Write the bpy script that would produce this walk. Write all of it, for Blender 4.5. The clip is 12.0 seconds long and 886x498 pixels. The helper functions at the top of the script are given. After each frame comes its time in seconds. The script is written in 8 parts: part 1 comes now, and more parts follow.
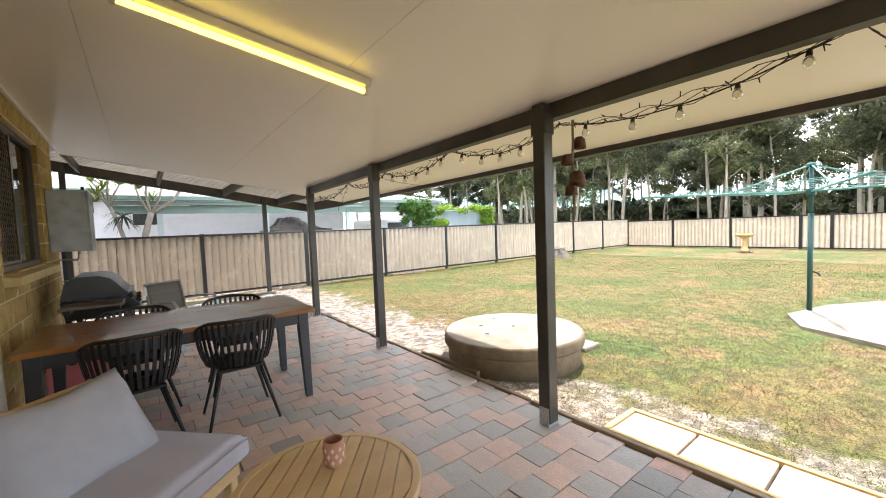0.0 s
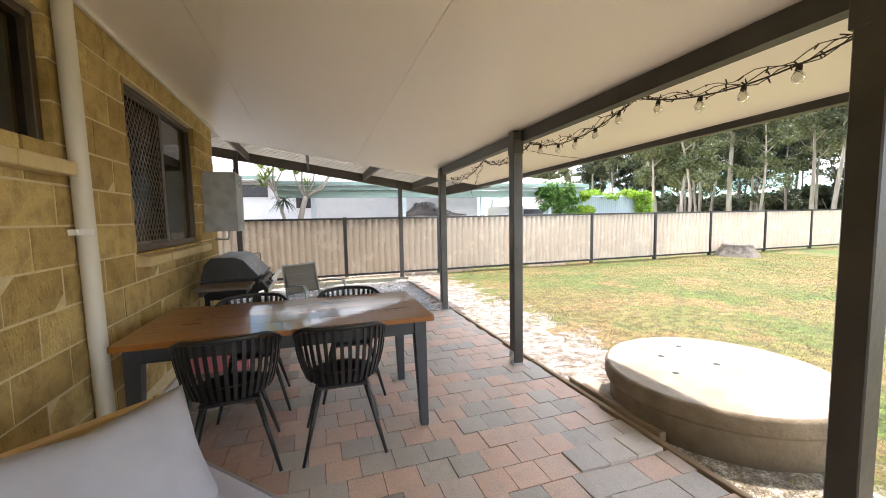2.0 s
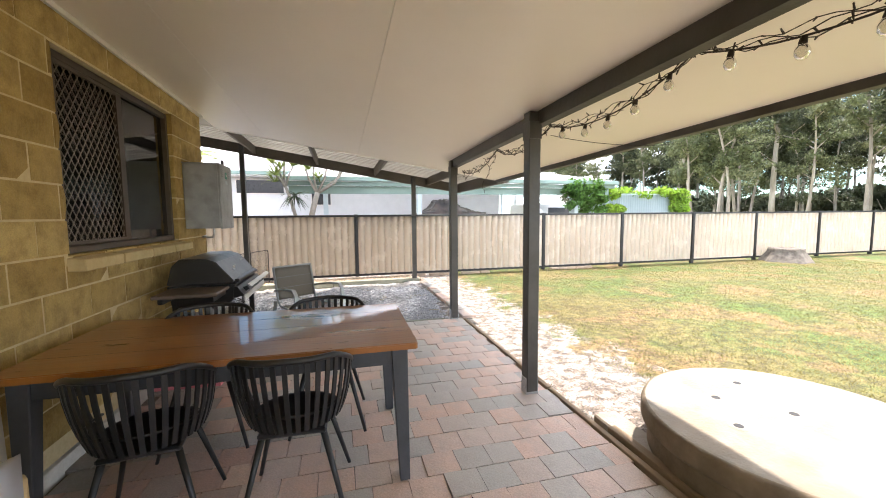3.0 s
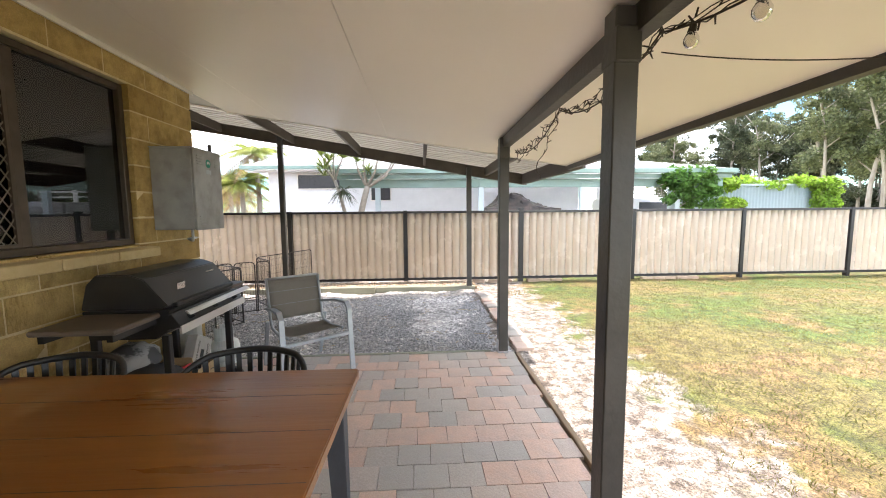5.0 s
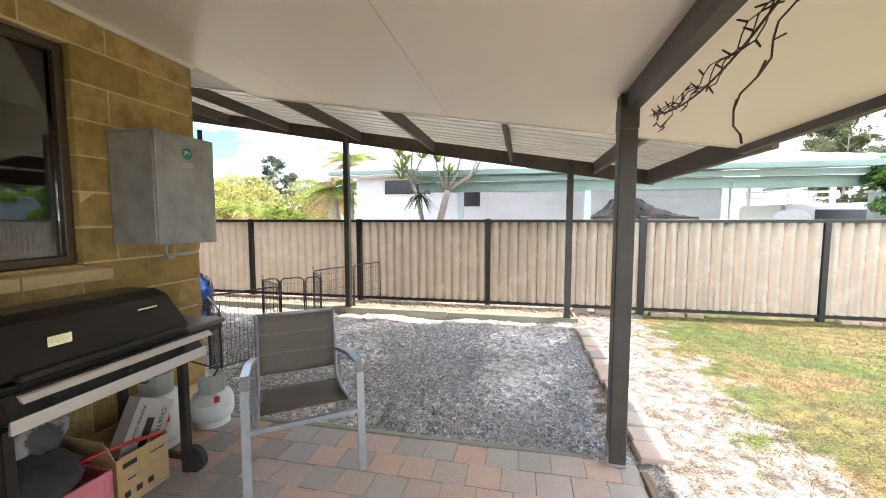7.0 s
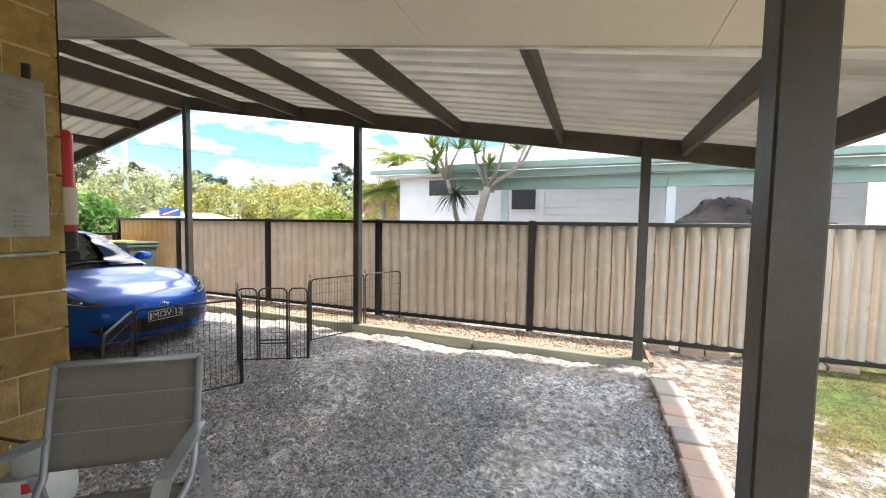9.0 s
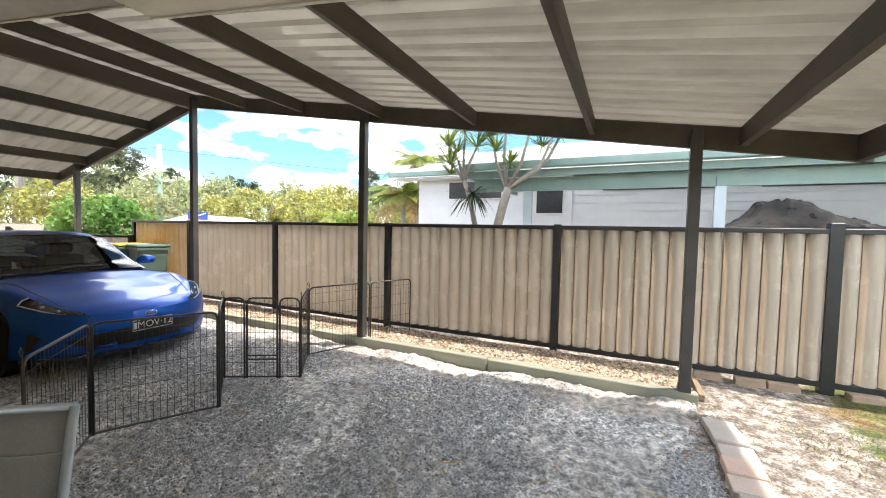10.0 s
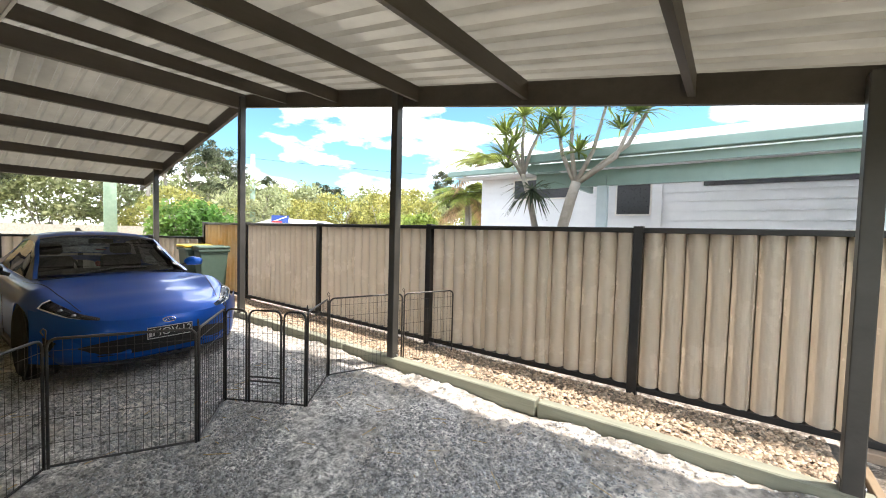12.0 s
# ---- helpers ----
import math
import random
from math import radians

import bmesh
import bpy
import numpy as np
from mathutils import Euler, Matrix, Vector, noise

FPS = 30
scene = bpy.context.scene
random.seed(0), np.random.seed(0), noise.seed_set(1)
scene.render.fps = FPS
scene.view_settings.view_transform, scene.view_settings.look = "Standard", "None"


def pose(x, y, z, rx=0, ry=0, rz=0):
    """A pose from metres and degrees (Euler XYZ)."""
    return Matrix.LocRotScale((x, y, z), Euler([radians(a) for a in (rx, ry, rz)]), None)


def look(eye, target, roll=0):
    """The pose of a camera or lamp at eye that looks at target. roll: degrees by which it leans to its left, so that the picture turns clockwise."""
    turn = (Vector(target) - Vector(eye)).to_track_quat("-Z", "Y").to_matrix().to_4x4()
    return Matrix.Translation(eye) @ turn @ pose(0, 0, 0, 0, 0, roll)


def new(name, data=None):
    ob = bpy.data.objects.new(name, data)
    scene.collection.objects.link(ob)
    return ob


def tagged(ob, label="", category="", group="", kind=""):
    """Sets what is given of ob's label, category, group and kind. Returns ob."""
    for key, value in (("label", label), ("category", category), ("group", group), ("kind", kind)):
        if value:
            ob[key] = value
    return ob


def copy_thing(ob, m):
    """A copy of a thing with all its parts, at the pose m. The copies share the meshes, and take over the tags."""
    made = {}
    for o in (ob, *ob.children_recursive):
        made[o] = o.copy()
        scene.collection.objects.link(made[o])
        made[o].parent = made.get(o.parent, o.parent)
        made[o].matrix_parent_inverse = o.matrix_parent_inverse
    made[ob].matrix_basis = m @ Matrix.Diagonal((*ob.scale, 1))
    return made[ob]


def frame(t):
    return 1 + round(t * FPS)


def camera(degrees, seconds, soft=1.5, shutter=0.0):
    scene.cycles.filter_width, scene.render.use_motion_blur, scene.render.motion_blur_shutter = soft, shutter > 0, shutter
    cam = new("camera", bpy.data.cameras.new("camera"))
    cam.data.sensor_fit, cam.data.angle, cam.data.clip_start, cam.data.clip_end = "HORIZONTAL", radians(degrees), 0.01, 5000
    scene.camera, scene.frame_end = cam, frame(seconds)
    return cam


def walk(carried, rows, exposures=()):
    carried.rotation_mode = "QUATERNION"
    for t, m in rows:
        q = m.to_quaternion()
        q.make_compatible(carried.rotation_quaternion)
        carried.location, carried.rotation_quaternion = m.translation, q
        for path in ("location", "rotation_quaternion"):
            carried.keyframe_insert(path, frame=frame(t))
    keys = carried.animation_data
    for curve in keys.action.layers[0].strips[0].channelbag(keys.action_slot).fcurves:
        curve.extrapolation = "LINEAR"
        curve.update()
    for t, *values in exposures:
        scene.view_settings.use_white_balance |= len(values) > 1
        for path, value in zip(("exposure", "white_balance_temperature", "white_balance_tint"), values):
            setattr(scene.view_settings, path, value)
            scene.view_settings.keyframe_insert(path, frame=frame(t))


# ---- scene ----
cam = camera(97.9, 12.0, 1.0)
PATH = [
    (0, (0.052, 0.348, 1.407), (1.278, 1.924, 1.292), -2.2),
    (0.5, (0.107, 0.513, 1.411), (1.128, 2.227, 1.271), -1.9),
    (1, (0.174, 0.701, 1.411), (1.033, 2.501, 1.258), -1.6),
    (1.5, (0.307, 0.944, 1.408), (1.044, 2.797, 1.251), -1.3),
    (2, (0.452, 1.212, 1.399), (1.078, 3.105, 1.237), -1.1),
    (2.5, (0.608, 1.473, 1.413), (1.159, 3.388, 1.242), -0.9),
    (2.7, (0.693, 1.567, 1.397), (1.225, 3.487, 1.228), -0.7),
    (4.3, (1.264, 2.444, 1.415), (1.576, 4.41, 1.22), -0.7),
    (4.5, (1.332, 2.584, 1.406), (1.592, 4.558, 1.21), -0.6),
    (5, (1.457, 2.916, 1.419), (1.569, 4.903, 1.228), -0.5),
    (5.5, (1.522, 3.241, 1.438), (1.497, 5.232, 1.253), -0.4),
    (6, (1.612, 3.594, 1.432), (1.457, 5.58, 1.257), -0.2),
    (6.1, (1.635, 3.669, 1.433), (1.461, 5.654, 1.259), -0.2),
    (6.5, (1.695, 3.946, 1.442), (1.412, 5.92, 1.283), -0.1),
    (7, (1.71, 4.339, 1.439), (1.305, 6.291, 1.287), -0.0),
    (7.5, (1.77, 4.679, 1.441), (1.254, 6.605, 1.284), 0.2),
    (7.7, (1.792, 4.82, 1.441), (1.241, 6.737, 1.289), 0.3),
    (9.3, (1.928, 5.877, 1.353), (1.163, 7.721, 1.248), 0.9),
    (9.5, (1.939, 5.993, 1.362), (1.153, 7.83, 1.265), 0.9),
    (10, (1.852, 6.231, 1.352), (0.996, 8.036, 1.258), 1.2),
    (10.5, (1.75, 6.411, 1.36), (0.77, 8.152, 1.27), 1.2),
    (10.7, (1.699, 6.487, 1.359), (0.667, 8.198, 1.265), 1.4),
    (11, (1.651, 6.617, 1.357), (0.532, 8.272, 1.266), 1.5),
    (11.5, (1.681, 6.853, 1.38), (0.464, 8.437, 1.288), 1.3),
    (12, (1.771, 7.105, 1.354), (0.579, 8.709, 1.269), 1.5),
]
EXPOSURES = [(0.0, 1.70, 6500, 16), (2.5, 2.0, 6500, 17), (7.0, 1.97, 6500, 16), (9.5, 1.6, 6500, 13), (12.0, 1.63, 6500, 12)]
walk(cam, [(t, look(eye, target, roll)) for t, eye, target, roll in PATH], EXPOSURES)

# ---- sky, sun ----
SUN = Vector((0.42, 0.20, 1.0)).normalized()
world = bpy.data.worlds.new("sky")
scene.world = world
world.use_nodes = True
wn, wl = world.node_tree.nodes, world.node_tree.links
wn.clear()
sky = wn.new("ShaderNodeTexSky")
sky.sky_type = "NISHITA"
sky.sun_disc = False
sky.sun_elevation = math.asin(SUN.z)
sky.sun_rotation = math.atan2(SUN.x, SUN.y)
sky.air_density, sky.dust_density, sky.ozone_density = 1.0, 0.3, 1.0
co = wn.new("ShaderNodeTexCoord")
flat = wn.new("ShaderNodeMapping")
flat.inputs["Scale"].default_value = (1.0, 1.0, 2.6)
flat.inputs["Location"].default_value = (0.35, 0.1, 0.2)
puff = wn.new("ShaderNodeTexNoise")
puff.inputs["Scale"].default_value, puff.inputs["Detail"].default_value, puff.inputs["Roughness"].default_value = 2.6, 9, 0.52
ramp = wn.new("ShaderNodeValToRGB")
ramp.color_ramp.elements[0].position, ramp.color_ramp.elements[1].position = 0.46, 0.62
cloud = wn.new("ShaderNodeMix")
cloud.data_type = "RGBA"
cloud.inputs["B"].default_value = (33.0, 33.5, 34.0, 1)
bg = wn.new("ShaderNodeBackground")
bg.inputs["Strength"].default_value = 0.085
outw = wn.new("ShaderNodeOutputWorld")
wl.new(co.outputs["Generated"], flat.inputs["Vector"])
wl.new(flat.outputs["Vector"], puff.inputs["Vector"])
wl.new(puff.outputs["Fac"], ramp.inputs["Fac"])
wl.new(ramp.outputs["Color"], cloud.inputs["Factor"])
clear = wn.new("ShaderNodeMix")
clear.data_type, clear.blend_type = "RGBA", "MULTIPLY"
clear.inputs["Factor"].default_value = 1.0
clear.inputs["B"].default_value = (0.72, 1.06, 1.08, 1)
wl.new(sky.outputs["Color"], clear.inputs["A"])
wl.new(clear.outputs["Result"], cloud.inputs["A"])
wl.new(cloud.outputs["Result"], bg.inputs["Color"])
wl.new(bg.outputs["Background"], outw.inputs["Surface"])

sun = new("sun", bpy.data.lights.new("sun", "SUN"))
sun.data.energy, sun.data.angle, sun.data.color = 3.0, radians(1.2), (1.0, 0.94, 0.85)
sun.matrix_world = look(SUN * 60, (0, 0, 0))

# ---- helpers of this scene ----
def part(name, bm, material, parent=None, label="", smooth=False, mesh=None):
    if mesh is None:
        mesh = bpy.data.meshes.new(name)
        bm.to_mesh(mesh)
        bm.free()
        if smooth:
            for poly in mesh.polygons:
                poly.use_smooth = True
        if material is not None:
            mesh.materials.append(material)
    ob = new(name, mesh)
    if parent is not None:
        ob.parent = parent
    if label:
        ob["label"] = label
    return ob


def thing(name, label, category, m=None, group="", kind=""):
    ob = new(name)
    ob.empty_display_size = 0.1
    if m is not None:
        ob.matrix_world = m
    return tagged(ob, label, category, group, kind)


def box(bm, x0, y0, z0, x1, y1, z1, bev=0.0, m=None, seg=1):
    c = Matrix.LocRotScale(((x0 + x1) / 2, (y0 + y1) / 2, (z0 + z1) / 2), None, (abs(x1 - x0), abs(y1 - y0), abs(z1 - z0)))
    made = bmesh.ops.create_cube(bm, size=1.0, matrix=c if m is None else m @ c)["verts"]
    if bev > 0:
        edges = list({e for v in made for e in v.link_edges})
        bmesh.ops.bevel(bm, geom=edges, offset=bev, segments=seg, affect="EDGES", profile=0.5)
    return bm


def boxes(*rows, bev=0.0):
    bm = bmesh.new()
    for r in rows:
        box(bm, *r, bev=bev)
    return bm


def cyl(bm, p0, p1, r0, r1=None, seg=12):
    p0, p1 = Vector(p0), Vector(p1)
    d = p1 - p0
    m = Matrix.Translation((p0 + p1) / 2) @ d.to_track_quat("Z", "Y").to_matrix().to_4x4()
    bmesh.ops.create_cone(bm, cap_ends=True, segments=seg, radius1=r0, radius2=r0 if r1 is None else r1, depth=d.length, matrix=m)
    return bm


def tube(bm, pts, r, seg=6, closed=False):
    pts = [Vector(p) for p in pts]
    n = len(pts)
    rad = r if isinstance(r, (list, tuple)) else [r] * n
    rings = []
    side = None
    for i, p in enumerate(pts):
        a = pts[(i - 1) % n] if closed or i > 0 else p
        b = pts[(i + 1) % n] if closed or i < n - 1 else p
        d = (b - a).normalized()
        if side is None:
            side = d.orthogonal().normalized()
        side = (side - d * side.dot(d)).normalized()
        up = d.cross(side)
        rings.append([bm.verts.new(p + (side * math.cos(k * math.tau / seg) + up * math.sin(k * math.tau / seg)) * rad[i]) for k in range(seg)])
    for i in range(n if closed else n - 1):
        a, b = rings[i], rings[(i + 1) % n]
        for k in range(seg):
            bm.faces.new((a[k], a[(k + 1) % seg], b[(k + 1) % seg], b[k]))
    if not closed:
        bm.faces.new(rings[0][::-1])
        bm.faces.new(rings[-1])
    return bm


def lathe(bm, prof, seg=24, at=(0, 0, 0)):
    rings = []
    for r, z in prof:
        rings.append([bm.verts.new((at[0] + r * math.cos(k * math.tau / seg), at[1] + r * math.sin(k * math.tau / seg), at[2] + z)) for k in range(seg)])
    for a, b in zip(rings, rings[1:]):
        for k in range(seg):
            bm.faces.new((a[k], a[(k + 1) % seg], b[(k + 1) % seg], b[k]))
    bm.faces.new(rings[0][::-1])
    bm.faces.new(rings[-1])
    return bm


def grid_mesh(bm, nu, nv, f, close_u=False):
    vs = [[bm.verts.new(f(u / nu, v / nv)) for v in range(nv + 1)] for u in range(nu + (0 if close_u else 1))]
    for u in range(nu):
        for v in range(nv):
            a, b = vs[u], vs[(u + 1) % len(vs)]
            bm.faces.new((a[v], b[v], b[v + 1], a[v + 1]))
    return vs


def arrays(name, verts, faces, material, smooth=False):
    mesh = bpy.data.meshes.new(name)
    mesh.from_pydata(verts, [], faces)
    mesh.materials.append(material)
    if smooth:
        for poly in mesh.polygons:
            poly.use_smooth = True
    mesh.update()
    return mesh


# ---- materials ----
def surf(name, c1, c2, scale=8.0, rough=0.7, metal=0.0, bump=0.0, bscale=60.0, c3=None, s3=0.8, w3=0.5, rand=0.0, stretch=(1, 1, 1), coat=0.0, spread=0.18, trans=0.0, emit=None, island=0.0, coords="Object", rvar=0.1):
    """Noise between two colours, a broad stain of a third, grain relief, and a shift of value from piece to piece."""
    m = bpy.data.materials.new(name)
    m.use_nodes = True
    n, l = m.node_tree.nodes, m.node_tree.links
    b = n["Principled BSDF"]
    tc = n.new("ShaderNodeTexCoord")
    mp = n.new("ShaderNodeMapping")
    mp.inputs["Scale"].default_value = stretch
    if coords == "World":
        g = n.new("ShaderNodeNewGeometry")
        l.new(g.outputs["Position"], mp.inputs["Vector"])
    else:
        l.new(tc.outputs[coords], mp.inputs["Vector"])
    na = n.new("ShaderNodeTexNoise")
    na.inputs["Scale"].default_value, na.inputs["Detail"].default_value, na.inputs["Roughness"].default_value = scale, 6, 0.62
    l.new(mp.outputs["Vector"], na.inputs["Vector"])
    cr = n.new("ShaderNodeValToRGB")
    cr.color_ramp.elements[0].position, cr.color_ramp.elements[1].position = 0.5 - spread, 0.5 + spread
    cr.color_ramp.elements[0].color, cr.color_ramp.elements[1].color = (*c1, 1), (*c2, 1)
    l.new(na.outputs["Fac"], cr.inputs["Fac"])
    col = cr.outputs["Color"]
    if c3 is not None:
        nb = n.new("ShaderNodeTexNoise")
        nb.inputs["Scale"].default_value, nb.inputs["Detail"].default_value = s3, 5
        l.new(mp.outputs["Vector"], nb.inputs["Vector"])
        rb = n.new("ShaderNodeMapRange")
        rb.inputs["From Min"].default_value, rb.inputs["From Max"].default_value, rb.inputs["To Max"].default_value = 0.45, 0.68, w3
        l.new(nb.outputs["Fac"], rb.inputs["Value"])
        mx = n.new("ShaderNodeMix")
        mx.data_type = "RGBA"
        mx.inputs["B"].default_value = (*c3, 1)
        l.new(rb.outputs["Result"], mx.inputs["Factor"])
        l.new(col, mx.inputs["A"])
        col = mx.outputs["Result"]
    if rand or island:
        hs = n.new("ShaderNodeHueSaturation")
        mr = n.new("ShaderNodeMapRange")
        w = rand or island
        mr.inputs["To Min"].default_value, mr.inputs["To Max"].default_value = 1 - w, 1 + w
        if rand:
            oi = n.new("ShaderNodeObjectInfo")
            l.new(oi.outputs["Random"], mr.inputs["Value"])
        else:
            ge = n.new("ShaderNodeNewGeometry")
            l.new(ge.outputs["Random Per Island"], mr.inputs["Value"])
        l.new(mr.outputs["Result"], hs.inputs["Value"])
        l.new(col, hs.inputs["Color"])
        col = hs.outputs["Color"]
    l.new(col, b.inputs["Base Color"])
    rr = n.new("ShaderNodeMapRange")
    rr.inputs["To Min"].default_value, rr.inputs["To Max"].default_value = max(0.02, rough - rvar), min(1, rough + rvar)
    l.new(na.outputs["Fac"], rr.inputs["Value"])
    l.new(rr.outputs["Result"], b.inputs["Roughness"])
    b.inputs["Metallic"].default_value = metal
    b.inputs["Coat Weight"].default_value = coat
    b.inputs["Coat Roughness"].default_value = 0.05
    if trans:
        b.inputs["Transmission Weight"].default_value = trans
    if emit:
        b.inputs["Emission Color"].default_value, b.inputs["Emission Strength"].default_value = (*emit[:3], 1), emit[3]
    if bump:
        nc = n.new("ShaderNodeTexNoise")
        nc.inputs["Scale"].default_value, nc.inputs["Detail"].default_value = bscale, 6
        l.new(mp.outputs["Vector"], nc.inputs["Vector"])
        bp = n.new("ShaderNodeBump")
        bp.inputs["Strength"].default_value, bp.inputs["Distance"].default_value = bump, 0.01
        l.new(nc.outputs["Fac"], bp.inputs["Height"])
        l.new(bp.outputs["Normal"], b.inputs["Normal"])
    return m


def pieces(name, stops, rough=0.8, bump=0.4, bscale=70.0, dirt=(0.2, 0.18, 0.16), w=0.5):
    """Each piece takes its own colour from a ramp, with grain and dirt over it."""
    m = surf(name, (0.5, 0.5, 0.5), (0.6, 0.6, 0.6), 14, rough, bump=bump, bscale=bscale)
    n, l = m.node_tree.nodes, m.node_tree.links
    b = n["Principled BSDF"]
    oi = n.new("ShaderNodeObjectInfo")
    cr = n.new("ShaderNodeValToRGB")
    el = cr.color_ramp.elements
    while len(el) < len(stops):
        el.new(0.5)
    for e, (p, c) in zip(el, stops):
        e.position, e.color = p, (*c, 1)
    l.new(oi.outputs["Random"], cr.inputs["Fac"])
    geo = n.new("ShaderNodeNewGeometry")
    no = n.new("ShaderNodeTexNoise")
    no.inputs["Scale"].default_value, no.inputs["Detail"].default_value, no.inputs["Roughness"].default_value = 9, 8, 0.65
    l.new(geo.outputs["Position"], no.inputs["Vector"])
    mr = n.new("ShaderNodeMapRange")
    mr.inputs["From Min"].default_value, mr.inputs["From Max"].default_value, mr.inputs["To Max"].default_value = 0.42, 0.75, w
    l.new(no.outputs["Fac"], mr.inputs["Value"])
    mx = n.new("ShaderNodeMix")
    mx.data_type = "RGBA"
    mx.inputs["B"].default_value = (*dirt, 1)
    l.new(mr.outputs["Result"], mx.inputs["Factor"])
    l.new(cr.outputs["Color"], mx.inputs["A"])
    fine = n.new("ShaderNodeTexNoise")
    fine.inputs["Scale"].default_value, fine.inputs["Detail"].default_value = 130, 4
    l.new(geo.outputs["Position"], fine.inputs["Vector"])
    hv = n.new("ShaderNodeHueSaturation")
    fr = n.new("ShaderNodeMapRange")
    fr.inputs["To Min"].default_value, fr.inputs["To Max"].default_value = 0.7, 1.3
    l.new(fine.outputs["Fac"], fr.inputs["Value"])
    l.new(fr.outputs["Result"], hv.inputs["Value"])
    l.new(mx.outputs["Result"], hv.inputs["Color"])
    l.new(hv.outputs["Color"], b.inputs["Base Color"])
    return m


def glass_mat(name, tint=(0.9, 0.95, 0.95), rough=0.0, dark=0.0):
    m = bpy.data.materials.new(name)
    m.use_nodes = True
    n, l = m.node_tree.nodes, m.node_tree.links
    n.clear()
    o = n.new("ShaderNodeOutputMaterial")
    t = n.new("ShaderNodeBsdfTransparent")
    t.inputs["Color"].default_value = (*tint, 1)
    g = n.new("ShaderNodeBsdfGlossy")
    g.inputs["Roughness"].default_value = rough + 0.01
    f = n.new("ShaderNodeFresnel")
    f.inputs["IOR"].default_value = 1.5 + dark
    x = n.new("ShaderNodeMixShader")
    l.new(f.outputs["Fac"], x.inputs["Fac"])
    l.new(t.outputs["BSDF"], x.inputs[1])
    l.new(g.outputs["BSDF"], x.inputs[2])
    l.new(x.outputs["Shader"], o.inputs["Surface"])
    return m


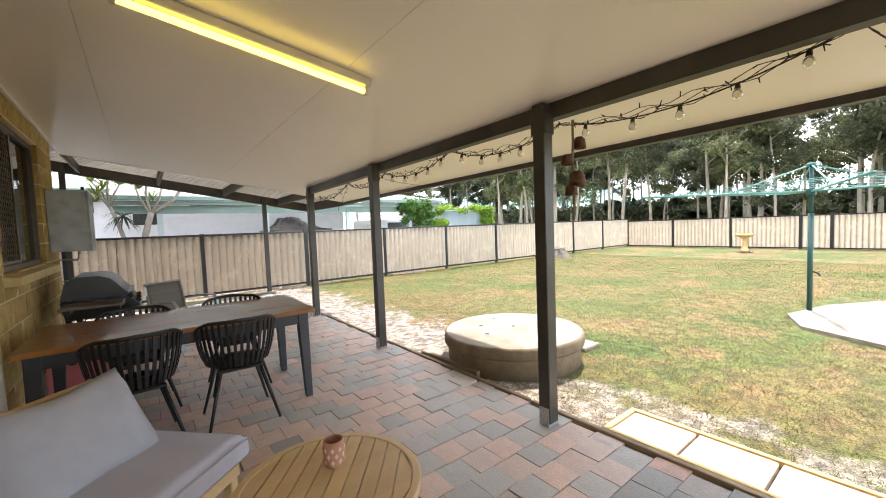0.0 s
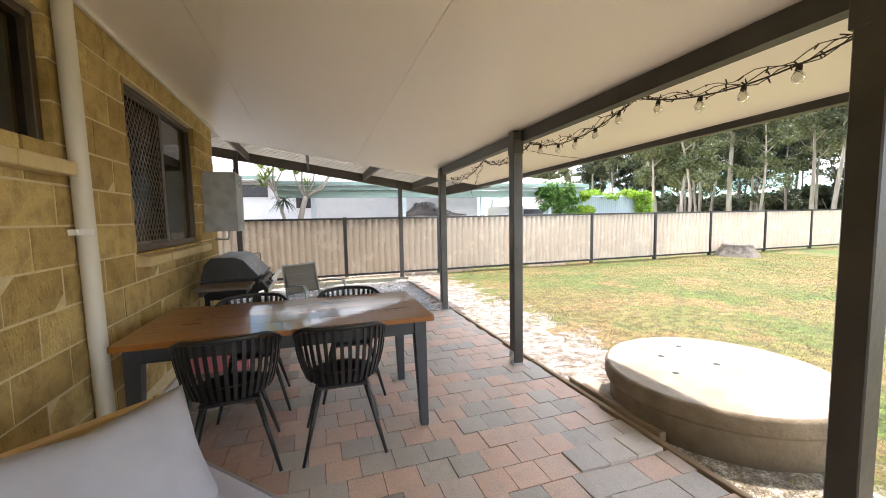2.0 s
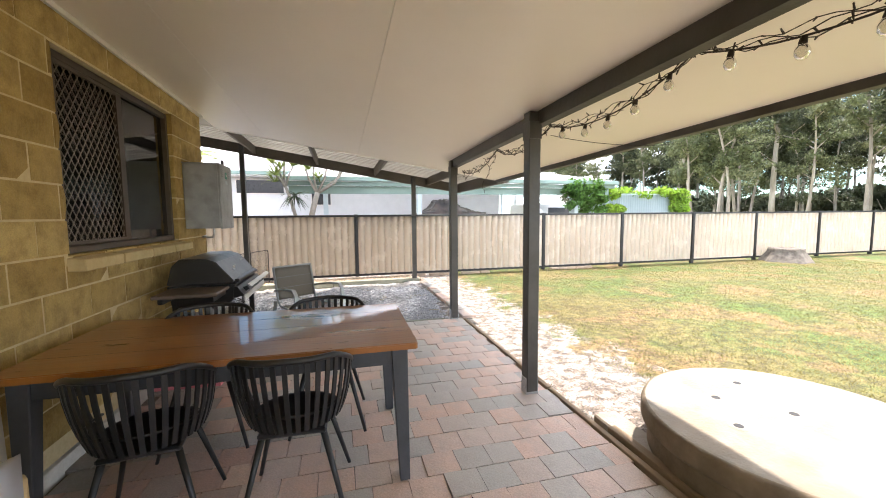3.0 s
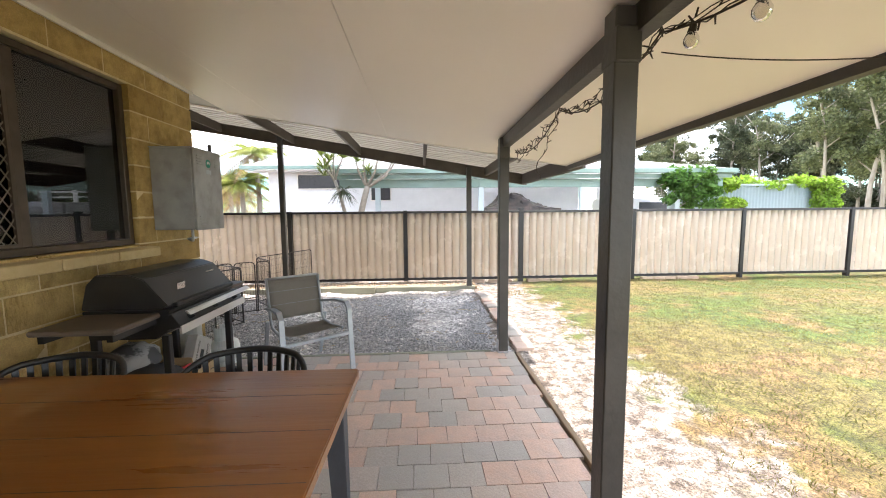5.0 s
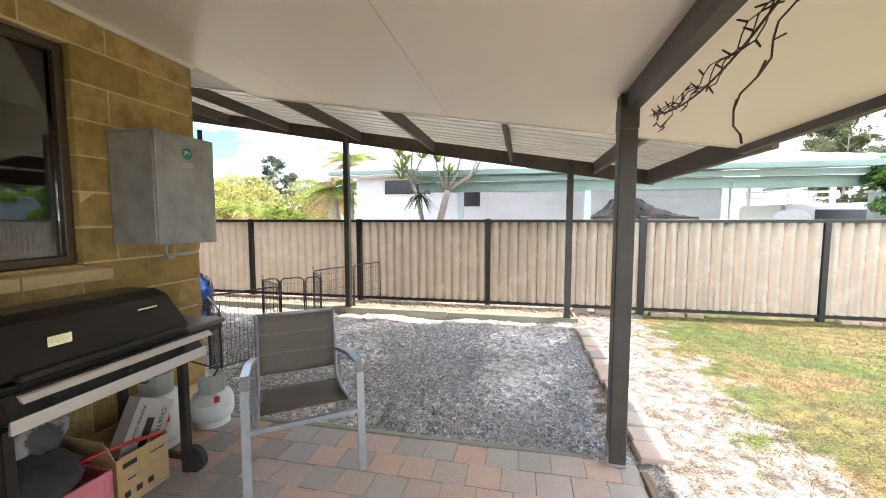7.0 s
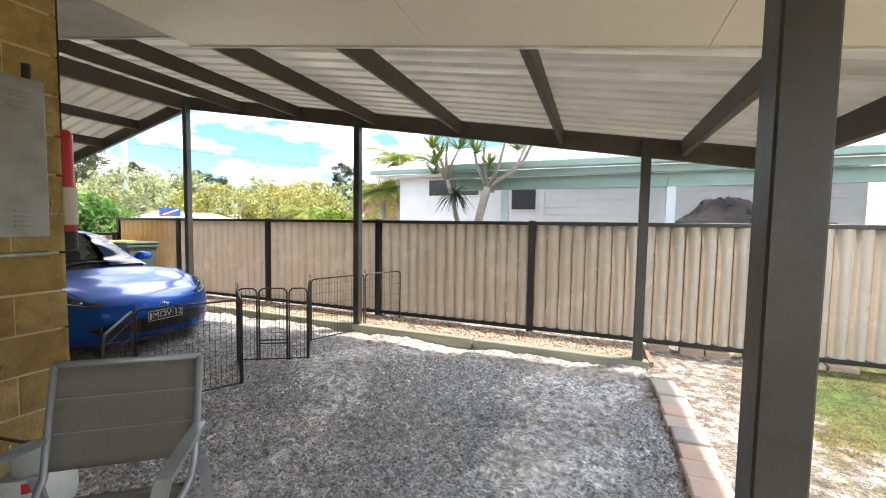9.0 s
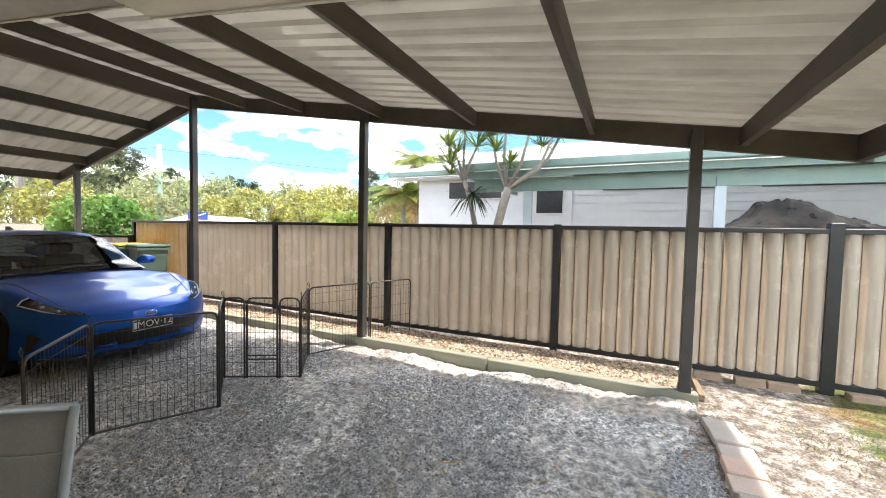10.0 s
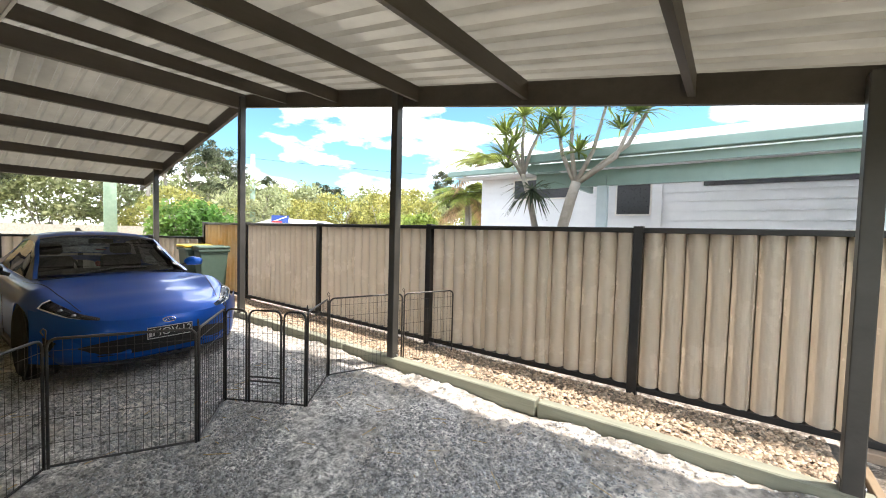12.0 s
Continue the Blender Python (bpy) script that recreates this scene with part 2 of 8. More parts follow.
M = dict(
    mortar=surf("mortar", (0.56, 0.45, 0.25), (0.66, 0.55, 0.33), 20, 0.95, bump=0.4),
    block=pieces("split_block", [(0.0, (0.35, 0.235, 0.078)), (0.35, (0.47, 0.335, 0.125)), (0.7, (0.55, 0.405, 0.165)), (1.0, (0.40, 0.275, 0.095))], 0.92, 1.0, 26, (0.17, 0.10, 0.028), 0.75),
    sillstone=surf("sill_block", (0.52, 0.40, 0.20), (0.62, 0.50, 0.28), 12, 0.9, bump=0.4, c3=(0.38, 0.27, 0.12)),
    footing=surf("footing_concrete", (0.52, 0.50, 0.46), (0.64, 0.62, 0.57), 9, 0.9, bump=0.4, c3=(0.36, 0.33, 0.28)),
    paver=pieces("clay_paver", [(0.0, (0.38, 0.35, 0.31)), (0.3, (0.46, 0.41, 0.35)), (0.45, (0.54, 0.40, 0.32)), (0.65, (0.60, 0.40, 0.30)), (0.85, (0.62, 0.43, 0.33)), (1.0, (0.39, 0.38, 0.34))], 0.6, 0.35, 60, (0.42, 0.35, 0.30), 0.62),
    bedsand=surf("joint_sand", (0.10, 0.085, 0.07), (0.2, 0.17, 0.14), 40, 1.0, bump=0.5),
    soffit=surf("soffit_paint", (0.885, 0.83, 0.735), (0.905, 0.85, 0.755), 3, 0.33, bump=0.05, bscale=25, c3=(0.84, 0.78, 0.68), s3=0.7, w3=0.35, coords="World"),
    lining=surf("grey_primed_sheet", (0.46, 0.455, 0.43), (0.52, 0.51, 0.48), 3, 0.5, bump=0.04, c3=(0.70, 0.68, 0.62), s3=2.5, w3=0.5, coords="World"),
    white=surf("white_paint", (0.74, 0.72, 0.68), (0.80, 0.78, 0.74), 10, 0.45, bump=0.06),
    dark=surf("charcoal_paint", (0.040, 0.038, 0.034), (0.057, 0.053, 0.047), 7, 0.42, bump=0.18, bscale=35, c3=(0.10, 0.095, 0.085), s3=3, w3=0.3),
    purlin=surf("painted_timber", (0.056, 0.046, 0.037), (0.082, 0.068, 0.055), 9, 0.55, bump=0.3, bscale=30, stretch=(1, 0.15, 1), c3=(0.15, 0.13, 0.105), s3=2, w3=0.3),
    galv=surf("galvanised_steel", (0.42, 0.43, 0.44), (0.55, 0.56, 0.57), 30, 0.42, 0.85, bump=0.1),
    sheet=surf("roof_sheet_underside", (0.30, 0.283, 0.245), (0.38, 0.36, 0.315), 4, 0.42, 0.25, bump=0.03, c3=(0.42, 0.39, 0.33), s3=1.5, w3=0.4),
    fence=surf("cream_sheet_steel", (0.69, 0.615, 0.52), (0.74, 0.665, 0.57), 3, 0.26, 0.0, bump=0.02, c3=(0.65, 0.57, 0.475), s3=0.9, w3=0.35),
    fencerust=surf("stained_sheet_steel", (0.62, 0.42, 0.18), (0.72, 0.63, 0.50), 1.6, 0.5),
    black=surf("black_powder_coat", (0.010, 0.010, 0.011), (0.017, 0.017, 0.018), 20, 0.4, bump=0.06),
    gravel=surf("crushed_gravel", (0.18, 0.174, 0.17), (0.78, 0.755, 0.72), 48, 0.95, bump=1.0, bscale=120, c3=(0.60, 0.56, 0.51), s3=1.4, w3=0.85, coords="World", spread=0.13),
    stone=surf("loose_stone", (0.20, 0.20, 0.208), (0.54, 0.535, 0.53), 60, 0.85, bump=0.4, island=0.55),
    pebble=surf("river_pebble", (0.36, 0.255, 0.165), (0.58, 0.46, 0.34), 12, 0.7, bump=0.2, island=0.55),
    sleeper=surf("treated_sleeper", (0.24, 0.25, 0.19), (0.36, 0.36, 0.28), 10, 0.85, bump=0.6, bscale=25, stretch=(0.12, 1, 1), c3=(0.18, 0.16, 0.12), s3=2),
    edging=surf("weathered_edging", (0.20, 0.14, 0.085), (0.34, 0.25, 0.155), 12, 0.85, bump=0.5, bscale=25, stretch=(1, 0.1, 1)),
    pine=surf("pine_edging", (0.52, 0.36, 0.14), (0.63, 0.46, 0.21), 9, 0.75, bump=0.4, stretch=(1, 0.12, 1)),
    concrete=surf("old_concrete", (0.235, 0.20, 0.155), (0.37, 0.33, 0.27), 6, 0.85, bump=0.5, bscale=50, c3=(0.22, 0.165, 0.105), s3=2.2, w3=0.75, coords="World"),
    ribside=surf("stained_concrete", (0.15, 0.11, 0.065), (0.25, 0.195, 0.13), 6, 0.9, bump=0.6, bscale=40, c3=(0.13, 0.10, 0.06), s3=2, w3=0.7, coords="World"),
    cream=surf("cream_paver", (0.55, 0.47, 0.37), (0.64, 0.57, 0.47), 4, 0.8, bump=0.3, c3=(0.58, 0.42, 0.28), s3=3, w3=0.45),
    bronze=surf("bronze_aluminium", (0.065, 0.05, 0.038), (0.09, 0.07, 0.055), 12, 0.38, 0.5),
    # bronze lightened: the reflected light on the bars is put into the colour
    grille=surf("highlit_bronze_mesh", (0.15, 0.125, 0.095), (0.22, 0.19, 0.15), 12, 0.35, 0.5),
    roomdark=surf("room_wall", (0.30, 0.29, 0.27), (0.34, 0.33, 0.31), 3, 0.9),
    blind=surf("roller_blind", (0.50, 0.48, 0.44), (0.56, 0.54, 0.50), 30, 0.9, bump=0.1),
    pipe=surf("cream_pvc", (0.60, 0.56, 0.48), (0.66, 0.62, 0.54), 4, 0.4, c3=(0.50, 0.45, 0.37), s3=2, w3=0.4),
    glass=glass_mat("window_glass", (0.55, 0.58, 0.57), 0.0, 0.25),
    weather=surf("white_weatherboard", (0.70, 0.71, 0.73), (0.76, 0.77, 0.79), 3, 0.5),
    wroof=surf("white_steel_roof", (0.72, 0.74, 0.76), (0.80, 0.82, 0.84), 2, 0.4),
    green=surf("pale_green_paint", (0.19, 0.28, 0.245), (0.24, 0.34, 0.30), 4, 0.45, c3=(0.16, 0.235, 0.20), s3=1),
    postblue=surf("pale_blue_paint", (0.48, 0.57, 0.60), (0.54, 0.63, 0.66), 6, 0.5),
    shed=surf("blue_grey_sheet", (0.46, 0.56, 0.60), (0.52, 0.62, 0.66), 3, 0.45),
)

# ---- ground: one sheet to the horizon ----
def ground_material():
    m = surf("lawn_ground", (0.095, 0.080, 0.022), (0.190, 0.152, 0.050), 30, 1.0, bump=0.9, bscale=150, coords="World", spread=0.25)
    n, l = m.node_tree.nodes, m.node_tree.links
    b = n["Principled BSDF"]
    geo = n.new("ShaderNodeNewGeometry")
    sep = n.new("ShaderNodeSeparateXYZ")
    l.new(geo.outputs["Position"], sep.inputs["Vector"])

    def noise_at(scale, detail=5):
        t = n.new("ShaderNodeTexNoise")
        t.inputs["Scale"].default_value, t.inputs["Detail"].default_value, t.inputs["Roughness"].default_value = scale, detail, 0.6
        l.new(geo.outputs["Position"], t.inputs["Vector"])
        return t.outputs["Fac"]

    def span(v, a, z, lo=0.0, hi=1.0):
        r = n.new("ShaderNodeMapRange")
        r.interpolation_type = "SMOOTHSTEP"
        r.inputs["From Min"].default_value, r.inputs["From Max"].default_value = a, z
        r.inputs["To Min"].default_value, r.inputs["To Max"].default_value = lo, hi
        l.new(v, r.inputs["Value"])
        return r.outputs["Result"]

    def calc(op, a, c):
        k = n.new("ShaderNodeMath")
        k.operation = op
        for s, v in zip(k.inputs, (a, c)):
            if isinstance(v, float):
                s.default_value = v
            else:
                l.new(v, s)
        return k.outputs["Value"]

    def mix(f, a, c):
        k = n.new("ShaderNodeMix")
        k.data_type = "RGBA"
        l.new(f, k.inputs["Factor"])
        for s, v in ((k.inputs["A"], a), (k.inputs["B"], c)):
            if isinstance(v, tuple):
                s.default_value = (*v, 1)
            else:
                l.new(v, s)
        return k.outputs["Result"]

    old = b.inputs["Base Color"].links[0].from_socket
    green = mix(span(noise_at(40), 0.3, 0.7), (0.030, 0.066, 0.008), (0.10, 0.135, 0.022))
    patch = span(noise_at(0.55, 9), 0.40, 0.60, 0.0, 0.95)
    col = mix(patch, old, green)
    brown = span(noise_at(0.9, 9), 0.50, 0.62, 0.0, 0.85)
    col = mix(brown, col, (0.20, 0.125, 0.052))
    # bare sand beside the paving, with a ragged edge
    edge = calc("ADD", sep.outputs["X"], calc("MULTIPLY", calc("SUBTRACT", noise_at(2.4, 12), 0.5), 2.6))
    sand = span(edge, 3.2, 3.6, 1.0, 0.0)
    sand = calc("MULTIPLY", sand, span(sep.outputs["Y"], 2.6, 3.6))
    scruff = calc("MULTIPLY", span(edge, 2.9, 3.3, 0.75, 0.0), span(sep.outputs["Y"], 2.9, 3.3, 1.0, 0.0))
    sand = calc("MAXIMUM", sand, scruff)
    sandcol = mix(span(noise_at(14, 9), 0.38, 0.66), (0.17, 0.135, 0.105), (0.45, 0.395, 0.34))
    col = mix(sand, col, sandcol)
    tuft = n.new("ShaderNodeHueSaturation")
    l.new(calc("MULTIPLY", span(noise_at(70, 4), 0.32, 0.68, 0.42, 1.5), span(noise_at(9, 8), 0.34, 0.66, 0.6, 1.3)), tuft.inputs["Value"])
    l.new(col, tuft.inputs["Color"])
    col = tuft.outputs["Color"]
    far = span(calc("MAXIMUM", sep.outputs["X"], sep.outputs["Y"]), 21.3, 21.8)
    col = mix(far, col, mix(span(noise_at(0.25), 0.4, 0.62), (0.26, 0.22, 0.07), (0.16, 0.18, 0.05)))
    street = span(sep.outputs["X"], -11.5, -11.0, 1.0, 0.0)
    col = mix(street, col, mix(span(noise_at(3.0), 0.3, 0.7), (0.30, 0.27, 0.17), (0.36, 0.32, 0.22)))
    l.new(col, b.inputs["Base Color"])
    return m


M["ground"] = ground_material()
xs = sorted({round(v, 2) for v in [-900, -400, -150, -60, -30, -16, -10, -8.5, *np.arange(-8, 2.3, 0.8), *np.arange(2.3, 16, 0.22), *np.arange(16, 24, 0.7), 28, 34, 42, 60, 90, 160, 400, 900]})
ys = sorted({round(v, 2) for v in [-900, -300, -90, -30, -12, *np.arange(-6, 11.2, 0.22), 12, 14, 17, 21, 26, 34, 45, 70, 120, 300, 900]})


def ground_z(x, y):
    z = -0.06
    if x > 2.3 and -8 < y < 11.3:
        z = -0.035 + 0.02 * noise.noise((x * 0.7, y * 0.7, 0)) + 0.012 * noise.noise((x * 3, y * 3, 4))
    if x > 22:
        z += min(1.0, (x - 22) * 0.03) * 0.6
    if x < 2.3 and -8 < y < 10.2:
        z = -0.16
    return z


gv = [(x, y, ground_z(x, y)) for x in xs for y in ys]
ny = len(ys)
gf = [(i * ny + j, (i + 1) * ny + j, (i + 1) * ny + j + 1, i * ny + j + 1) for i in range(len(xs) - 1) for j in range(ny - 1)]
ground = new("ground", arrays("ground", gv, gf, M["ground"], True))
tagged(ground, "patchy green and straw lawn with bare sand", "ground", kind="structure")


# gravel bay under the carport; pale sand and a painted sunlit strip along the sleepers
def gravel_sunlit_sand(m):
    n, l = m.node_tree.nodes, m.node_tree.links
    b = n["Principled BSDF"]
    geo, sep = n.new("ShaderNodeNewGeometry"), n.new("ShaderNodeSeparateXYZ")
    l.new(geo.outputs["Position"], sep.inputs["Vector"])
    t = n.new("ShaderNodeTexNoise")
    t.inputs["Scale"].default_value, t.inputs["Detail"].default_value = 1.7, 8
    l.new(geo.outputs["Position"], t.inputs["Vector"])
    add = n.new("ShaderNodeMath")
    add.operation = "MULTIPLY_ADD"
    add.inputs[1].default_value = 1.1
    l.new(t.outputs["Fac"], add.inputs[0])
    l.new(sep.outputs["Y"], add.inputs[2])
    r = n.new("ShaderNodeMapRange")
    r.interpolation_type = "SMOOTHSTEP"
    r.inputs["From Min"].default_value, r.inputs["From Max"].default_value, r.inputs["To Max"].default_value = 9.98, 10.18, 0.9
    l.new(add.outputs["Value"], r.inputs["Value"])
    mx = n.new("ShaderNodeMix")
    mx.data_type = "RGBA"
    # pale strip colour: sand, with the brightness of the sun patch painted in
    mx.inputs["B"].default_value = (0.46, 0.41, 0.355, 1)
    l.new(r.outputs["Result"], mx.inputs["Factor"])
    l.new(b.inputs["Base Color"].links[0].from_socket, mx.inputs["A"])
    value = n.new("ShaderNodeHueSaturation")
    for scale, lo, hi, into in ((17.0, 0.55, 1.4, None), (2.2, 0.75, 1.2, "MULTIPLY")):
        grain = n.new("ShaderNodeTexNoise")
        grain.inputs["Scale"].default_value, grain.inputs["Detail"].default_value = scale, 6
        l.new(geo.outputs["Position"], grain.inputs["Vector"])
        k = n.new("ShaderNodeMapRange")
        k.inputs["From Min"].default_value, k.inputs["From Max"].default_value = 0.36, 0.64
        k.inputs["To Min"].default_value, k.inputs["To Max"].default_value = lo, hi
        l.new(grain.outputs["Fac"], k.inputs["Value"])
        if into is None:
            first = k.outputs["Result"]
        else:
            both = n.new("ShaderNodeMath")
            both.operation = into
            l.new(first, both.inputs[0])
            l.new(k.outputs["Result"], both.inputs[1])
            l.new(both.outputs["Value"], value.inputs["Value"])
    l.new(mx.outputs["Result"], value.inputs["Color"])
    l.new(value.outputs["Color"], b.inputs["Base Color"])


gravel_sunlit_sand(M["gravel"])


def gravel_z(x, y):
    return -0.058 + 0.03 * noise.noise((x * 1.3, y * 1.3, 2)) + 0.022 * noise.noise((x * 4, y * 4, 1)) + 0.022 * noise.noise((x * 10, y * 10, 3)) + 0.012 * noise.noise((x * 22, y * 22, 6)) + 0.012 * math.sin((x * 0.55 + y) * 17 + 3 * noise.noise((x, y, 9))) * max(0, noise.noise((x * 0.8, y * 0.8, 5))) + 0.07 * max(0, (y - 9.3)) * max(0, 0.5 + noise.noise((x * 1.1, 0, 7)))


nx, nyy = 560, 170
gx, gy = np.linspace(-8.6, 2.41, nx), np.linspace(6.72, 9.93, nyy)
gv = [(x, y, gravel_z(x, y)) for x in gx for y in gy]
gf = [(i * nyy + j, (i + 1) * nyy + j, (i + 1) * nyy + j + 1, i * nyy + j + 1) for i in range(nx - 1) for j in range(nyy - 1)]
tagged(new("gravel_bay", arrays("gravel_bay", gv, gf, M["gravel"], True)), "grey crushed gravel floor under the carport", "gravel", kind="structure")


def scatter(name, places, sizes, material, label, category, flat=0.6):
    """Many small rough stones as one mesh."""
    base = np.array([(1, 0, 0), (0.3, 0.95, 0), (-0.8, 0.6, 0), (-0.8, -0.6, 0), (0.3, -0.95, 0), (0.1, 0.1, 1), (-0.1, 0, -1)], float)
    tri = np.array([(0, 1, 5), (1, 2, 5), (2, 3, 5), (3, 4, 5), (4, 0, 5), (1, 0, 6), (2, 1, 6), (3, 2, 6), (4, 3, 6), (0, 4, 6)])
    rng = np.random.default_rng(len(places))
    n = len(places)
    a = rng.uniform(0, math.tau, n)
    jit = 1 + rng.uniform(-0.25, 0.25, (n, 7, 1))
    v = base[None] * jit * np.array([1, 0.75, flat])
    c, s = np.cos(a)[:, None], np.sin(a)[:, None]
    x, y = v[:, :, 0] * c - v[:, :, 1] * s, v[:, :, 0] * s + v[:, :, 1] * c
    v = np.stack([x, y, v[:, :, 2]], 2) * np.array(sizes)[:, None, None] + np.array(places)[:, None, :]
    f = (tri[None] + (np.arange(n) * 7)[:, None, None]).reshape(-1, 3)
    ob = new(name, arrays(name, v.reshape(-1, 3).tolist(), f.tolist(), material))
    return tagged(ob, label, category, kind="stuff")


rng = np.random.default_rng(5)
pl, sz = [], []
for _ in range(105000):
    x, y = 2.4 - 6.0 * rng.random() ** 1.4, rng.uniform(6.75, 9.92)
    if noise.noise((x * 0.9, y * 0.9, 11)) + 0.3 * rng.random() < -0.02 or (y > 9.5 and rng.random() < 0.75):
        continue
    pl.append((x, y, gravel_z(x, y) + 0.003))
    sz.append(0.004 + 0.013 * rng.random() ** 3)
scatter("gravel_stones", pl, sz, M["stone"], "loose dark grey gravel stones lying on the bay", "gravel")
pl, sz = [], []
for _ in range(17000):
    x, y = 2.35 - 9.2 * rng.random() ** 1.25, rng.uniform(10.08, 10.74)
    pl.append((x, y, 0.0 + 0.028 * rng.random() - 0.02 + 0.015 * noise.noise((x * 2, y * 2, 0))))
    sz.append(0.011 + 0.014 * rng.random())
scatter("pebble_bed", pl, sz, M["pebble"], "tan river pebbles along the foot of the fence", "pebbles")
tagged(part("pebble_base", boxes((-8.6, 10.06, -0.12, 2.42, 10.76, -0.012)), M["bedsand"]), "sandy bed under the pebbles", "ground", kind="structure")

# ---- house ----
WALL_X, WALL_END, CEIL0, SLOPE = -0.74, 6.86, 2.482, 0.153
WIN = [(4.47, 6.06, 1.19, 2.39), (2.05, 3.64, 1.74, 2.405)]
ROWH, BLK = 0.2035, 0.408
# darkened block colour, keeps bounce and the car's side reflection low
M["endwall"] = surf("end_wall_darkened", (0.20, 0.13, 0.045), (0.30, 0.20, 0.075), 6, 0.95, bump=0.6, c3=(0.13, 0.085, 0.035))
wall_east = tagged(new("wall_east"), "yellow split-face block wall of the house", "wall", kind="structure")


def wall_core():
    bm = bmesh.new()
    x0, x1 = -0.96, -0.7465
    cuts = sorted(WIN)
    y = -5.0
    for a, b, z0, z1 in cuts:
        box(bm, x0, y, -0.1, x1, a - 0.012, 2.72)
        box(bm, x0, a - 0.012, -0.1, x1, b + 0.012, z0 - 0.012)
        box(bm, x0, a - 0.012, z1 + 0.012, x1, b + 0.012, 2.72)
        y = b + 0.012
    box(bm, x0, y, -0.1, x1, WALL_END - 0.012, 2.72)
    return bm


part("mortar_core", wall_core(), M["mortar"], wall_east)
# unseen length added westward so the car's near side reflects a dark wall
tagged(part("wall_north", boxes((-15.0, 6.70, -0.1, -0.965, 6.866, 3.1)), M["endwall"]), "yellow block end wall beside the carport, lengthened and darkened out of view", "wall", kind="structure")
tagged(part("wall_back", boxes((-9.0, -5.2, -0.1, -0.965, -5.02, 3.1)), M["mortar"]), "plain rear wall of the house", "wall", kind="structure")
tagged(part("wall_room", boxes((-4.2, -5.0, -0.1, -4.1, 6.69, 2.7)), M["roomdark"]), "plain inner wall of the dim rooms", "wall", kind="structure")
tagged(part("room_floor", boxes((-4.09, -5.0, -0.1, -0.97, 6.69, 0.05)), M["roomdark"]), "floor of the dim rooms", "floor", kind="structure")
tagged(part("room_ceiling", boxes((-4.09, -5.0, 2.6, -0.97, 6.69, 2.7)), M["roomdark"]), "ceiling of the dim rooms", "ceiling", kind="structure")
tagged(part("footing", boxes((-0.746, -5.0, -0.12, -0.715, WALL_END, 0.075), bev=0.004), M["footing"]), "pale concrete footing along the wall", "footing", kind="structure")


def window_unit(name, y0, y1, z0, z1, screen, label):
    w = tagged(new(name), label, "window", kind="structure")
    xg = -0.80
    part("window_frame", boxes((xg - 0.05, y0, z0, xg + 0.02, y0 + 0.045, z1), (xg - 0.05, y1 - 0.045, z0, xg + 0.02, y1, z1), (xg - 0.05, y0 + 0.045, z0, xg + 0.025, y1 - 0.045, z0 + 0.045), (xg - 0.05, y0 + 0.045, z1 - 0.045, xg + 0.02, y1 - 0.045, z1), bev=0.003), M["bronze"], w)
    ym = (y0 + y1) / 2 - 0.02
    part("sash_rail", boxes((xg - 0.045, ym - 0.03, z0 + 0.046, xg + 0.012, ym + 0.03, z1 - 0.046), bev=0.003), M["bronze"], w)
    for a, b in ((y0 + 0.046, ym - 0.031), (ym + 0.031, y1 - 0.046)):
        p = part("pane", boxes((xg - 0.022, a, z0 + 0.046, xg - 0.016, b, z1 - 0.046)), M["glass"], w)
        p.visible_shadow = False
    part("blind", boxes((xg - 0.12, y0 + 0.03, z1 - 0.34 if screen else z0 + 0.15, xg - 0.117, y1 - 0.03, z1)), M["blind"], w, "pale roller blind partly lowered")
    if screen:
        bm = bmesh.new()
        a, b, c, d = y0 + 0.05, ym - 0.035, z0 + 0.05, z1 - 0.05
        step, hh = 0.062, 0.088
        for s in (1, -1):
            for i in range(-22, 40):
                p0y, p0z = a + i * step, c
                # strand from the bottom rail, clipped to the sash
                dy, dz = s * step / 2, hh / 2
                t0, t1 = 0.0, (d - c) / dz
                ta, tb = (a - p0y) / dy, (b - p0y) / dy
                t0, t1 = max(t0, min(ta, tb)), min(t1, max(ta, tb))
                if t1 - t0 > 0.3:
                    tube(bm, [(xg + 0.008, p0y + dy * t0, p0z + dz * t0), (xg + 0.008, p0y + dy * t1, p0z + dz * t1)], 0.0034, 4)
        part("security_grille", bm, M["grille"], w, "diamond lattice security grille")
        part("grille_frame", boxes((xg, a - 0.004, c - 0.004, xg + 0.018, a + 0.022, d), (xg, b - 0.022, c, xg + 0.018, b, d), (xg, a + 0.022, c, xg + 0.018, b - 0.022, c + 0.022), (xg, a + 0.022, d - 0.022, xg + 0.018, b - 0.022, d)), M["bronze"], w)
    return w


window_unit("window_1", *WIN[0], True, "bronze sliding window with lattice grille, dark room behind")
window_unit("window_2", *WIN[1], False, "bronze highlight window with pale blind behind")
for k, (a, b, z0, z1) in enumerate(WIN):
    s = tagged(new("window_sill_%d" % (k + 1)), "pale block window sill", "sill", kind="structure")
    over = 0.14 if k == 0 else 0.03
    n = max(1, round((b - a + over) / 0.39))
    for i in range(n):
        ya, yb = a - 0.03 + i * (b - a + over) / n, a - 0.03 + (i + 1) * (b - a + over) / n - 0.008
        bm = bmesh.new()
        box(bm, -0.85, ya, z0 - 0.10, -0.655, yb, z0 - 0.008, 0.006, m=Matrix.Translation((0, 0, 0)))
        for v in bm.verts:
            if v.co.x > -0.7 and v.co.z > z0 - 0.06:
                v.co.z -= 0.022
        part("sill_block", bm, M["sillstone"], s)

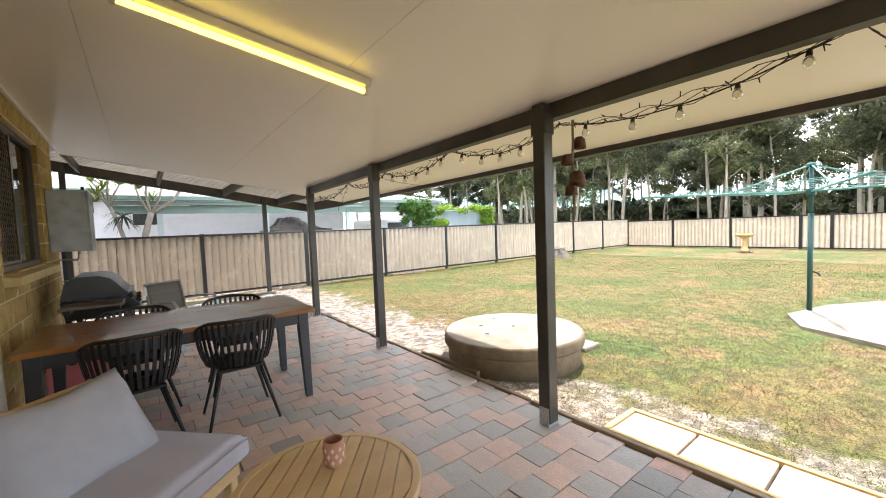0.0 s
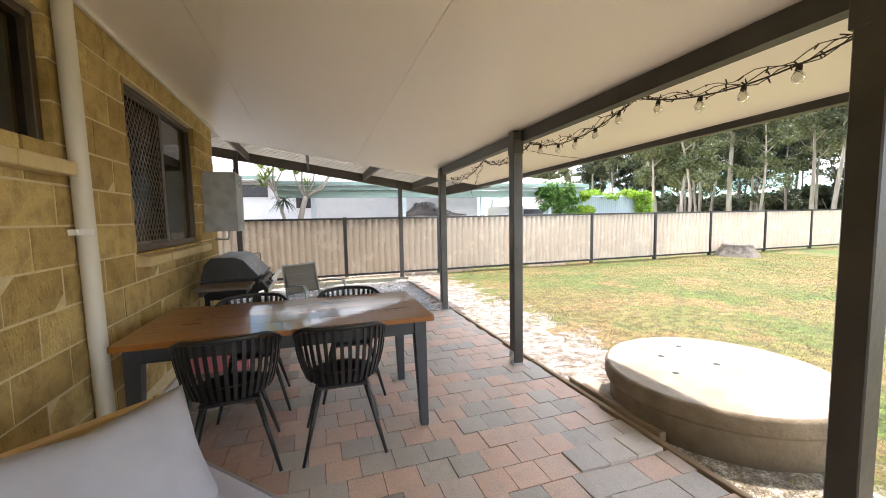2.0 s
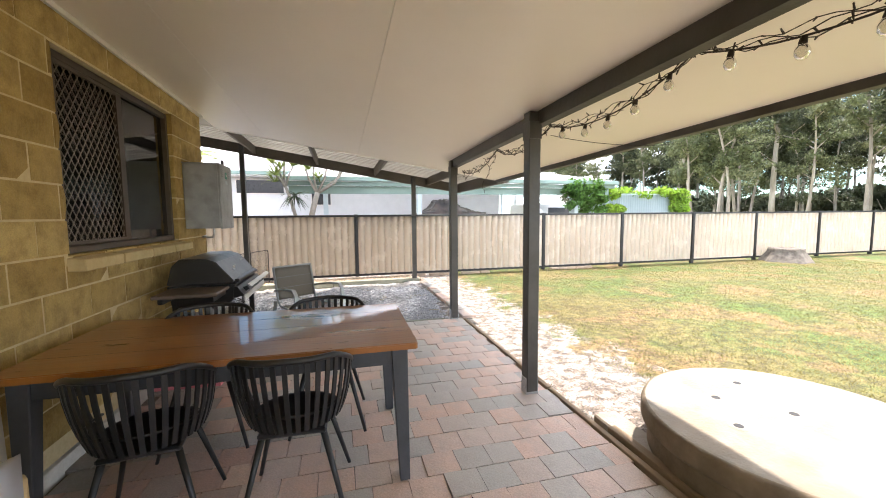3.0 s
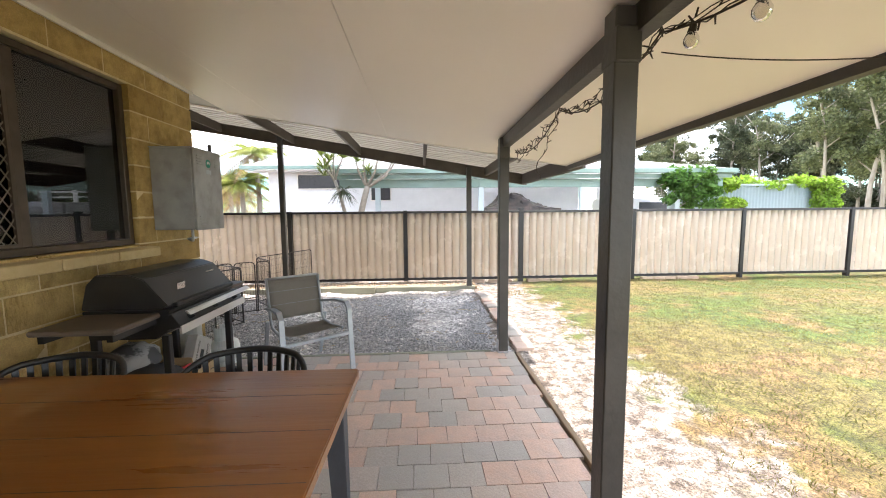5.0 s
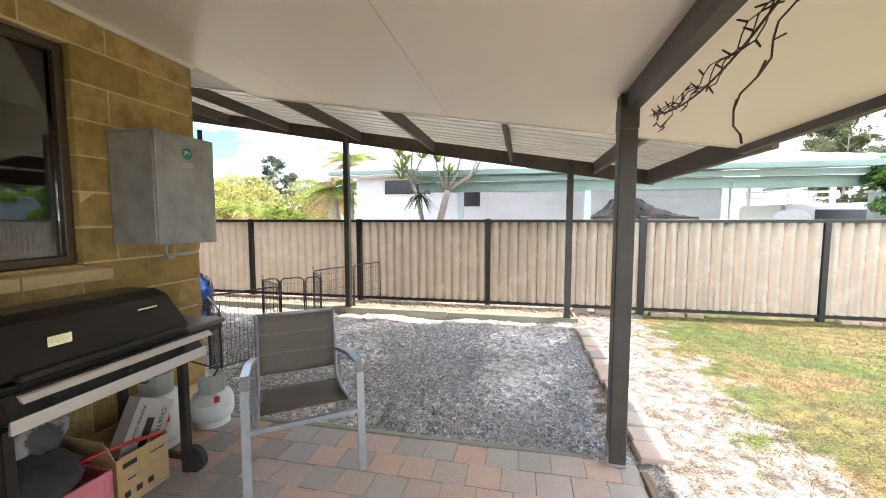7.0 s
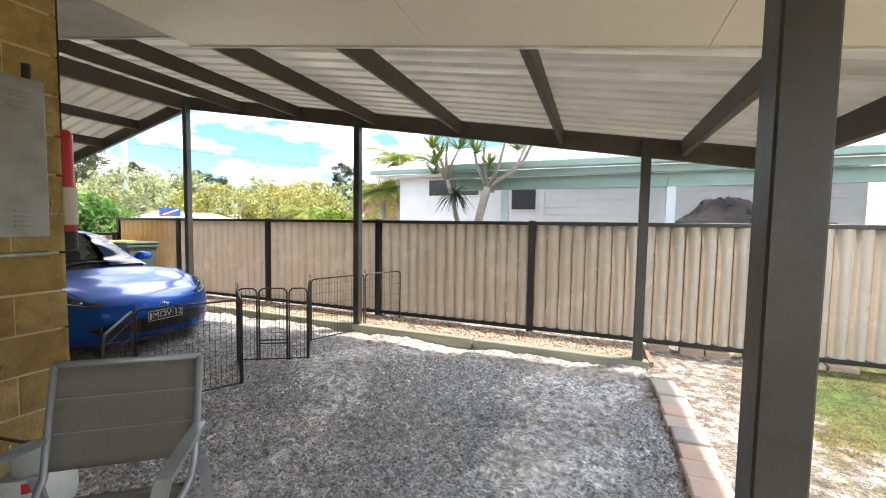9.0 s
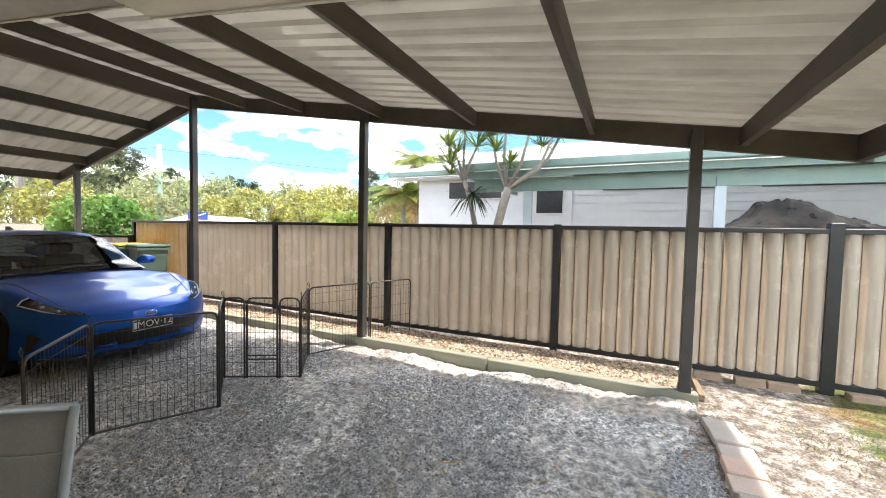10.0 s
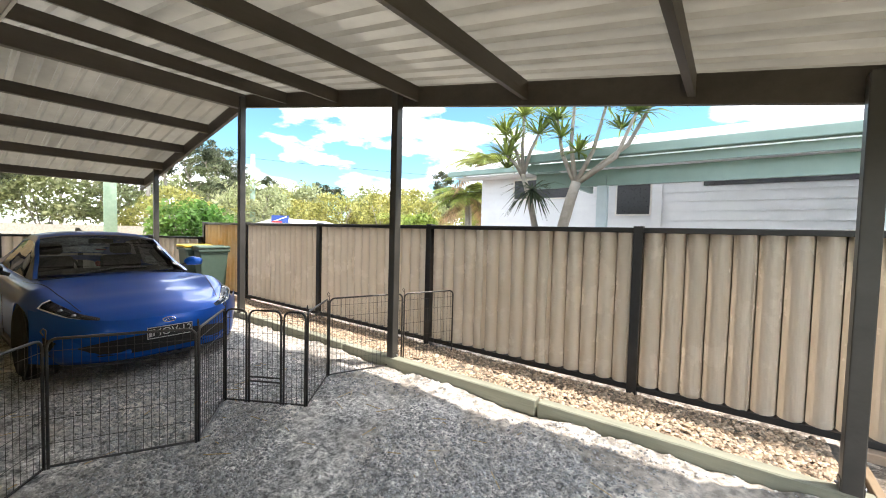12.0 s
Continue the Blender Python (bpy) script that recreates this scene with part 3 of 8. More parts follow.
# downpipe
dp = thing("downpipe", "cream round downpipe clipped to the block wall", "pipe")
bm = tube(bmesh.new(), [(-0.69, 3.76, -0.02), (-0.69, 3.76, 0.3), (-0.69, 3.735, 1.3), (-0.69, 3.70, 2.55), (-0.71, 3.695, 2.62)], 0.042, 16)
part("pipe", bm, M["pipe"], dp, smooth=True)
for z in (1.345, 0.25):
    part("bracket", boxes((-0.738, 3.665, z, -0.70, 3.695, z + 0.03), (-0.70, 3.683, z + 0.002, -0.64, 3.695, z + 0.03)), M["white"], dp, "white pipe bracket")

# ---- patio roof ----
def ceil_z(x):
    return CEIL0 - SLOPE * x


def rise(y):
    """The patio roof lifts a little away from the carport."""
    return 0.014 * (6.6 - y)


def slab(x0, x1, y0, y1, lo, hi, zf=ceil_z, bm=None):
    bm = bm or bmesh.new()
    v = [bm.verts.new((x, y, zf(x) + d + (rise(y) if zf is ceil_z else 0))) for d in (lo, hi) for x, y in ((x0, y0), (x1, y0), (x1, y1), (x0, y1))]
    for f in ((3, 2, 1, 0), (4, 5, 6, 7), (0, 1, 5, 4), (1, 2, 6, 5), (2, 3, 7, 6), (3, 0, 4, 7)):
        bm.faces.new([v[i] for i in f])
    return bm


SOF_END = 7.6
bm = bmesh.new()
for a, b in ((-0.752, -0.152), (-0.149, 1.078), (1.081, 2.308), (2.311, 3.25)):
    slab(a, b, -5.0, SOF_END, 0.0, 0.012, bm=bm)
slab(-0.752, 3.25, -5.0, SOF_END, 0.0125, 0.03, bm=bm)
tagged(part("ceiling", bm, M["soffit"]), "cream painted sheet ceiling with fine joints", "ceiling", kind="structure")
tagged(part("patio_roof", slab(-0.9, 3.31, -5.0, 6.83, 0.13, 0.16), M["sheet"]), "steel roof over the patio", "roof", kind="structure")
tagged(part("house_roof", boxes((-9.2, -5.4, 3.15, -0.9, 6.8, 3.25)), M["sheet"]), "roof over the house", "roof", kind="structure")
tagged(part("trim_cornice", slab(-0.738, -0.712, -5.0, WALL_END + 0.02, -0.034, -0.002), M["white"]), "white cornice strip under the ceiling", "trim", kind="structure")
RIDGE = -4.25


def gable_z(x):
    """The lining beside the carport follows its gable."""
    return (ceil_z(x) if x >= RIDGE else ceil_z(RIDGE) + 0.22 * (x - RIDGE)) + rise(7.2)


lining = slab(RIDGE, -0.753, 6.895, 7.47, 0.0, 0.03, gable_z)
slab(-9.0, RIDGE - 0.001, 6.895, 7.47, 0.0, 0.03, gable_z, lining)
tagged(part("ceiling_gable", lining, M["lining"]), "grey primed lining along the carport gable", "ceiling", kind="structure")
edge_trim = slab(-0.752, 3.25, SOF_END + 0.001, SOF_END + 0.02, -0.008, 0.10)
slab(RIDGE, -0.753, 7.471, 7.49, -0.008, 0.10, gable_z, edge_trim)
slab(-9.0, RIDGE - 0.001, 7.471, 7.49, -0.008, 0.10, gable_z, edge_trim)
tagged(part("trim_end", edge_trim, M["white"]), "white trim closing the ceiling edge", "trim", kind="structure")
tagged(part("fascia", slab(3.251, 3.29, -5.0, SOF_END, -0.05, 0.16), M["dark"]), "charcoal fascia along the patio roof edge", "fascia", kind="structure")
BEAM_X = 2.2
tagged(part("patio_beam", slab(BEAM_X + 0.05, BEAM_X + 0.105, -5.0, 6.80, -0.105, -0.002), M["dark"]), "charcoal timber beam on the patio posts", "beam", kind="structure")


def post(name, x, y, z0, z1, label, w=0.09, galv=True):
    p = thing(name, label, "post", group="posts", m=Matrix.Translation((x, y, z0)))
    h = w / 2
    part("shaft", box(bmesh.new(), -h, -h, 0.02, h, h, z1 - z0, 0.005), M["dark"], p)
    if galv:
        part("stirrup", boxes((-h - 0.005, -h + 0.008, 0.0, -h, h - 0.008, 0.13), (h, -h + 0.008, 0.0, h + 0.005, h - 0.008, 0.13), (-h, -h + 0.008, 0.0, h, h - 0.008, 0.018)), M["dark"] if galv == 2 else M["galv"], p, "bolted steel stirrup")
        for zz, yy in ((0.05, -0.016), (0.09, 0.016)):
            b = cyl(bmesh.new(), (-h - 0.018, yy, zz), (h + 0.018, yy, zz), 0.009, seg=6)
            part("bolt", b, M["galv"], p)
    return p


for x, y in ((2.22, 2.0), (2.22, 4.395), (2.265, 6.68), (2.2, -0.4), (2.2, -2.8)):
    p = post("patio_post", x, y, 0.0, ceil_z(x) - 0.012 + rise(y), "charcoal painted square timber post on the paving", 0.094, 1)
    part("cap_block", box(bmesh.new(), -0.0485, -0.06, 1.93 + rise(y), 0.0485, 0.06, 2.055 + rise(y), 0.004), M["dark"], p)

# ---- carport ----
CAR_Y0, CAR_Y1 = 6.88, 10.07


def purlin_z(x):
    return 2.514 - 0.166 * x if x > RIDGE else 3.22 + 0.22 * (x - RIDGE)


carport = thing("carport_roof", "open gable carport roof of ribbed steel on dark purlins", "roof", kind="structure")
for x in (-3.11, -2.02, -0.78, 0.38, 1.53, 2.66):
    part("purlin", slab(x - 0.022, x + 0.022, 7.3, CAR_Y1 - 0.03, 0.0, 0.145, purlin_z), M["purlin"], carport)
for x in (-5.5, -6.55, -7.6, -8.75):
    part("purlin", slab(x - 0.022, x + 0.022, CAR_Y0, CAR_Y1 - 0.03, 0.0, 0.145, purlin_z), M["purlin"], carport)
part("ridge_beam", boxes((RIDGE - 0.03, CAR_Y0, 3.14, RIDGE + 0.03, CAR_Y1 - 0.03, 3.36)), M["purlin"], carport)
part("ridge_plate", boxes((RIDGE - 0.16, CAR_Y0, 3.17, RIDGE - 0.11, CAR_Y1 - 0.03, 3.33)), M["purlin"], carport)
part("eave_beam", slab(3.33, 3.375, 7.36, CAR_Y1 + 0.03, -0.04, 0.14, purlin_z), M["purlin"], carport)
part("gable_rafter", slab(RIDGE, 3.42, CAR_Y1 - 0.029, CAR_Y1 + 0.02, -0.045, 0.145, purlin_z), M["purlin"], carport)
part("gable_rafter", slab(-9.0, RIDGE, CAR_Y1 - 0.029, CAR_Y1 + 0.02, -0.045, 0.145, purlin_z), M["purlin"], carport)


def ribbed(x0, x1, y0, y1, pitch=0.19, nx=2):
    """Trapezoid ribs that run down the slope."""
    bm = bmesh.new()
    prof, y = [], y0
    while y < y1:
        prof += [(y, 0.0), (y + pitch * 0.62, 0.0), (y + pitch * 0.72, 0.028), (y + pitch * 0.9, 0.028)]
        y += pitch
    rows = []
    for i in range(nx + 1):
        x = x0 + (x1 - x0) * i / nx
        rows.append([bm.verts.new((x, min(py, y1), purlin_z(x) + 0.1465 + pz)) for py, pz in prof])
    for a, b in zip(rows, rows[1:]):
        for i in range(len(a) - 1):
            bm.faces.new((a[i], b[i], b[i + 1], a[i + 1]))
    bmesh.ops.solidify(bm, geom=bm.faces[:], thickness=0.0015)
    return bm


part("ribbed_sheet", ribbed(RIDGE + 0.001, 3.45, 6.84, 10.22), M["sheet"], carport)
part("ribbed_sheet", ribbed(-9.05, RIDGE - 0.001, 6.84, 10.22), M["sheet"], carport)
for x, w in ((2.34, 0.085), (-1.0, 0.085), (-4.22, 0.085), (-7.85, 0.085)):
    post("carport_post", x, CAR_Y1 - 0.075, -0.02, purlin_z(x) + 0.10, "charcoal timber carport post at the sleeper edge", w, 2)

# timber sleepers along the gravel
for i, (a, b) in enumerate(((2.44, 0.62), (0.6, -1.75), (-1.77, -4.15), (-4.17, -6.5), (-6.52, -8.6))):
    s = box(bmesh.new(), b, -0.05, -0.12, a, 0.05, 0.05, 0.008)
    m = pose(0, 9.99 + 0.004 * (i % 2), 0.004 * (i % 3), 0, 0.06 * (-1) ** i, 0.06 * (-1) ** i)
    bmesh.ops.transform(s, matrix=m, verts=s.verts)
    tagged(part("sleeper", s, M["sleeper"]), "weathered green treated timber sleeper edging the gravel", "sleeper", group="garden sleepers")

# edging along the paving
for a, b in ((-4.9, -2.5), (-2.48, -0.1), (-0.08, 2.3), (2.32, 4.4), (4.42, 6.62)):
    tagged(part("timber_edging", boxes((2.385, a, -0.12, 2.425, b, 0.012), bev=0.004), M["edging"]), "weathered timber board edging the paving", "edging", group="paving edge boards")
tagged(part("timber_edging", boxes((-0.70, 6.70, -0.12, 2.15, 6.735, 0.008), bev=0.004), M["sleeper"]), "grey timber board between paving and gravel", "edging", group="paving edge boards")
tagged(part("offcut_board", box(bmesh.new(), 2.44, 2.98, -0.03, 2.50, 3.75, 0.035, 0.004), M["edging"]), "short timber board lying beside the round slab", "board")
tagged(part("offcut_board", box(bmesh.new(), 2.455, 10.05, -0.03, 2.50, 10.65, 0.02, 0.004, m=pose(0, 0, 0.0, 0, 0, 0)), M["edging"]), "short timber board beside the carport post", "board")

# ---- boundary fences ----
def fence_run(pts, z0, z1, name, label, thick=(), pitch=0.153, stain=()):
    f = thing(name, label, "fence", kind="structure")
    for k, p in enumerate(pts):
        w = 0.042 if k in thick else 0.03
        ang = math.atan2((pts[min(k + 1, len(pts) - 1)][1] - pts[max(k - 1, 0)][1]), (pts[min(k + 1, len(pts) - 1)][0] - pts[max(k - 1, 0)][0]))
        m = Matrix.Translation((p[0], p[1], 0)) @ Matrix.Rotation(ang, 4, "Z")
        bm = box(bmesh.new(), -w - 0.008, -0.049, z0 - 0.12, w + 0.008, 0.045, z1 + (0.05 if k in thick else 0.012), 0.003, m=m)
        part("post", bm, M["black"], f)
    for k, (p, q) in enumerate(zip(pts, pts[1:])):
        p, q = Vector((*p, 0)), Vector((*q, 0))
        d = q - p
        L = d.length
        m = Matrix.Translation(p) @ Matrix.Rotation(math.atan2(d.y, d.x), 4, "Z")
        a, b = 0.035, L - 0.035
        part("rail", box(bmesh.new(), a, -0.044, z1 - 0.045, b, 0.040, z1, 0.003, m=m), M["black"], f)
        part("rail", box(bmesh.new(), a, -0.044, z0, b, 0.040, z0 + 0.05, 0.003, m=m), M["black"], f)
        n = max(3, round((b - a) / pitch))
        bm = bmesh.new()
        prof = []
        for i in range(n):
            s0 = a + (b - a) * i / n
            w = (b - a) / n
            seam = (i % 5 == 4)
            prof += [(s0, 0.034), (s0 + 0.05 * w, 0.034)]
            for q in range(1, 10):
                prof.append((s0 + (0.05 + 0.095 * q) * w, 0.034 - 0.076 * math.sin(math.pi * q / 10) ** 0.55))
            if seam:
                prof[-1] = (prof[-1][0], -0.026)
        prof.append((b, 0.034))
        lo = [bm.verts.new(m @ Vector((s, h, z0 + 0.03))) for s, h in prof]
        hi = [bm.verts.new(m @ Vector((s, h, z1 - 0.03))) for s, h in prof]
        for i in range(len(lo) - 1):
            bm.faces.new((lo[i], lo[i + 1], hi[i + 1], hi[i]))
        bmesh.ops.solidify(bm, geom=bm.faces[:], thickness=0.0012)
        part("sheet", bm, M["fencerust"] if k in stain else M["fence"], f)
    return f


FY = 10.78
fx = [-7.45, -5.6, -3.34, -1.15, 1.14, 3.51, 5.9, 8.3, 10.75, 13.15, 15.85, 18.4, 21.0]
fence_run([(x, FY) for x in fx], 0.03, 1.44, "fence_north", "cream corrugated steel fence with black posts and rails", (5,), stain=(0,))
fence_run([(21.0, y) for y in (10.78, 8.5, 6.1, 3.75, 2.85, 0.5, -1.9, -4.3, -6.7)], -0.02, 1.33, "fence_east", "cream corrugated steel fence with black posts and gate", (3, 4))
fence_run([(-7.46, 10.7), (-8.9, 10.2)], 0.0, 1.12, "fence_return", "low cream corrugated steel fence at the drive", ())
fence_run([(-8.9, y) for y in (10.2, 9.0, 7.9, 6.9)], -0.02, 1.12, "fence_gate", "low cream corrugated steel gate behind the car", ())

# ---- patio things ----
M.update(
    tabletop=surf("varnished_table", (0.23, 0.082, 0.016), (0.35, 0.138, 0.031), 5, 0.30, bump=0.12, bscale=14, stretch=(0.25, 3.0, 1), c3=(0.22, 0.075, 0.018), s3=2.5, w3=0.5, coat=0.5),
    tabledark=surf("slate_table_paint", (0.035, 0.038, 0.045), (0.05, 0.054, 0.062), 8, 0.5, bump=0.1),
    plastic=surf("black_plastic", (0.010, 0.010, 0.011), (0.016, 0.016, 0.017), 15, 0.42, bump=0.05),
    acacia=surf("blond_timber", (0.50, 0.335, 0.155), (0.62, 0.44, 0.225), 6, 0.5, bump=0.15, bscale=20, stretch=(1, 0.12, 1), rand=0.07),
    acacia_x=surf("blond_timber_along", (0.50, 0.335, 0.155), (0.62, 0.44, 0.225), 6, 0.5, bump=0.15, bscale=20, stretch=(0.12, 1, 1), rand=0.08),
    cushion=surf("lilac_grey_fabric", (0.44, 0.43, 0.50), (0.48, 0.47, 0.54), 4, 0.95, bump=0.25, bscale=400, c3=(0.41, 0.40, 0.47), s3=3),
    pillowgrey=surf("mid_grey_fabric", (0.33, 0.33, 0.37), (0.38, 0.38, 0.42), 4, 0.95, bump=0.25, bscale=400, c3=(0.30, 0.30, 0.34), s3=3),
    clay=surf("terracotta", (0.40, 0.20, 0.13), (0.50, 0.27, 0.18), 14, 0.7, bump=0.3),
    clayrelief=surf("pale_slip", (0.62, 0.45, 0.36), (0.70, 0.53, 0.44), 20, 0.8),
    enamel=surf("black_enamel", (0.014, 0.014, 0.015), (0.022, 0.022, 0.023), 8, 0.34, bump=0.06, bscale=90),
    steel=surf("brushed_stainless", (0.66, 0.65, 0.63), (0.76, 0.75, 0.73), 30, 0.42, 0.55, stretch=(1, 0.05, 1)),
    chrome=surf("bright_chrome", (0.75, 0.75, 0.76), (0.8, 0.8, 0.81), 5, 0.12, 1.0),
    shelf=surf("side_shelf_board", (0.10, 0.075, 0.058), (0.14, 0.108, 0.085), 6, 0.5, bump=0.1),
    alu=surf("grey_aluminium", (0.36, 0.40, 0.43), (0.44, 0.48, 0.51), 12, 0.35, 0.55, bump=0.05),
    sling=surf("taupe_sling_mesh", (0.27, 0.245, 0.21), (0.32, 0.295, 0.255), 120, 0.75, bump=0.3, bscale=500),
    cabinet=surf("weathered_grey_steel", (0.30, 0.31, 0.31), (0.40, 0.41, 0.41), 4, 0.5, 0.3, bump=0.15, c3=(0.24, 0.24, 0.23), s3=7, w3=0.8),
    pvgreen=surf("green_label", (0.0, 0.22, 0.15), (0.0, 0.24, 0.165), 5, 0.5),
    gas=surf("white_gas_enamel", (0.62, 0.66, 0.63), (0.70, 0.73, 0.70), 6, 0.4, c3=(0.5, 0.5, 0.46), s3=4, w3=0.4),
    red=surf("red_plastic", (0.52, 0.025, 0.03), (0.60, 0.04, 0.045), 6, 0.4),
    pink=surf("faded_pink_crate", (0.62, 0.17, 0.21), (0.72, 0.25, 0.29), 4, 0.55, c3=(0.55, 0.12, 0.15), s3=5),
    carton=surf("brown_carton", (0.45, 0.31, 0.16), (0.53, 0.38, 0.21), 8, 0.9, bump=0.15, stretch=(1, 1, 4)),
    tape=surf("packing_tape", (0.50, 0.32, 0.12), (0.55, 0.36, 0.15), 8, 0.3),
    wine=surf("grey_printed_carton", (0.40, 0.375, 0.33), (0.47, 0.44, 0.39), 8, 0.85),
    ink=surf("dark_print", (0.02, 0.02, 0.02), (0.03, 0.03, 0.03), 8, 0.8),
    paleink=surf("pale_print", (0.55, 0.54, 0.5), (0.6, 0.59, 0.55), 8, 0.8),
    bagcloth=surf("charcoal_cloth", (0.035, 0.034, 0.034), (0.06, 0.058, 0.056), 12, 0.95, bump=0.4, bscale=60),
    check=surf("check_cloth", (0.10, 0.10, 0.10), (0.42, 0.41, 0.40), 3, 0.95, spread=0.02),
    rubber=surf("grey_rubber", (0.03, 0.03, 0.032), (0.05, 0.05, 0.052), 9, 0.8),
    copperbell=surf("rusted_bell", (0.085, 0.04, 0.022), (0.15, 0.075, 0.04), 14, 0.6, 0.4, bump=0.5, bscale=40),
    rope=surf("rough_rope", (0.16, 0.11, 0.065), (0.26, 0.19, 0.12), 40, 0.95, bump=0.6, bscale=120),
    wire=surf("dark_cable", (0.02, 0.012, 0.008), (0.04, 0.024, 0.016), 15, 0.6),
    bulb=glass_mat("clear_bulb", (0.88, 0.86, 0.82), 0.02),
    tubelit=surf("lit_tube", (0.9, 0.85, 0.6), (0.9, 0.85, 0.6), 1, 0.5, emit=(1.0, 0.74, 0.10, 1.6)),
    batten=surf("batten_enamel", (0.66, 0.62, 0.54), (0.72, 0.68, 0.6), 6, 0.4, c3=(0.55, 0.49, 0.4), s3=6, w3=0.4),
)


def rounded_sheet(w, d, t, corner=0.03, n=5, bev=0.004):
    bm = bmesh.new()
    pts = []
    for cx, cy, a0 in ((w - corner, d - corner, 0), (corner, d - corner, 90), (corner, corner, 180), (w - corner, corner, 270)):
        for i in range(n):
            a = radians(a0 + 90 * i / (n - 1))
            pts.append((cx + corner * math.cos(a), cy + corner * math.sin(a)))
    lo = [bm.verts.new((x, y, 0)) for x, y in pts]
    hi = [bm.verts.new((x, y, t)) for x, y in pts]
    bm.faces.new(lo[::-1])
    top = bm.faces.new(hi)
    for i in range(len(pts)):
        j = (i + 1) % len(pts)
        bm.faces.new((lo[i], lo[j], hi[j], hi[i]))
    if bev:
        bmesh.ops.bevel(bm, geom=list(top.edges), offset=bev, segments=2, affect="EDGES")
    return bm


# dining table
TW, TD, TH = 1.78, 0.93, 0.76
table = thing("dining_table", "varnished honey-brown timber dining table on slate grey legs", "table", pose(-0.605, 3.615, 0, 0, 0, -0.8))
top = rounded_sheet(TW, TD, 0.032, 0.02)
bmesh.ops.translate(top, verts=top.verts, vec=(0, 0, TH - 0.032))
part("tabletop", top, M["tabletop"], table)
for k in range(3):
    part("tabletop_joint", boxes((0.012, TD * (k + 1) / 4 - 0.0008, TH - 0.0005, TW - 0.012, TD * (k + 1) / 4 + 0.0008, TH + 0.0004)), M["tabledark"], table)
for x0, x1, y0, y1 in ((0.10, TW - 0.10, 0.06, 0.082), (0.10, TW - 0.10, TD - 0.082, TD - 0.06), (0.06, 0.082, 0.10, TD - 0.10), (TW - 0.082, TW - 0.06, 0.10, TD - 0.10)):
    part("apron", boxes((x0, y0, TH - 0.125, x1, y1, TH - 0.0325)), M["tabledark"], table)
for x, y, sx, sy in ((0.09, 0.09, -1, -1), (TW - 0.09, 0.09, 1, -1), (0.09, TD - 0.09, -1, 1), (TW - 0.09, TD - 0.09, 1, 1)):
    bm = box(bmesh.new(), x - 0.042, y - 0.042, 0, x + 0.042, y + 0.042, TH - 0.033, 0.004)
    for v in bm.verts:
        if v.co.z < 0.3:
            v.co.x = x + (v.co.x - x) * 0.62 + sx * 0.018
            v.co.y = y + (v.co.y - y) * 0.62 + sy * 0.018
    part("leg", bm, M["tabledark"], table)


# black slatted tub chair: seat opening faces +y
def tub_chair():
    c = thing("dining_chair", "black slatted plastic tub chair with thin splayed legs at the table", "chair", group="chairs round the table")
    seat = bmesh.new()

    def seat_f(u, v):
        a = u * math.tau
        r = v
        x, y = 0.215 * math.cos(a) * r, 0.03 + 0.21 * math.sin(a) * r
        return (x, y, 0.435 + 0.018 * r * r)
    grid_mesh(seat, 20, 4, lambda u, v: seat_f(u, max(v, 0.02)), True)
    bmesh.ops.solidify(seat, geom=seat.faces[:], thickness=0.014)
    part("seat", seat, M["plastic"], c, smooth=True)

    def rim(a):
        # a: -1 front left arm tip, 0 back centre, 1 front right arm tip
        s = abs(a)
        x, y = 0.268 * math.sin(radians(a * 118)), -0.015 - 0.235 * math.cos(radians(a * 118))
        z = 0.80 - 0.02 * s - 0.145 * max(0, (s - 0.38) / 0.62) ** 1.3
        return Vector((x, y, z))

    def low(a):
        th = radians(a * 112)
        return Vector((0.212 * math.sin(th), 0.02 - 0.205 * math.cos(th), 0.452))
    pts = [rim(-1 + 2 * i / 36) for i in range(37)]
    part("top_rail", tube(bmesh.new(), pts, [0.008 + 0.007 * math.sin(math.pi * i / 36) for i in range(37)], 8), M["plastic"], c, smooth=True)
    part("hoop", tube(bmesh.new(), [low(-1 + 2 * i / 30) * 1.0 + Vector((0, -0.002, 0.075)) for i in range(31)], 0.007, 6), M["plastic"], c, smooth=True)
    n = 23
    for i in range(n):
        a = -0.93 + 1.86 * i / (n - 1)
        b, t = low(a), rim(a)
        mid = b.lerp(t, 0.5) + Vector((b.x * 0.10, b.y * 0.10, -0.02))
        bm = bmesh.new()
        side = Vector((math.cos(radians(a * 115)), math.sin(radians(a * 115)), 0)) * 0.0105
        out = Vector((math.sin(radians(a * 115)), -math.cos(radians(a * 115)), 0)) * 0.004
        rows = []
        for q in range(5):
            s = q / 4
            p = b * (1 - s) ** 2 + mid * 2 * s * (1 - s) + t * s * s
            rows.append([bm.verts.new(p + side * e + out * f) for e, f in ((-1, -1), (1, -1), (1, 1), (-1, 1))])
        for r0, r1 in zip(rows, rows[1:]):
            for k in range(4):
                bm.faces.new((r0[k], r0[(k + 1) % 4], r1[(k + 1) % 4], r1[k]))
        part("slat", bm, M["plastic"], c)
    part("seat_frame", box(bmesh.new(), -0.15, -0.13, 0.405, 0.15, 0.19, 0.43, 0.008), M["plastic"], c)
    for sx, sy in ((-1, -1), (1, -1), (-1, 1), (1, 1)):
        bm = cyl(bmesh.new(), (sx * 0.235, 0.03 + sy * 0.225, 0.0), (sx * 0.13, 0.03 + sy * 0.13, 0.42), 0.0095, 0.0155, 8)
        part("leg", bm, M["plastic"], c, smooth=True)
    return c


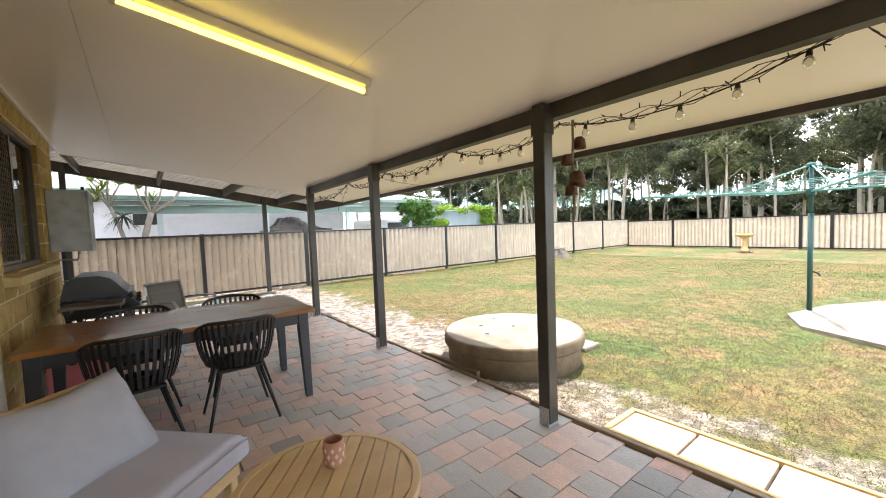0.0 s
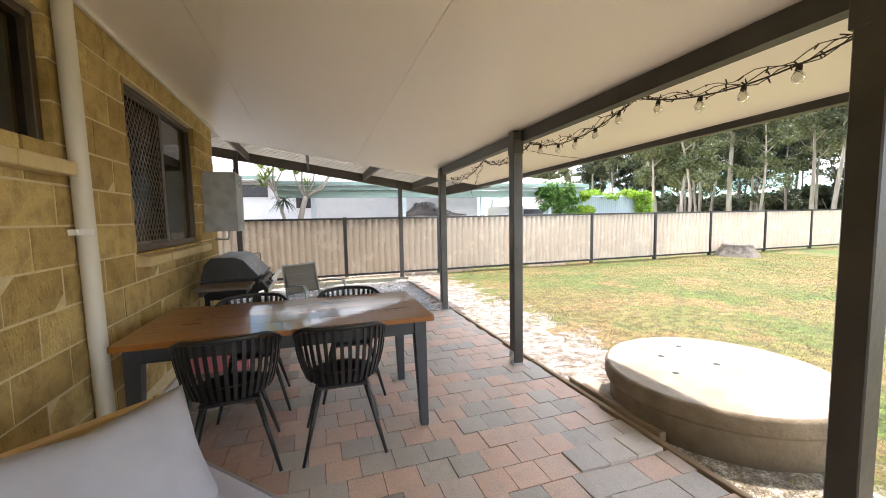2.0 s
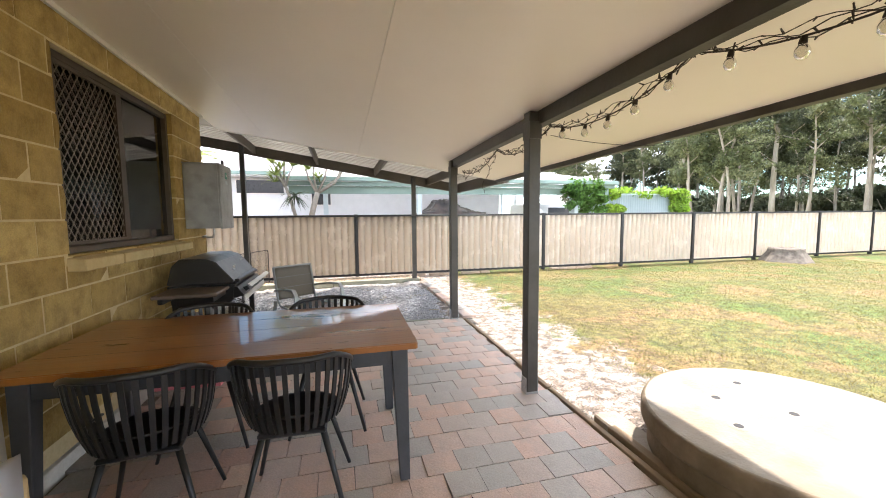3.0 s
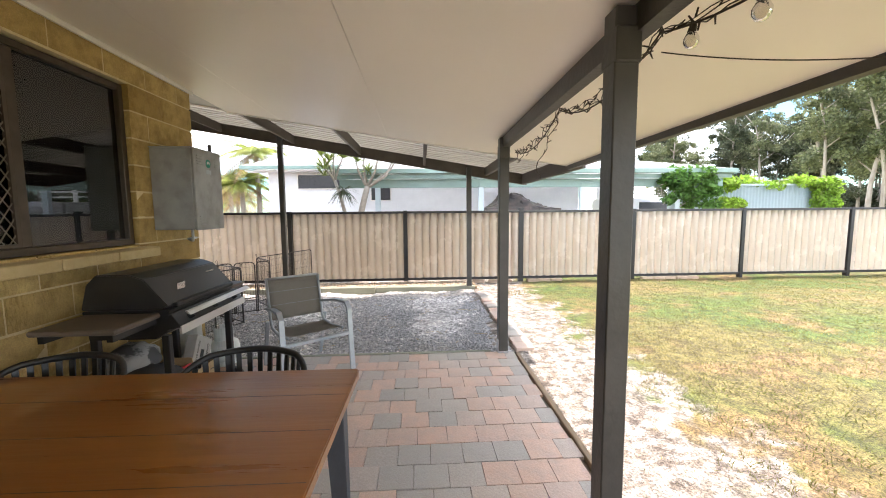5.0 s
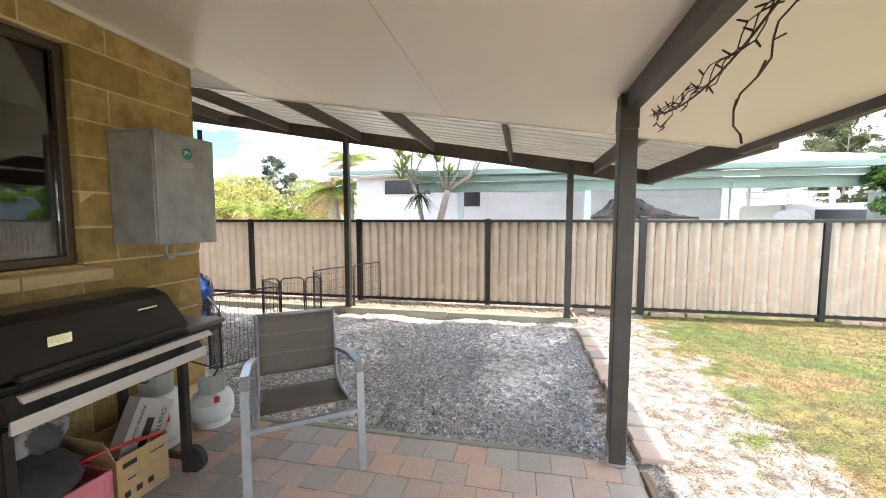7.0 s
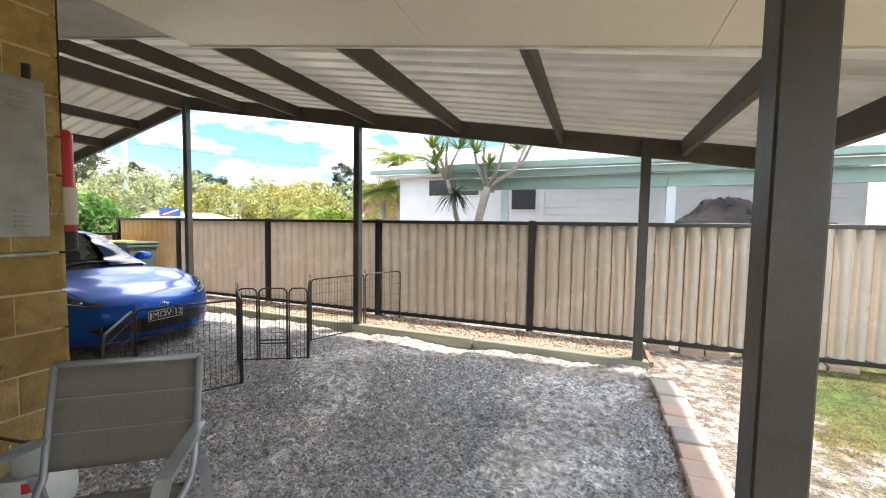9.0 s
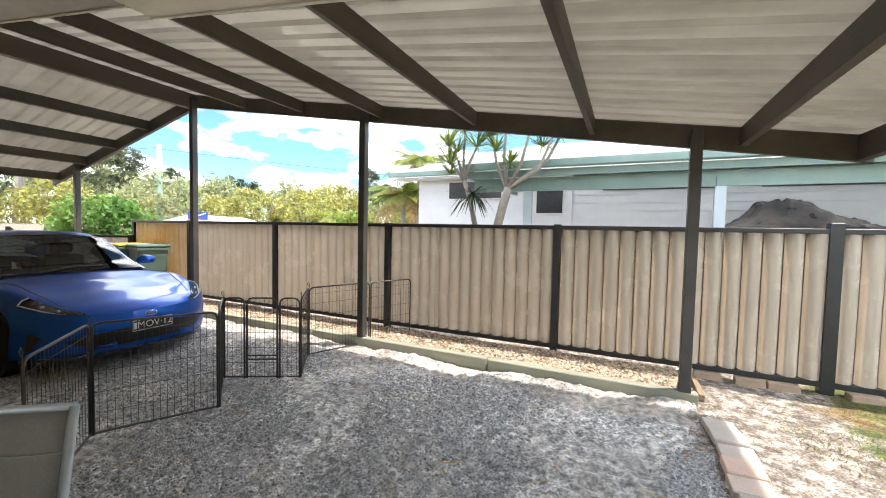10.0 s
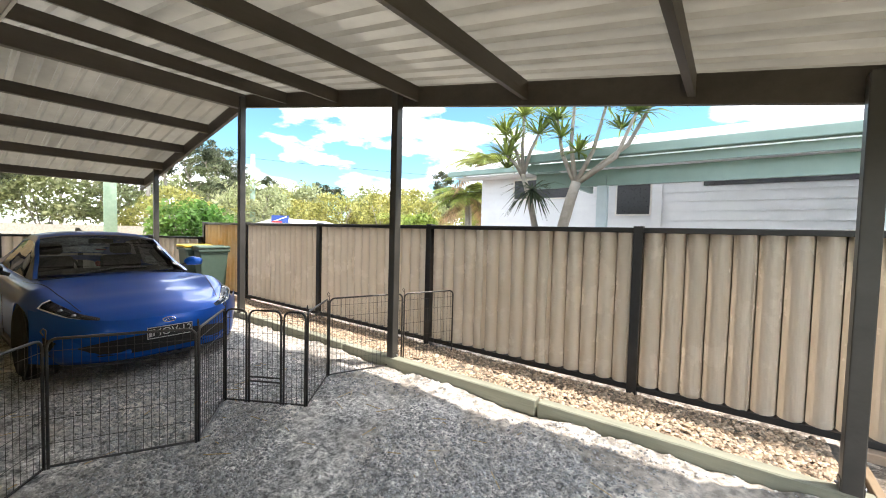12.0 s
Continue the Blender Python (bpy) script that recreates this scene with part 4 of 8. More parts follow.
chair = tub_chair()
chair.matrix_world = pose(0.575, 3.63, 0, 0, 0, -2)
copy_thing(chair, pose(-0.04, 3.63, 0, 0, 0, 6))
copy_thing(chair, pose(0.70, 4.44, 0, 0, 0, 178))
copy_thing(chair, pose(-0.03, 4.42, 0, 0, 0, 184))

# barbecue
BQ = pose(-0.315, 5.695, 0) @ Matrix.Diagonal((1, 0.86, 1, 1))
bbq = thing("barbecue", "black gas barbecue with hood closed and two side shelves", "barbecue", BQ)


def prism(pts, y0, y1, bev=0.0):
    """A shape given in x and z, drawn out along y."""
    bm = bmesh.new()
    a = [bm.verts.new((x, y0, z)) for x, z in pts]
    b = [bm.verts.new((x, y1, z)) for x, z in pts]
    bm.faces.new(a)
    bm.faces.new(b[::-1])
    for i in range(len(pts)):
        j = (i + 1) % len(pts)
        bm.faces.new((a[j], a[i], b[i], b[j]))
    bmesh.ops.recalc_face_normals(bm, faces=bm.faces)
    if bev:
        bmesh.ops.bevel(bm, geom=bm.edges[:], offset=bev, segments=2, affect="EDGES")
    return bm


part("hood", prism([(0.20, 0.845), (0.235, 0.865), (0.10, 1.03), (0.02, 1.06), (-0.17, 1.06), (-0.23, 1.0), (-0.27, 0.845)], -0.46, 0.47, 0.006), M["enamel"], bbq)
hd = part("hood_handle", boxes((0.215, -0.40, 0.845, 0.262, 0.42, 0.875), bev=0.006), M["enamel"], bbq)
part("burner_box", prism([(0.22, 0.70), (0.235, 0.838), (-0.27, 0.838), (-0.24, 0.66), (0.15, 0.66)], -0.455, 0.465, 0.004), M["enamel"], bbq)
part("control_panel", prism([(0.222, 0.72), (0.312, 0.735), (0.255, 0.815), (0.236, 0.815)], -0.47, 0.48, 0.003), M["enamel"], bbq)
part("steel_trim", prism([(0.305, 0.695), (0.318, 0.695), (0.318, 0.745), (0.311, 0.745)], -0.48, 0.49), M["steel"], bbq, "stainless strip along the control panel")
part("steel_trim", prism([(0.250, 0.816), (0.262, 0.812), (0.262, 0.832), (0.250, 0.836)], -0.47, 0.48), M["steel"], bbq, "thin stainless strip under the hood")
for y in (-0.32, 0.02, 0.34):
    part("knob", cyl(bmesh.new(), (0.275, y, 0.765), (0.318, y, 0.788), 0.023, 0.018, 14), M["enamel"], bbq, smooth=False)
part("badge", boxes((0.176, -0.24, 0.925, 0.181, -0.14, 0.972)), M["chrome"], bbq, "small chrome badge on the hood")
for v in bbq.children[-1].data.vertices:
    v.co.x += -(v.co.z - 0.945) * 0.82
part("thermometer_strip", boxes((0.145, 0.22, 0.985, 0.152, 0.34, 0.993)), M["chrome"], bbq)
for y0, y1 in ((-0.88, -0.475), (0.485, 0.82)):
    part("side_shelf", box(bmesh.new(), -0.24, y0, 0.80, 0.20, y1, 0.828, 0.008), M["shelf"], bbq, "dark side shelf board")
    for x0 in (-0.2, 0.14):
        part("shelf_bracket", boxes((x0, y0 + 0.02, 0.76, x0 + 0.03, y1, 0.799)), M["enamel"], bbq)
for y in (-0.43, 0.44):
    for x in (-0.22, 0.20):
        part("leg", box(bmesh.new(), x - 0.022, y - 0.022, 0.03, x + 0.022, y + 0.022, 0.68, 0.004), M["enamel"], bbq)
part("bottom_rail", boxes((-0.2, -0.41, 0.10, -0.17, 0.42, 0.13), (-0.19, 0.425, 0.10, 0.18, 0.455, 0.13), (-0.19, -0.445, 0.10, 0.18, -0.415, 0.13)), M["enamel"], bbq)
for x in (0.20, -0.22):
    w = part("wheel", cyl(bmesh.new(), (x, 0.475, 0.075), (x, 0.515, 0.075), 0.075, seg=24), M["rubber"], bbq)
    part("hub", cyl(bmesh.new(), (x, 0.512, 0.075), (x, 0.522, 0.075), 0.04, 0.03, 12), M["enamel"], w)


# gas bottles
def gas_bottle(m, r, h):
    g = thing("gas_bottle", "white steel gas bottle standing on the paving by the barbecue", "gas bottle", m, group="gas bottles")
    part("body", lathe(bmesh.new(), [(r * 0.7, 0.03), (r * 0.95, 0.06), (r, 0.1), (r, h - 0.09), (r * 0.9, h - 0.04), (r * 0.55, h - 0.01), (r * 0.2, h)], 24), M["gas"], g, smooth=True)
    part("foot_ring", lathe(bmesh.new(), [(r * 0.78, 0.0), (r * 0.8, 0.0), (r * 0.8, 0.05), (r * 0.78, 0.05)], 20), M["gas"], g)
    col = bmesh.new()
    grid_mesh(col, 16, 1, lambda u, v: (r * 0.62 * math.cos(-2.4 + u * 4.8), r * 0.62 * math.sin(-2.4 + u * 4.8), h - 0.03 + 0.14 * v))
    bmesh.ops.solidify(col, geom=col.faces[:], thickness=0.004)
    part("collar", col, M["gas"], g)
    part("valve", cyl(bmesh.new(), (0, 0, h), (0, 0, h + 0.09), 0.016, seg=8), M["galv"], g, "brass valve")
    bm = bmesh.new()
    grid_mesh(bm, 6, 1, lambda u, v: ((r + 0.0015) * math.cos(-1.5 + u * 0.9), (r + 0.0015) * math.sin(-1.5 + u * 0.9), 0.17 + 0.08 * v))
    part("warning_label", bm, M["paleink"], g, "printed warning label")
    bm = bmesh.new()
    grid_mesh(bm, 4, 1, lambda u, v: ((r + 0.002) * math.cos(-0.75 + u * 0.25), (r + 0.002) * math.sin(-0.75 + u * 0.25), 0.19 + 0.045 * v))
    part("hazard_mark", bm, M["red"], g, "red hazard mark")
    return g


gas_bottle(pose(-0.56, 6.30, 0.002, 0, 0, 10), 0.15, 0.36)
gas_bottle(pose(-0.43, 6.60, 0.002, 0, 0, 0), 0.135, 0.25)
tagged(part("gas_hose", tube(bmesh.new(), [(-0.42, 6.60, 0.33), (-0.34, 6.56, 0.40), (-0.28, 6.5, 0.44), (-0.36, 6.36, 0.54), (-0.40, 6.22, 0.58), (-0.42, 6.06, 0.62), (-0.40, 5.9, 0.68)], 0.006, 6), M["wire"], smooth=True), "thin rubber gas hose from bottle to barbecue", "hose")
tagged(part("gas_hose", tube(bmesh.new(), [(-0.56, 6.30, 0.44), (-0.53, 6.28, 0.47), (-0.52, 6.2, 0.45), (-0.50, 6.05, 0.52), (-0.44, 5.9, 0.62), (-0.42, 5.85, 0.68)], 0.006, 6), M["wire"], smooth=True), "thin rubber gas hose from bottle to barbecue", "hose")

# pink crate with bars
cr = thing("crate", "faded pink slatted plastic crate under the barbecue", "crate", pose(-0.70, 5.22, 0.002, 0, 0, -3))
W, D, H = 0.50, 0.53, 0.26
part("base", boxes((0, 0, 0, W, D, 0.012)), M["pink"], cr)
for x0, y0, x1, y1 in ((0, 0, W, 0.012), (0, D - 0.012, W, D), (0, 0.012, 0.012, D - 0.012), (W - 0.012, 0.012, W, D - 0.012)):
    bm = bmesh.new()
    for z0, z1 in ((0.012, 0.05), (0.115, 0.14), (0.225, H)):
        box(bm, x0, y0, z0, x1, y1, z1)
    horiz = abs(x1 - x0) > abs(y1 - y0)
    n = 5
    for i in range(n + 1):
        if horiz:
            u = x0 + (x1 - x0 - 0.02) * i / n
            box(bm, u, y0 + 0.001, 0.012, u + 0.02, y1 - 0.001, H - 0.001)
        else:
            u = y0 + (y1 - y0 - 0.02) * i / n
            box(bm, x0 + 0.001, u, 0.012, x1 - 0.001, u + 0.02, H - 0.001)
    box(bm, x0 + 0.003, y0 + 0.003, 0.05, x1 - 0.003, y1 - 0.003, 0.24)
    part("side", bm, M["pink"], cr)


def lump(w, d, h, seed, f=2.2, amp=0.25, n=14):
    bm = bmesh.new()
    bmesh.ops.create_icosphere(bm, subdivisions=3, radius=0.5)
    for v in bm.verts:
        k = 1 + amp * noise.noise((v.co * f * 2 + Vector((seed, seed, 0))))
        v.co = Vector((v.co.x * w * k, v.co.y * d * k, max(-0.3, v.co.z * 1.2) * h * k))
    lo = min(v.co.z for v in bm.verts)
    bmesh.ops.translate(bm, verts=bm.verts, vec=(0, 0, -lo))
    return bm


ob = tagged(part("cloth_bag", lump(0.44, 0.42, 0.17, 3), M["bagcloth"], smooth=True), "crumpled charcoal cloth bag lying on the pink crate", "bag")
ob.matrix_world = pose(-0.40, 5.50, 0.25, 0, 0, 20)
ob = tagged(part("check_cloth", lump(0.30, 0.36, 0.20, 8), M["check"], smooth=True), "grey and white checked cloth heaped on the bag", "cloth")
ob.matrix_world = pose(-0.52, 5.58, 0.36, 0, 0, 0)

# cartons
bx = thing("carton", "open brown cardboard carton with packing tape", "box", pose(-0.575, 5.785, 0.002, 0, 0, -2))
W, D, H = 0.36, 0.27, 0.26
part("panel", boxes((0, 0, 0, W, D, 0.006)), M["carton"], bx)
for r in ((0, 0, 0.006, W, 0.006, H), (0, D - 0.006, 0.006, W, D, H), (0, 0.006, 0.006, 0.006, D - 0.006, H), (W - 0.006, 0.006, 0.006, W, D - 0.006, H)):
    part("panel", boxes(r), M["carton"], bx)
part("flap", box(bmesh.new(), 0, 0, 0, W, 0.13, 0.005, m=pose(0, 0.0, H, 110, 0, 0)), M["carton"], bx)
part("tape_strip", boxes((W, 0.11, 0.14, W + 0.001, 0.16, H), (W + 0.0005, 0.0, 0.02, W + 0.0015, 0.03, H)), M["tape"], bx, "shiny tape strip")
for row in ((W, 0.03, 0.045, W + 0.001, 0.06, 0.075), (W, 0.09, 0.045, W + 0.001, 0.12, 0.075), (W, 0.15, 0.045, W + 0.001, 0.18, 0.075), (W, 0.03, 0.20, W + 0.001, 0.10, 0.225), (W, 0.05, 0.13, W + 0.001, 0.09, 0.138), (W, 0.17, 0.20, W + 0.001, 0.25, 0.206)):
    part("print", boxes(row), M["ink"], bx, "dark printed mark")
wb = thing("wine_carton", "grey printed wine carton leaning in the brown carton", "box", pose(-0.36, 5.86, 0.206, 0, 28, 90))
part("body", box(bmesh.new(), 0.0, -0.04, 0.0, 0.23, 0.04, 0.30, 0.003), M["wine"], wb)
part("emblem", boxes((0.09, -0.0415, 0.05, 0.135, -0.04, 0.20)), M["ink"], wb, "dark printed emblem")
for txt, z, s in (("CHATEAU", 0.165, 0.042), ("PREMIER GRAND", 0.035, 0.026)):
    cu = bpy.data.curves.new("lettering", "FONT")
    cu.body, cu.size, cu.align_x, cu.extrude = txt, s, "CENTER", 0.0005
    cu.materials.append(M["ink"])
    t = new("lettering", cu)
    t.parent = wb
    t.matrix_basis = pose(z, -0.0415, 0.16, 90, 90, 0)
    t["label"] = "printed lettering"
tagged(part("red_strap", tube(bmesh.new(), [(-0.30, 5.62, 0.31), (-0.24, 5.73, 0.33), (-0.21, 5.85, 0.32), (-0.21, 5.96, 0.29), (-0.215, 6.035, 0.272)], 0.009, 6), M["red"], smooth=True), "red webbing strap lying over the cartons", "strap")


# aluminium sling armchair, facing -y
def sling_chair(m):
    c = thing("garden_chair", "grey aluminium garden armchair with taupe sling seat", "chair", m)
    for s in (-1, 1):
        x = s * 0.255
        back = [(x * 0.94, -0.23, 0.395), (x * 0.94, 0.0, 0.37), (x * 0.94, 0.17, 0.385), (x * 0.94, 0.215, 0.43), (x * 0.94, 0.30, 0.82)]
        part("side_rail", tube(bmesh.new(), back, 0.013, 8), M["alu"], c, smooth=True)
        bm = bmesh.new()
        arm = [(x * 1.16, -0.30, 0.0), (x * 1.16, -0.275, 0.3), (x * 1.16, -0.255, 0.56), (x * 1.16, -0.21, 0.612), (x * 1.12, -0.02, 0.605), (x * 1.0, 0.235, 0.56)]
        rows = []
        for i, p in enumerate(arm):
            p = Vector(p)
            d = (Vector(arm[min(i + 1, 5)]) - Vector(arm[max(i - 1, 0)])).normalized()
            u = Vector((1, 0, 0))
            nrm = d.cross(u).normalized()
            rows.append([bm.verts.new(p + u * a * 0.021 + nrm * b * 0.010) for a, b in ((-1, -1), (1, -1), (1, 1), (-1, 1))])
        for a, b in zip(rows, rows[1:]):
            for k in range(4):
                bm.faces.new((a[k], a[(k + 1) % 4], b[(k + 1) % 4], b[k]))
        bm.faces.new(rows[0][::-1])
        bm.faces.new(rows[-1])
        part("arm", bm, M["alu"], c)
        part("rear_leg", box(bmesh.new(), -0.016, -0.01, 0.0, 0.016, 0.01, 0.47, 0.003, m=pose(x * 1.05, 0.36, 0.0, 18, 0, 0)), M["alu"], c)
    part("crossbar", boxes((-0.29, -0.285, 0.335, 0.29, -0.262, 0.36)), M["alu"], c)
    part("crossbar", tube(bmesh.new(), [(-0.24, 0.30, 0.818), (0.24, 0.30, 0.818)], 0.012, 8), M["alu"], c, smooth=True)

    def cloth(pts, label, name):
        bm = bmesh.new()
        n = len(pts) - 1

        def f(u, v):
            i = min(int(v * n), n - 1)
            a, b = Vector(pts[i]), Vector(pts[i + 1])
            p = a.lerp(b, v * n - i)
            return (-0.238 + 0.476 * u, p.x, p.y - 0.018 * math.sin(math.pi * u) * math.sin(math.pi * v))
        grid_mesh(bm, 8, n * 4, f)
        bmesh.ops.solidify(bm, geom=bm.faces[:], thickness=0.004)
        part(name, bm, M["sling"], c, label, smooth=True)
    cloth([(-0.23, 0.402), (-0.1, 0.385), (0.02, 0.375), (0.15, 0.385)], "", "seat")
    cloth([(0.218, 0.45), (0.25, 0.61), (0.298, 0.81)], "", "backrest")
    for z, y in ((0.58, 0.238), (0.70, 0.262)):
        part("seam", tube(bmesh.new(), [(-0.236, y, z), (0.236, y, z)], 0.002, 4), M["alu"], c)
    return c


sling_chair(pose(0.41, 6.385, 0.002, 0, 0, 37))

# solar isolator cabinet on the wall
pv = thing("meter_cabinet", "weathered grey steel solar cabinet on the block wall", "cabinet")
part("body", box(bmesh.new(), -0.735, 6.23, 1.29, -0.415, 6.66, 1.958, 0.004), M["cabinet"], pv)
part("door", box(bmesh.new(), -0.414, 6.233, 1.285, -0.392, 6.667, 1.963, 0.005), M["cabinet"], pv, "scuffed steel door")
for y0, z0 in ((6.275, 1.835), (6.55, 1.835), (6.275, 1.33), (6.55, 1.33)):
    for k in range(4):
        part("louvre", box(bmesh.new(), -0.393, y0, z0 + k * 0.022, -0.386, y0 + 0.075, z0 + k * 0.022 + 0.009, 0.002), M["cabinet"], pv)
part("lid", box(bmesh.new(), -0.735, 6.22, 1.959, -0.395, 6.67, 1.969, 0.002), M["cabinet"], pv)
part("label_disc", cyl(bmesh.new(), (-0.392, 6.45, 1.855), (-0.3895, 6.45, 1.855), 0.036, seg=28), M["pvgreen"], pv, "round green label with the letters PV")
cu = bpy.data.curves.new("lettering", "FONT")
cu.body, cu.size, cu.align_x, cu.align_y, cu.extrude = "PV", 0.042, "CENTER", "CENTER", 0.0004
cu.materials.append(M["white"])
t = new("lettering", cu)
t.parent, t.matrix_basis = pv, pose(-0.389, 6.45, 1.855, 90, 0, 90)
t["label"] = "white letters PV"
part("plate", boxes((-0.392, 6.41, 1.765, -0.3905, 6.49, 1.80)), M["alu"], pv, "small grey label plate")
part("aerial", cyl(bmesh.new(), (-0.47, 6.64, 1.966), (-0.47, 6.64, 2.05), 0.016, seg=10), M["plastic"], pv, "short black aerial")
part("conduit", tube(bmesh.new(), [(-0.52, 6.38, 1.30), (-0.52, 6.38, 1.23), (-0.54, 6.41, 1.19), (-0.60, 6.5, 1.185), (-0.70, 6.62, 1.19), (-0.73, 6.8, 1.19)], 0.011, 8), M["galv"], pv, "bent grey conduit", smooth=True)

# outdoor sofa
sofa = thing("outdoor_sofa", "blond timber outdoor sofa with lilac grey cushions", "sofa")
# local x along the seat towards the house end, y towards the back
SF = pose(-0.215, 3.125, 0.012, 0, 0, 43)
sofa.matrix_world = SF
L = 1.25
part("back_rail", box(bmesh.new(), -L, -0.055, 0.60, 0.0, -0.012, 0.655, 0.006), M["acacia_x"], sofa)
part("end_cap", boxes((-0.03, -0.058, 0.595, -0.008, -0.009, 0.66), bev=0.003), M["acacia"], sofa)
for z in (0.50, 0.40):
    part("back_slat", box(bmesh.new(), -L + 0.03, -0.052, z, -0.03, -0.03, z + 0.045, 0.004), M["acacia_x"], sofa)
for x in (-L + 0.02, 0.0):
    part("rear_leg", box(bmesh.new(), x, -0.06, 0.0, x + 0.05, -0.02, 0.60, 0.005), M["acacia"], sofa)
    part("front_leg", box(bmesh.new(), x, -0.80, 0.0, x + 0.05, -0.75, 0.21, 0.005), M["acacia"], sofa)
    part("side_rail", box(bmesh.new(), x + 0.005, -0.75, 0.14, x + 0.045, -0.06, 0.20, 0.004), M["acacia"], sofa)
part("front_rail", box(bmesh.new(), -L + 0.02, -0.815, 0.145, 0.05, -0.775, 0.212, 0.005), M["acacia_x"], sofa)
for k in range(6):
    y = -0.73 + k * 0.12
    part("seat_slat", box(bmesh.new(), -L + 0.02, y, 0.200, -0.02, y + 0.06, 0.218, 0.003), M["acacia_x"], sofa)


def pillow(w, d, h, seed, pinch=0.5, n=18):
    bm = bmesh.new()

    def f(sgn):
        def g(u, v):
            a, b = u * 2 - 1, v * 2 - 1
            puff_h = max(0.0, (1 - abs(a) ** 3.2)) ** 0.5 * max(0.0, (1 - abs(b) ** 3.2)) ** 0.5
            k = 1 - pinch * 0.08 * (1 - abs(a)) * abs(b) ** 3
            k2 = 1 - pinch * 0.03 * (1 - abs(b)) * abs(a) ** 3
            wr = 0.010 * noise.noise((a * 2.5 + seed, b * 2.5, sgn)) + 0.004 * noise.noise((a * 9 + seed, b * 7, sgn))
            return (a * w / 2 * k2, b * d / 2 * k, sgn * (h / 2 * puff_h + wr * puff_h))
        return g
    grid_mesh(bm, n, n, f(1))
    grid_mesh(bm, n, n, lambda u, v: f(-1)(1 - u, v))
    bmesh.ops.remove_doubles(bm, verts=bm.verts, dist=0.0008)
    bmesh.ops.recalc_face_normals(bm, faces=bm.faces)
    return bm


def seat_pad(w, d, h):
    bm = bmesh.new()
    bmesh.ops.create_cube(bm, size=1.0, matrix=Matrix.Diagonal((w, d, h, 1)))
    bmesh.ops.subdivide_edges(bm, edges=bm.edges[:], cuts=9, use_grid_fill=True)
    for v in bm.verts:
        a, b = v.co.x / w * 2, v.co.y / d * 2
        v.co.z += (0.018 * (1 - a * a) * (1 - b * b) + 0.004 * noise.noise((v.co.x * 5, v.co.y * 5, 1))) * (1 if v.co.z > 0 else 0.3)
        k = abs(v.co.z) / (h / 2)
        v.co.x *= 1 - 0.012 * k ** 3
        v.co.y *= 1 - 0.018 * k ** 3
    sharp = [e for e in bm.edges if len(e.link_faces) == 2 and e.calc_face_angle() > 1.0]
    bmesh.ops.bevel(bm, geom=sharp, offset=0.022, segments=3, affect="EDGES")
    return bm


sc = tagged(part("seat_cushion", seat_pad(1.30, 0.80, 0.12), M["cushion"], smooth=True), "lilac grey seat cushion on the sofa", "cushion")
sc.matrix_world = SF @ pose(-0.54, -0.445, 0.279, 0, 0, 0)
bc = tagged(part("back_cushion", pillow(0.68, 0.52, 0.24, 5, 2.4), M["pillowgrey"], smooth=True), "plump mid grey cushion leaning on the sofa back", "cushion")
bc.matrix_world = SF @ pose(-0.31, -0.262, 0.488, 59, 0, 0)

# round slatted coffee table
ct = thing("coffee_table", "round blond timber coffee table with slatted top", "table", pose(0.585, 1.84, 0, 0, 0, 0))
R, CH = 0.37, 0.40
bm = bmesh.new()
prof = [(R - 0.035, CH - 0.03), (R, CH - 0.03), (R, CH - 0.004), (R - 0.004, CH), (R - 0.031, CH), (R - 0.035, CH - 0.004)]
rings = [[bm.verts.new((r * math.cos(k * math.tau / 64), r * math.sin(k * math.tau / 64), z)) for k in range(64)] for r, z in prof]
for i in range(6):
    a, b = rings[i], rings[(i + 1) % 6]
    for k in range(64):
        bm.faces.new((a[k], a[(k + 1) % 64], b[(k + 1) % 64], b[k]))
part("rim", bm, M["acacia"], ct, smooth=False)
turn = pose(0, 0, 0, 0, 0, 52)
n = 10
wide = 2 * (R - 0.036) / n
for i in range(n):
    a = -(R - 0.036) + i * wide + 0.003
    b = a + wide - 0.006
    ea, eb = math.sqrt(max(0, (R - 0.034) ** 2 - a * a)), math.sqrt(max(0, (R - 0.034) ** 2 - b * b))
    bm = bmesh.new()
    lo = [bm.verts.new(turn @ Vector(p)) for p in ((-ea, a, CH - 0.02), (ea, a, CH - 0.02), (eb, b, CH - 0.02), (-eb, b, CH - 0.02))]
    hi = [bm.verts.new(v.co + Vector((0, 0, 0.018))) for v in lo]
    bm.faces.new(lo[::-1])
    bm.faces.new(hi)
    for k in range(4):
        bm.faces.new((lo[k], lo[(k + 1) % 4], hi[(k + 1) % 4], hi[k]))
    part("slat", bm, M["acacia_x"], ct)
for a in (45, 135, 225, 315):
    x, y = 0.24 * math.cos(radians(a)), 0.24 * math.sin(radians(a))
    part("leg", cyl(bmesh.new(), (x * 1.15, y * 1.15, 0), (x, y, CH - 0.021), 0.02, 0.026, 10), M["acacia"], ct)
cup = thing("candle_cup", "terracotta cup with pale leaf relief on the coffee table", "cup", pose(0.645, 1.93, CH) @ Matrix.Scale(1.15, 4))
part("bowl", lathe(bmesh.new(), [(0.026, 0.0), (0.034, 0.008), (0.041, 0.04), (0.041, 0.07), (0.036, 0.098), (0.033, 0.1), (0.032, 0.092), (0.036, 0.06), (0.034, 0.03)], 24), M["clay"], cup, smooth=True)
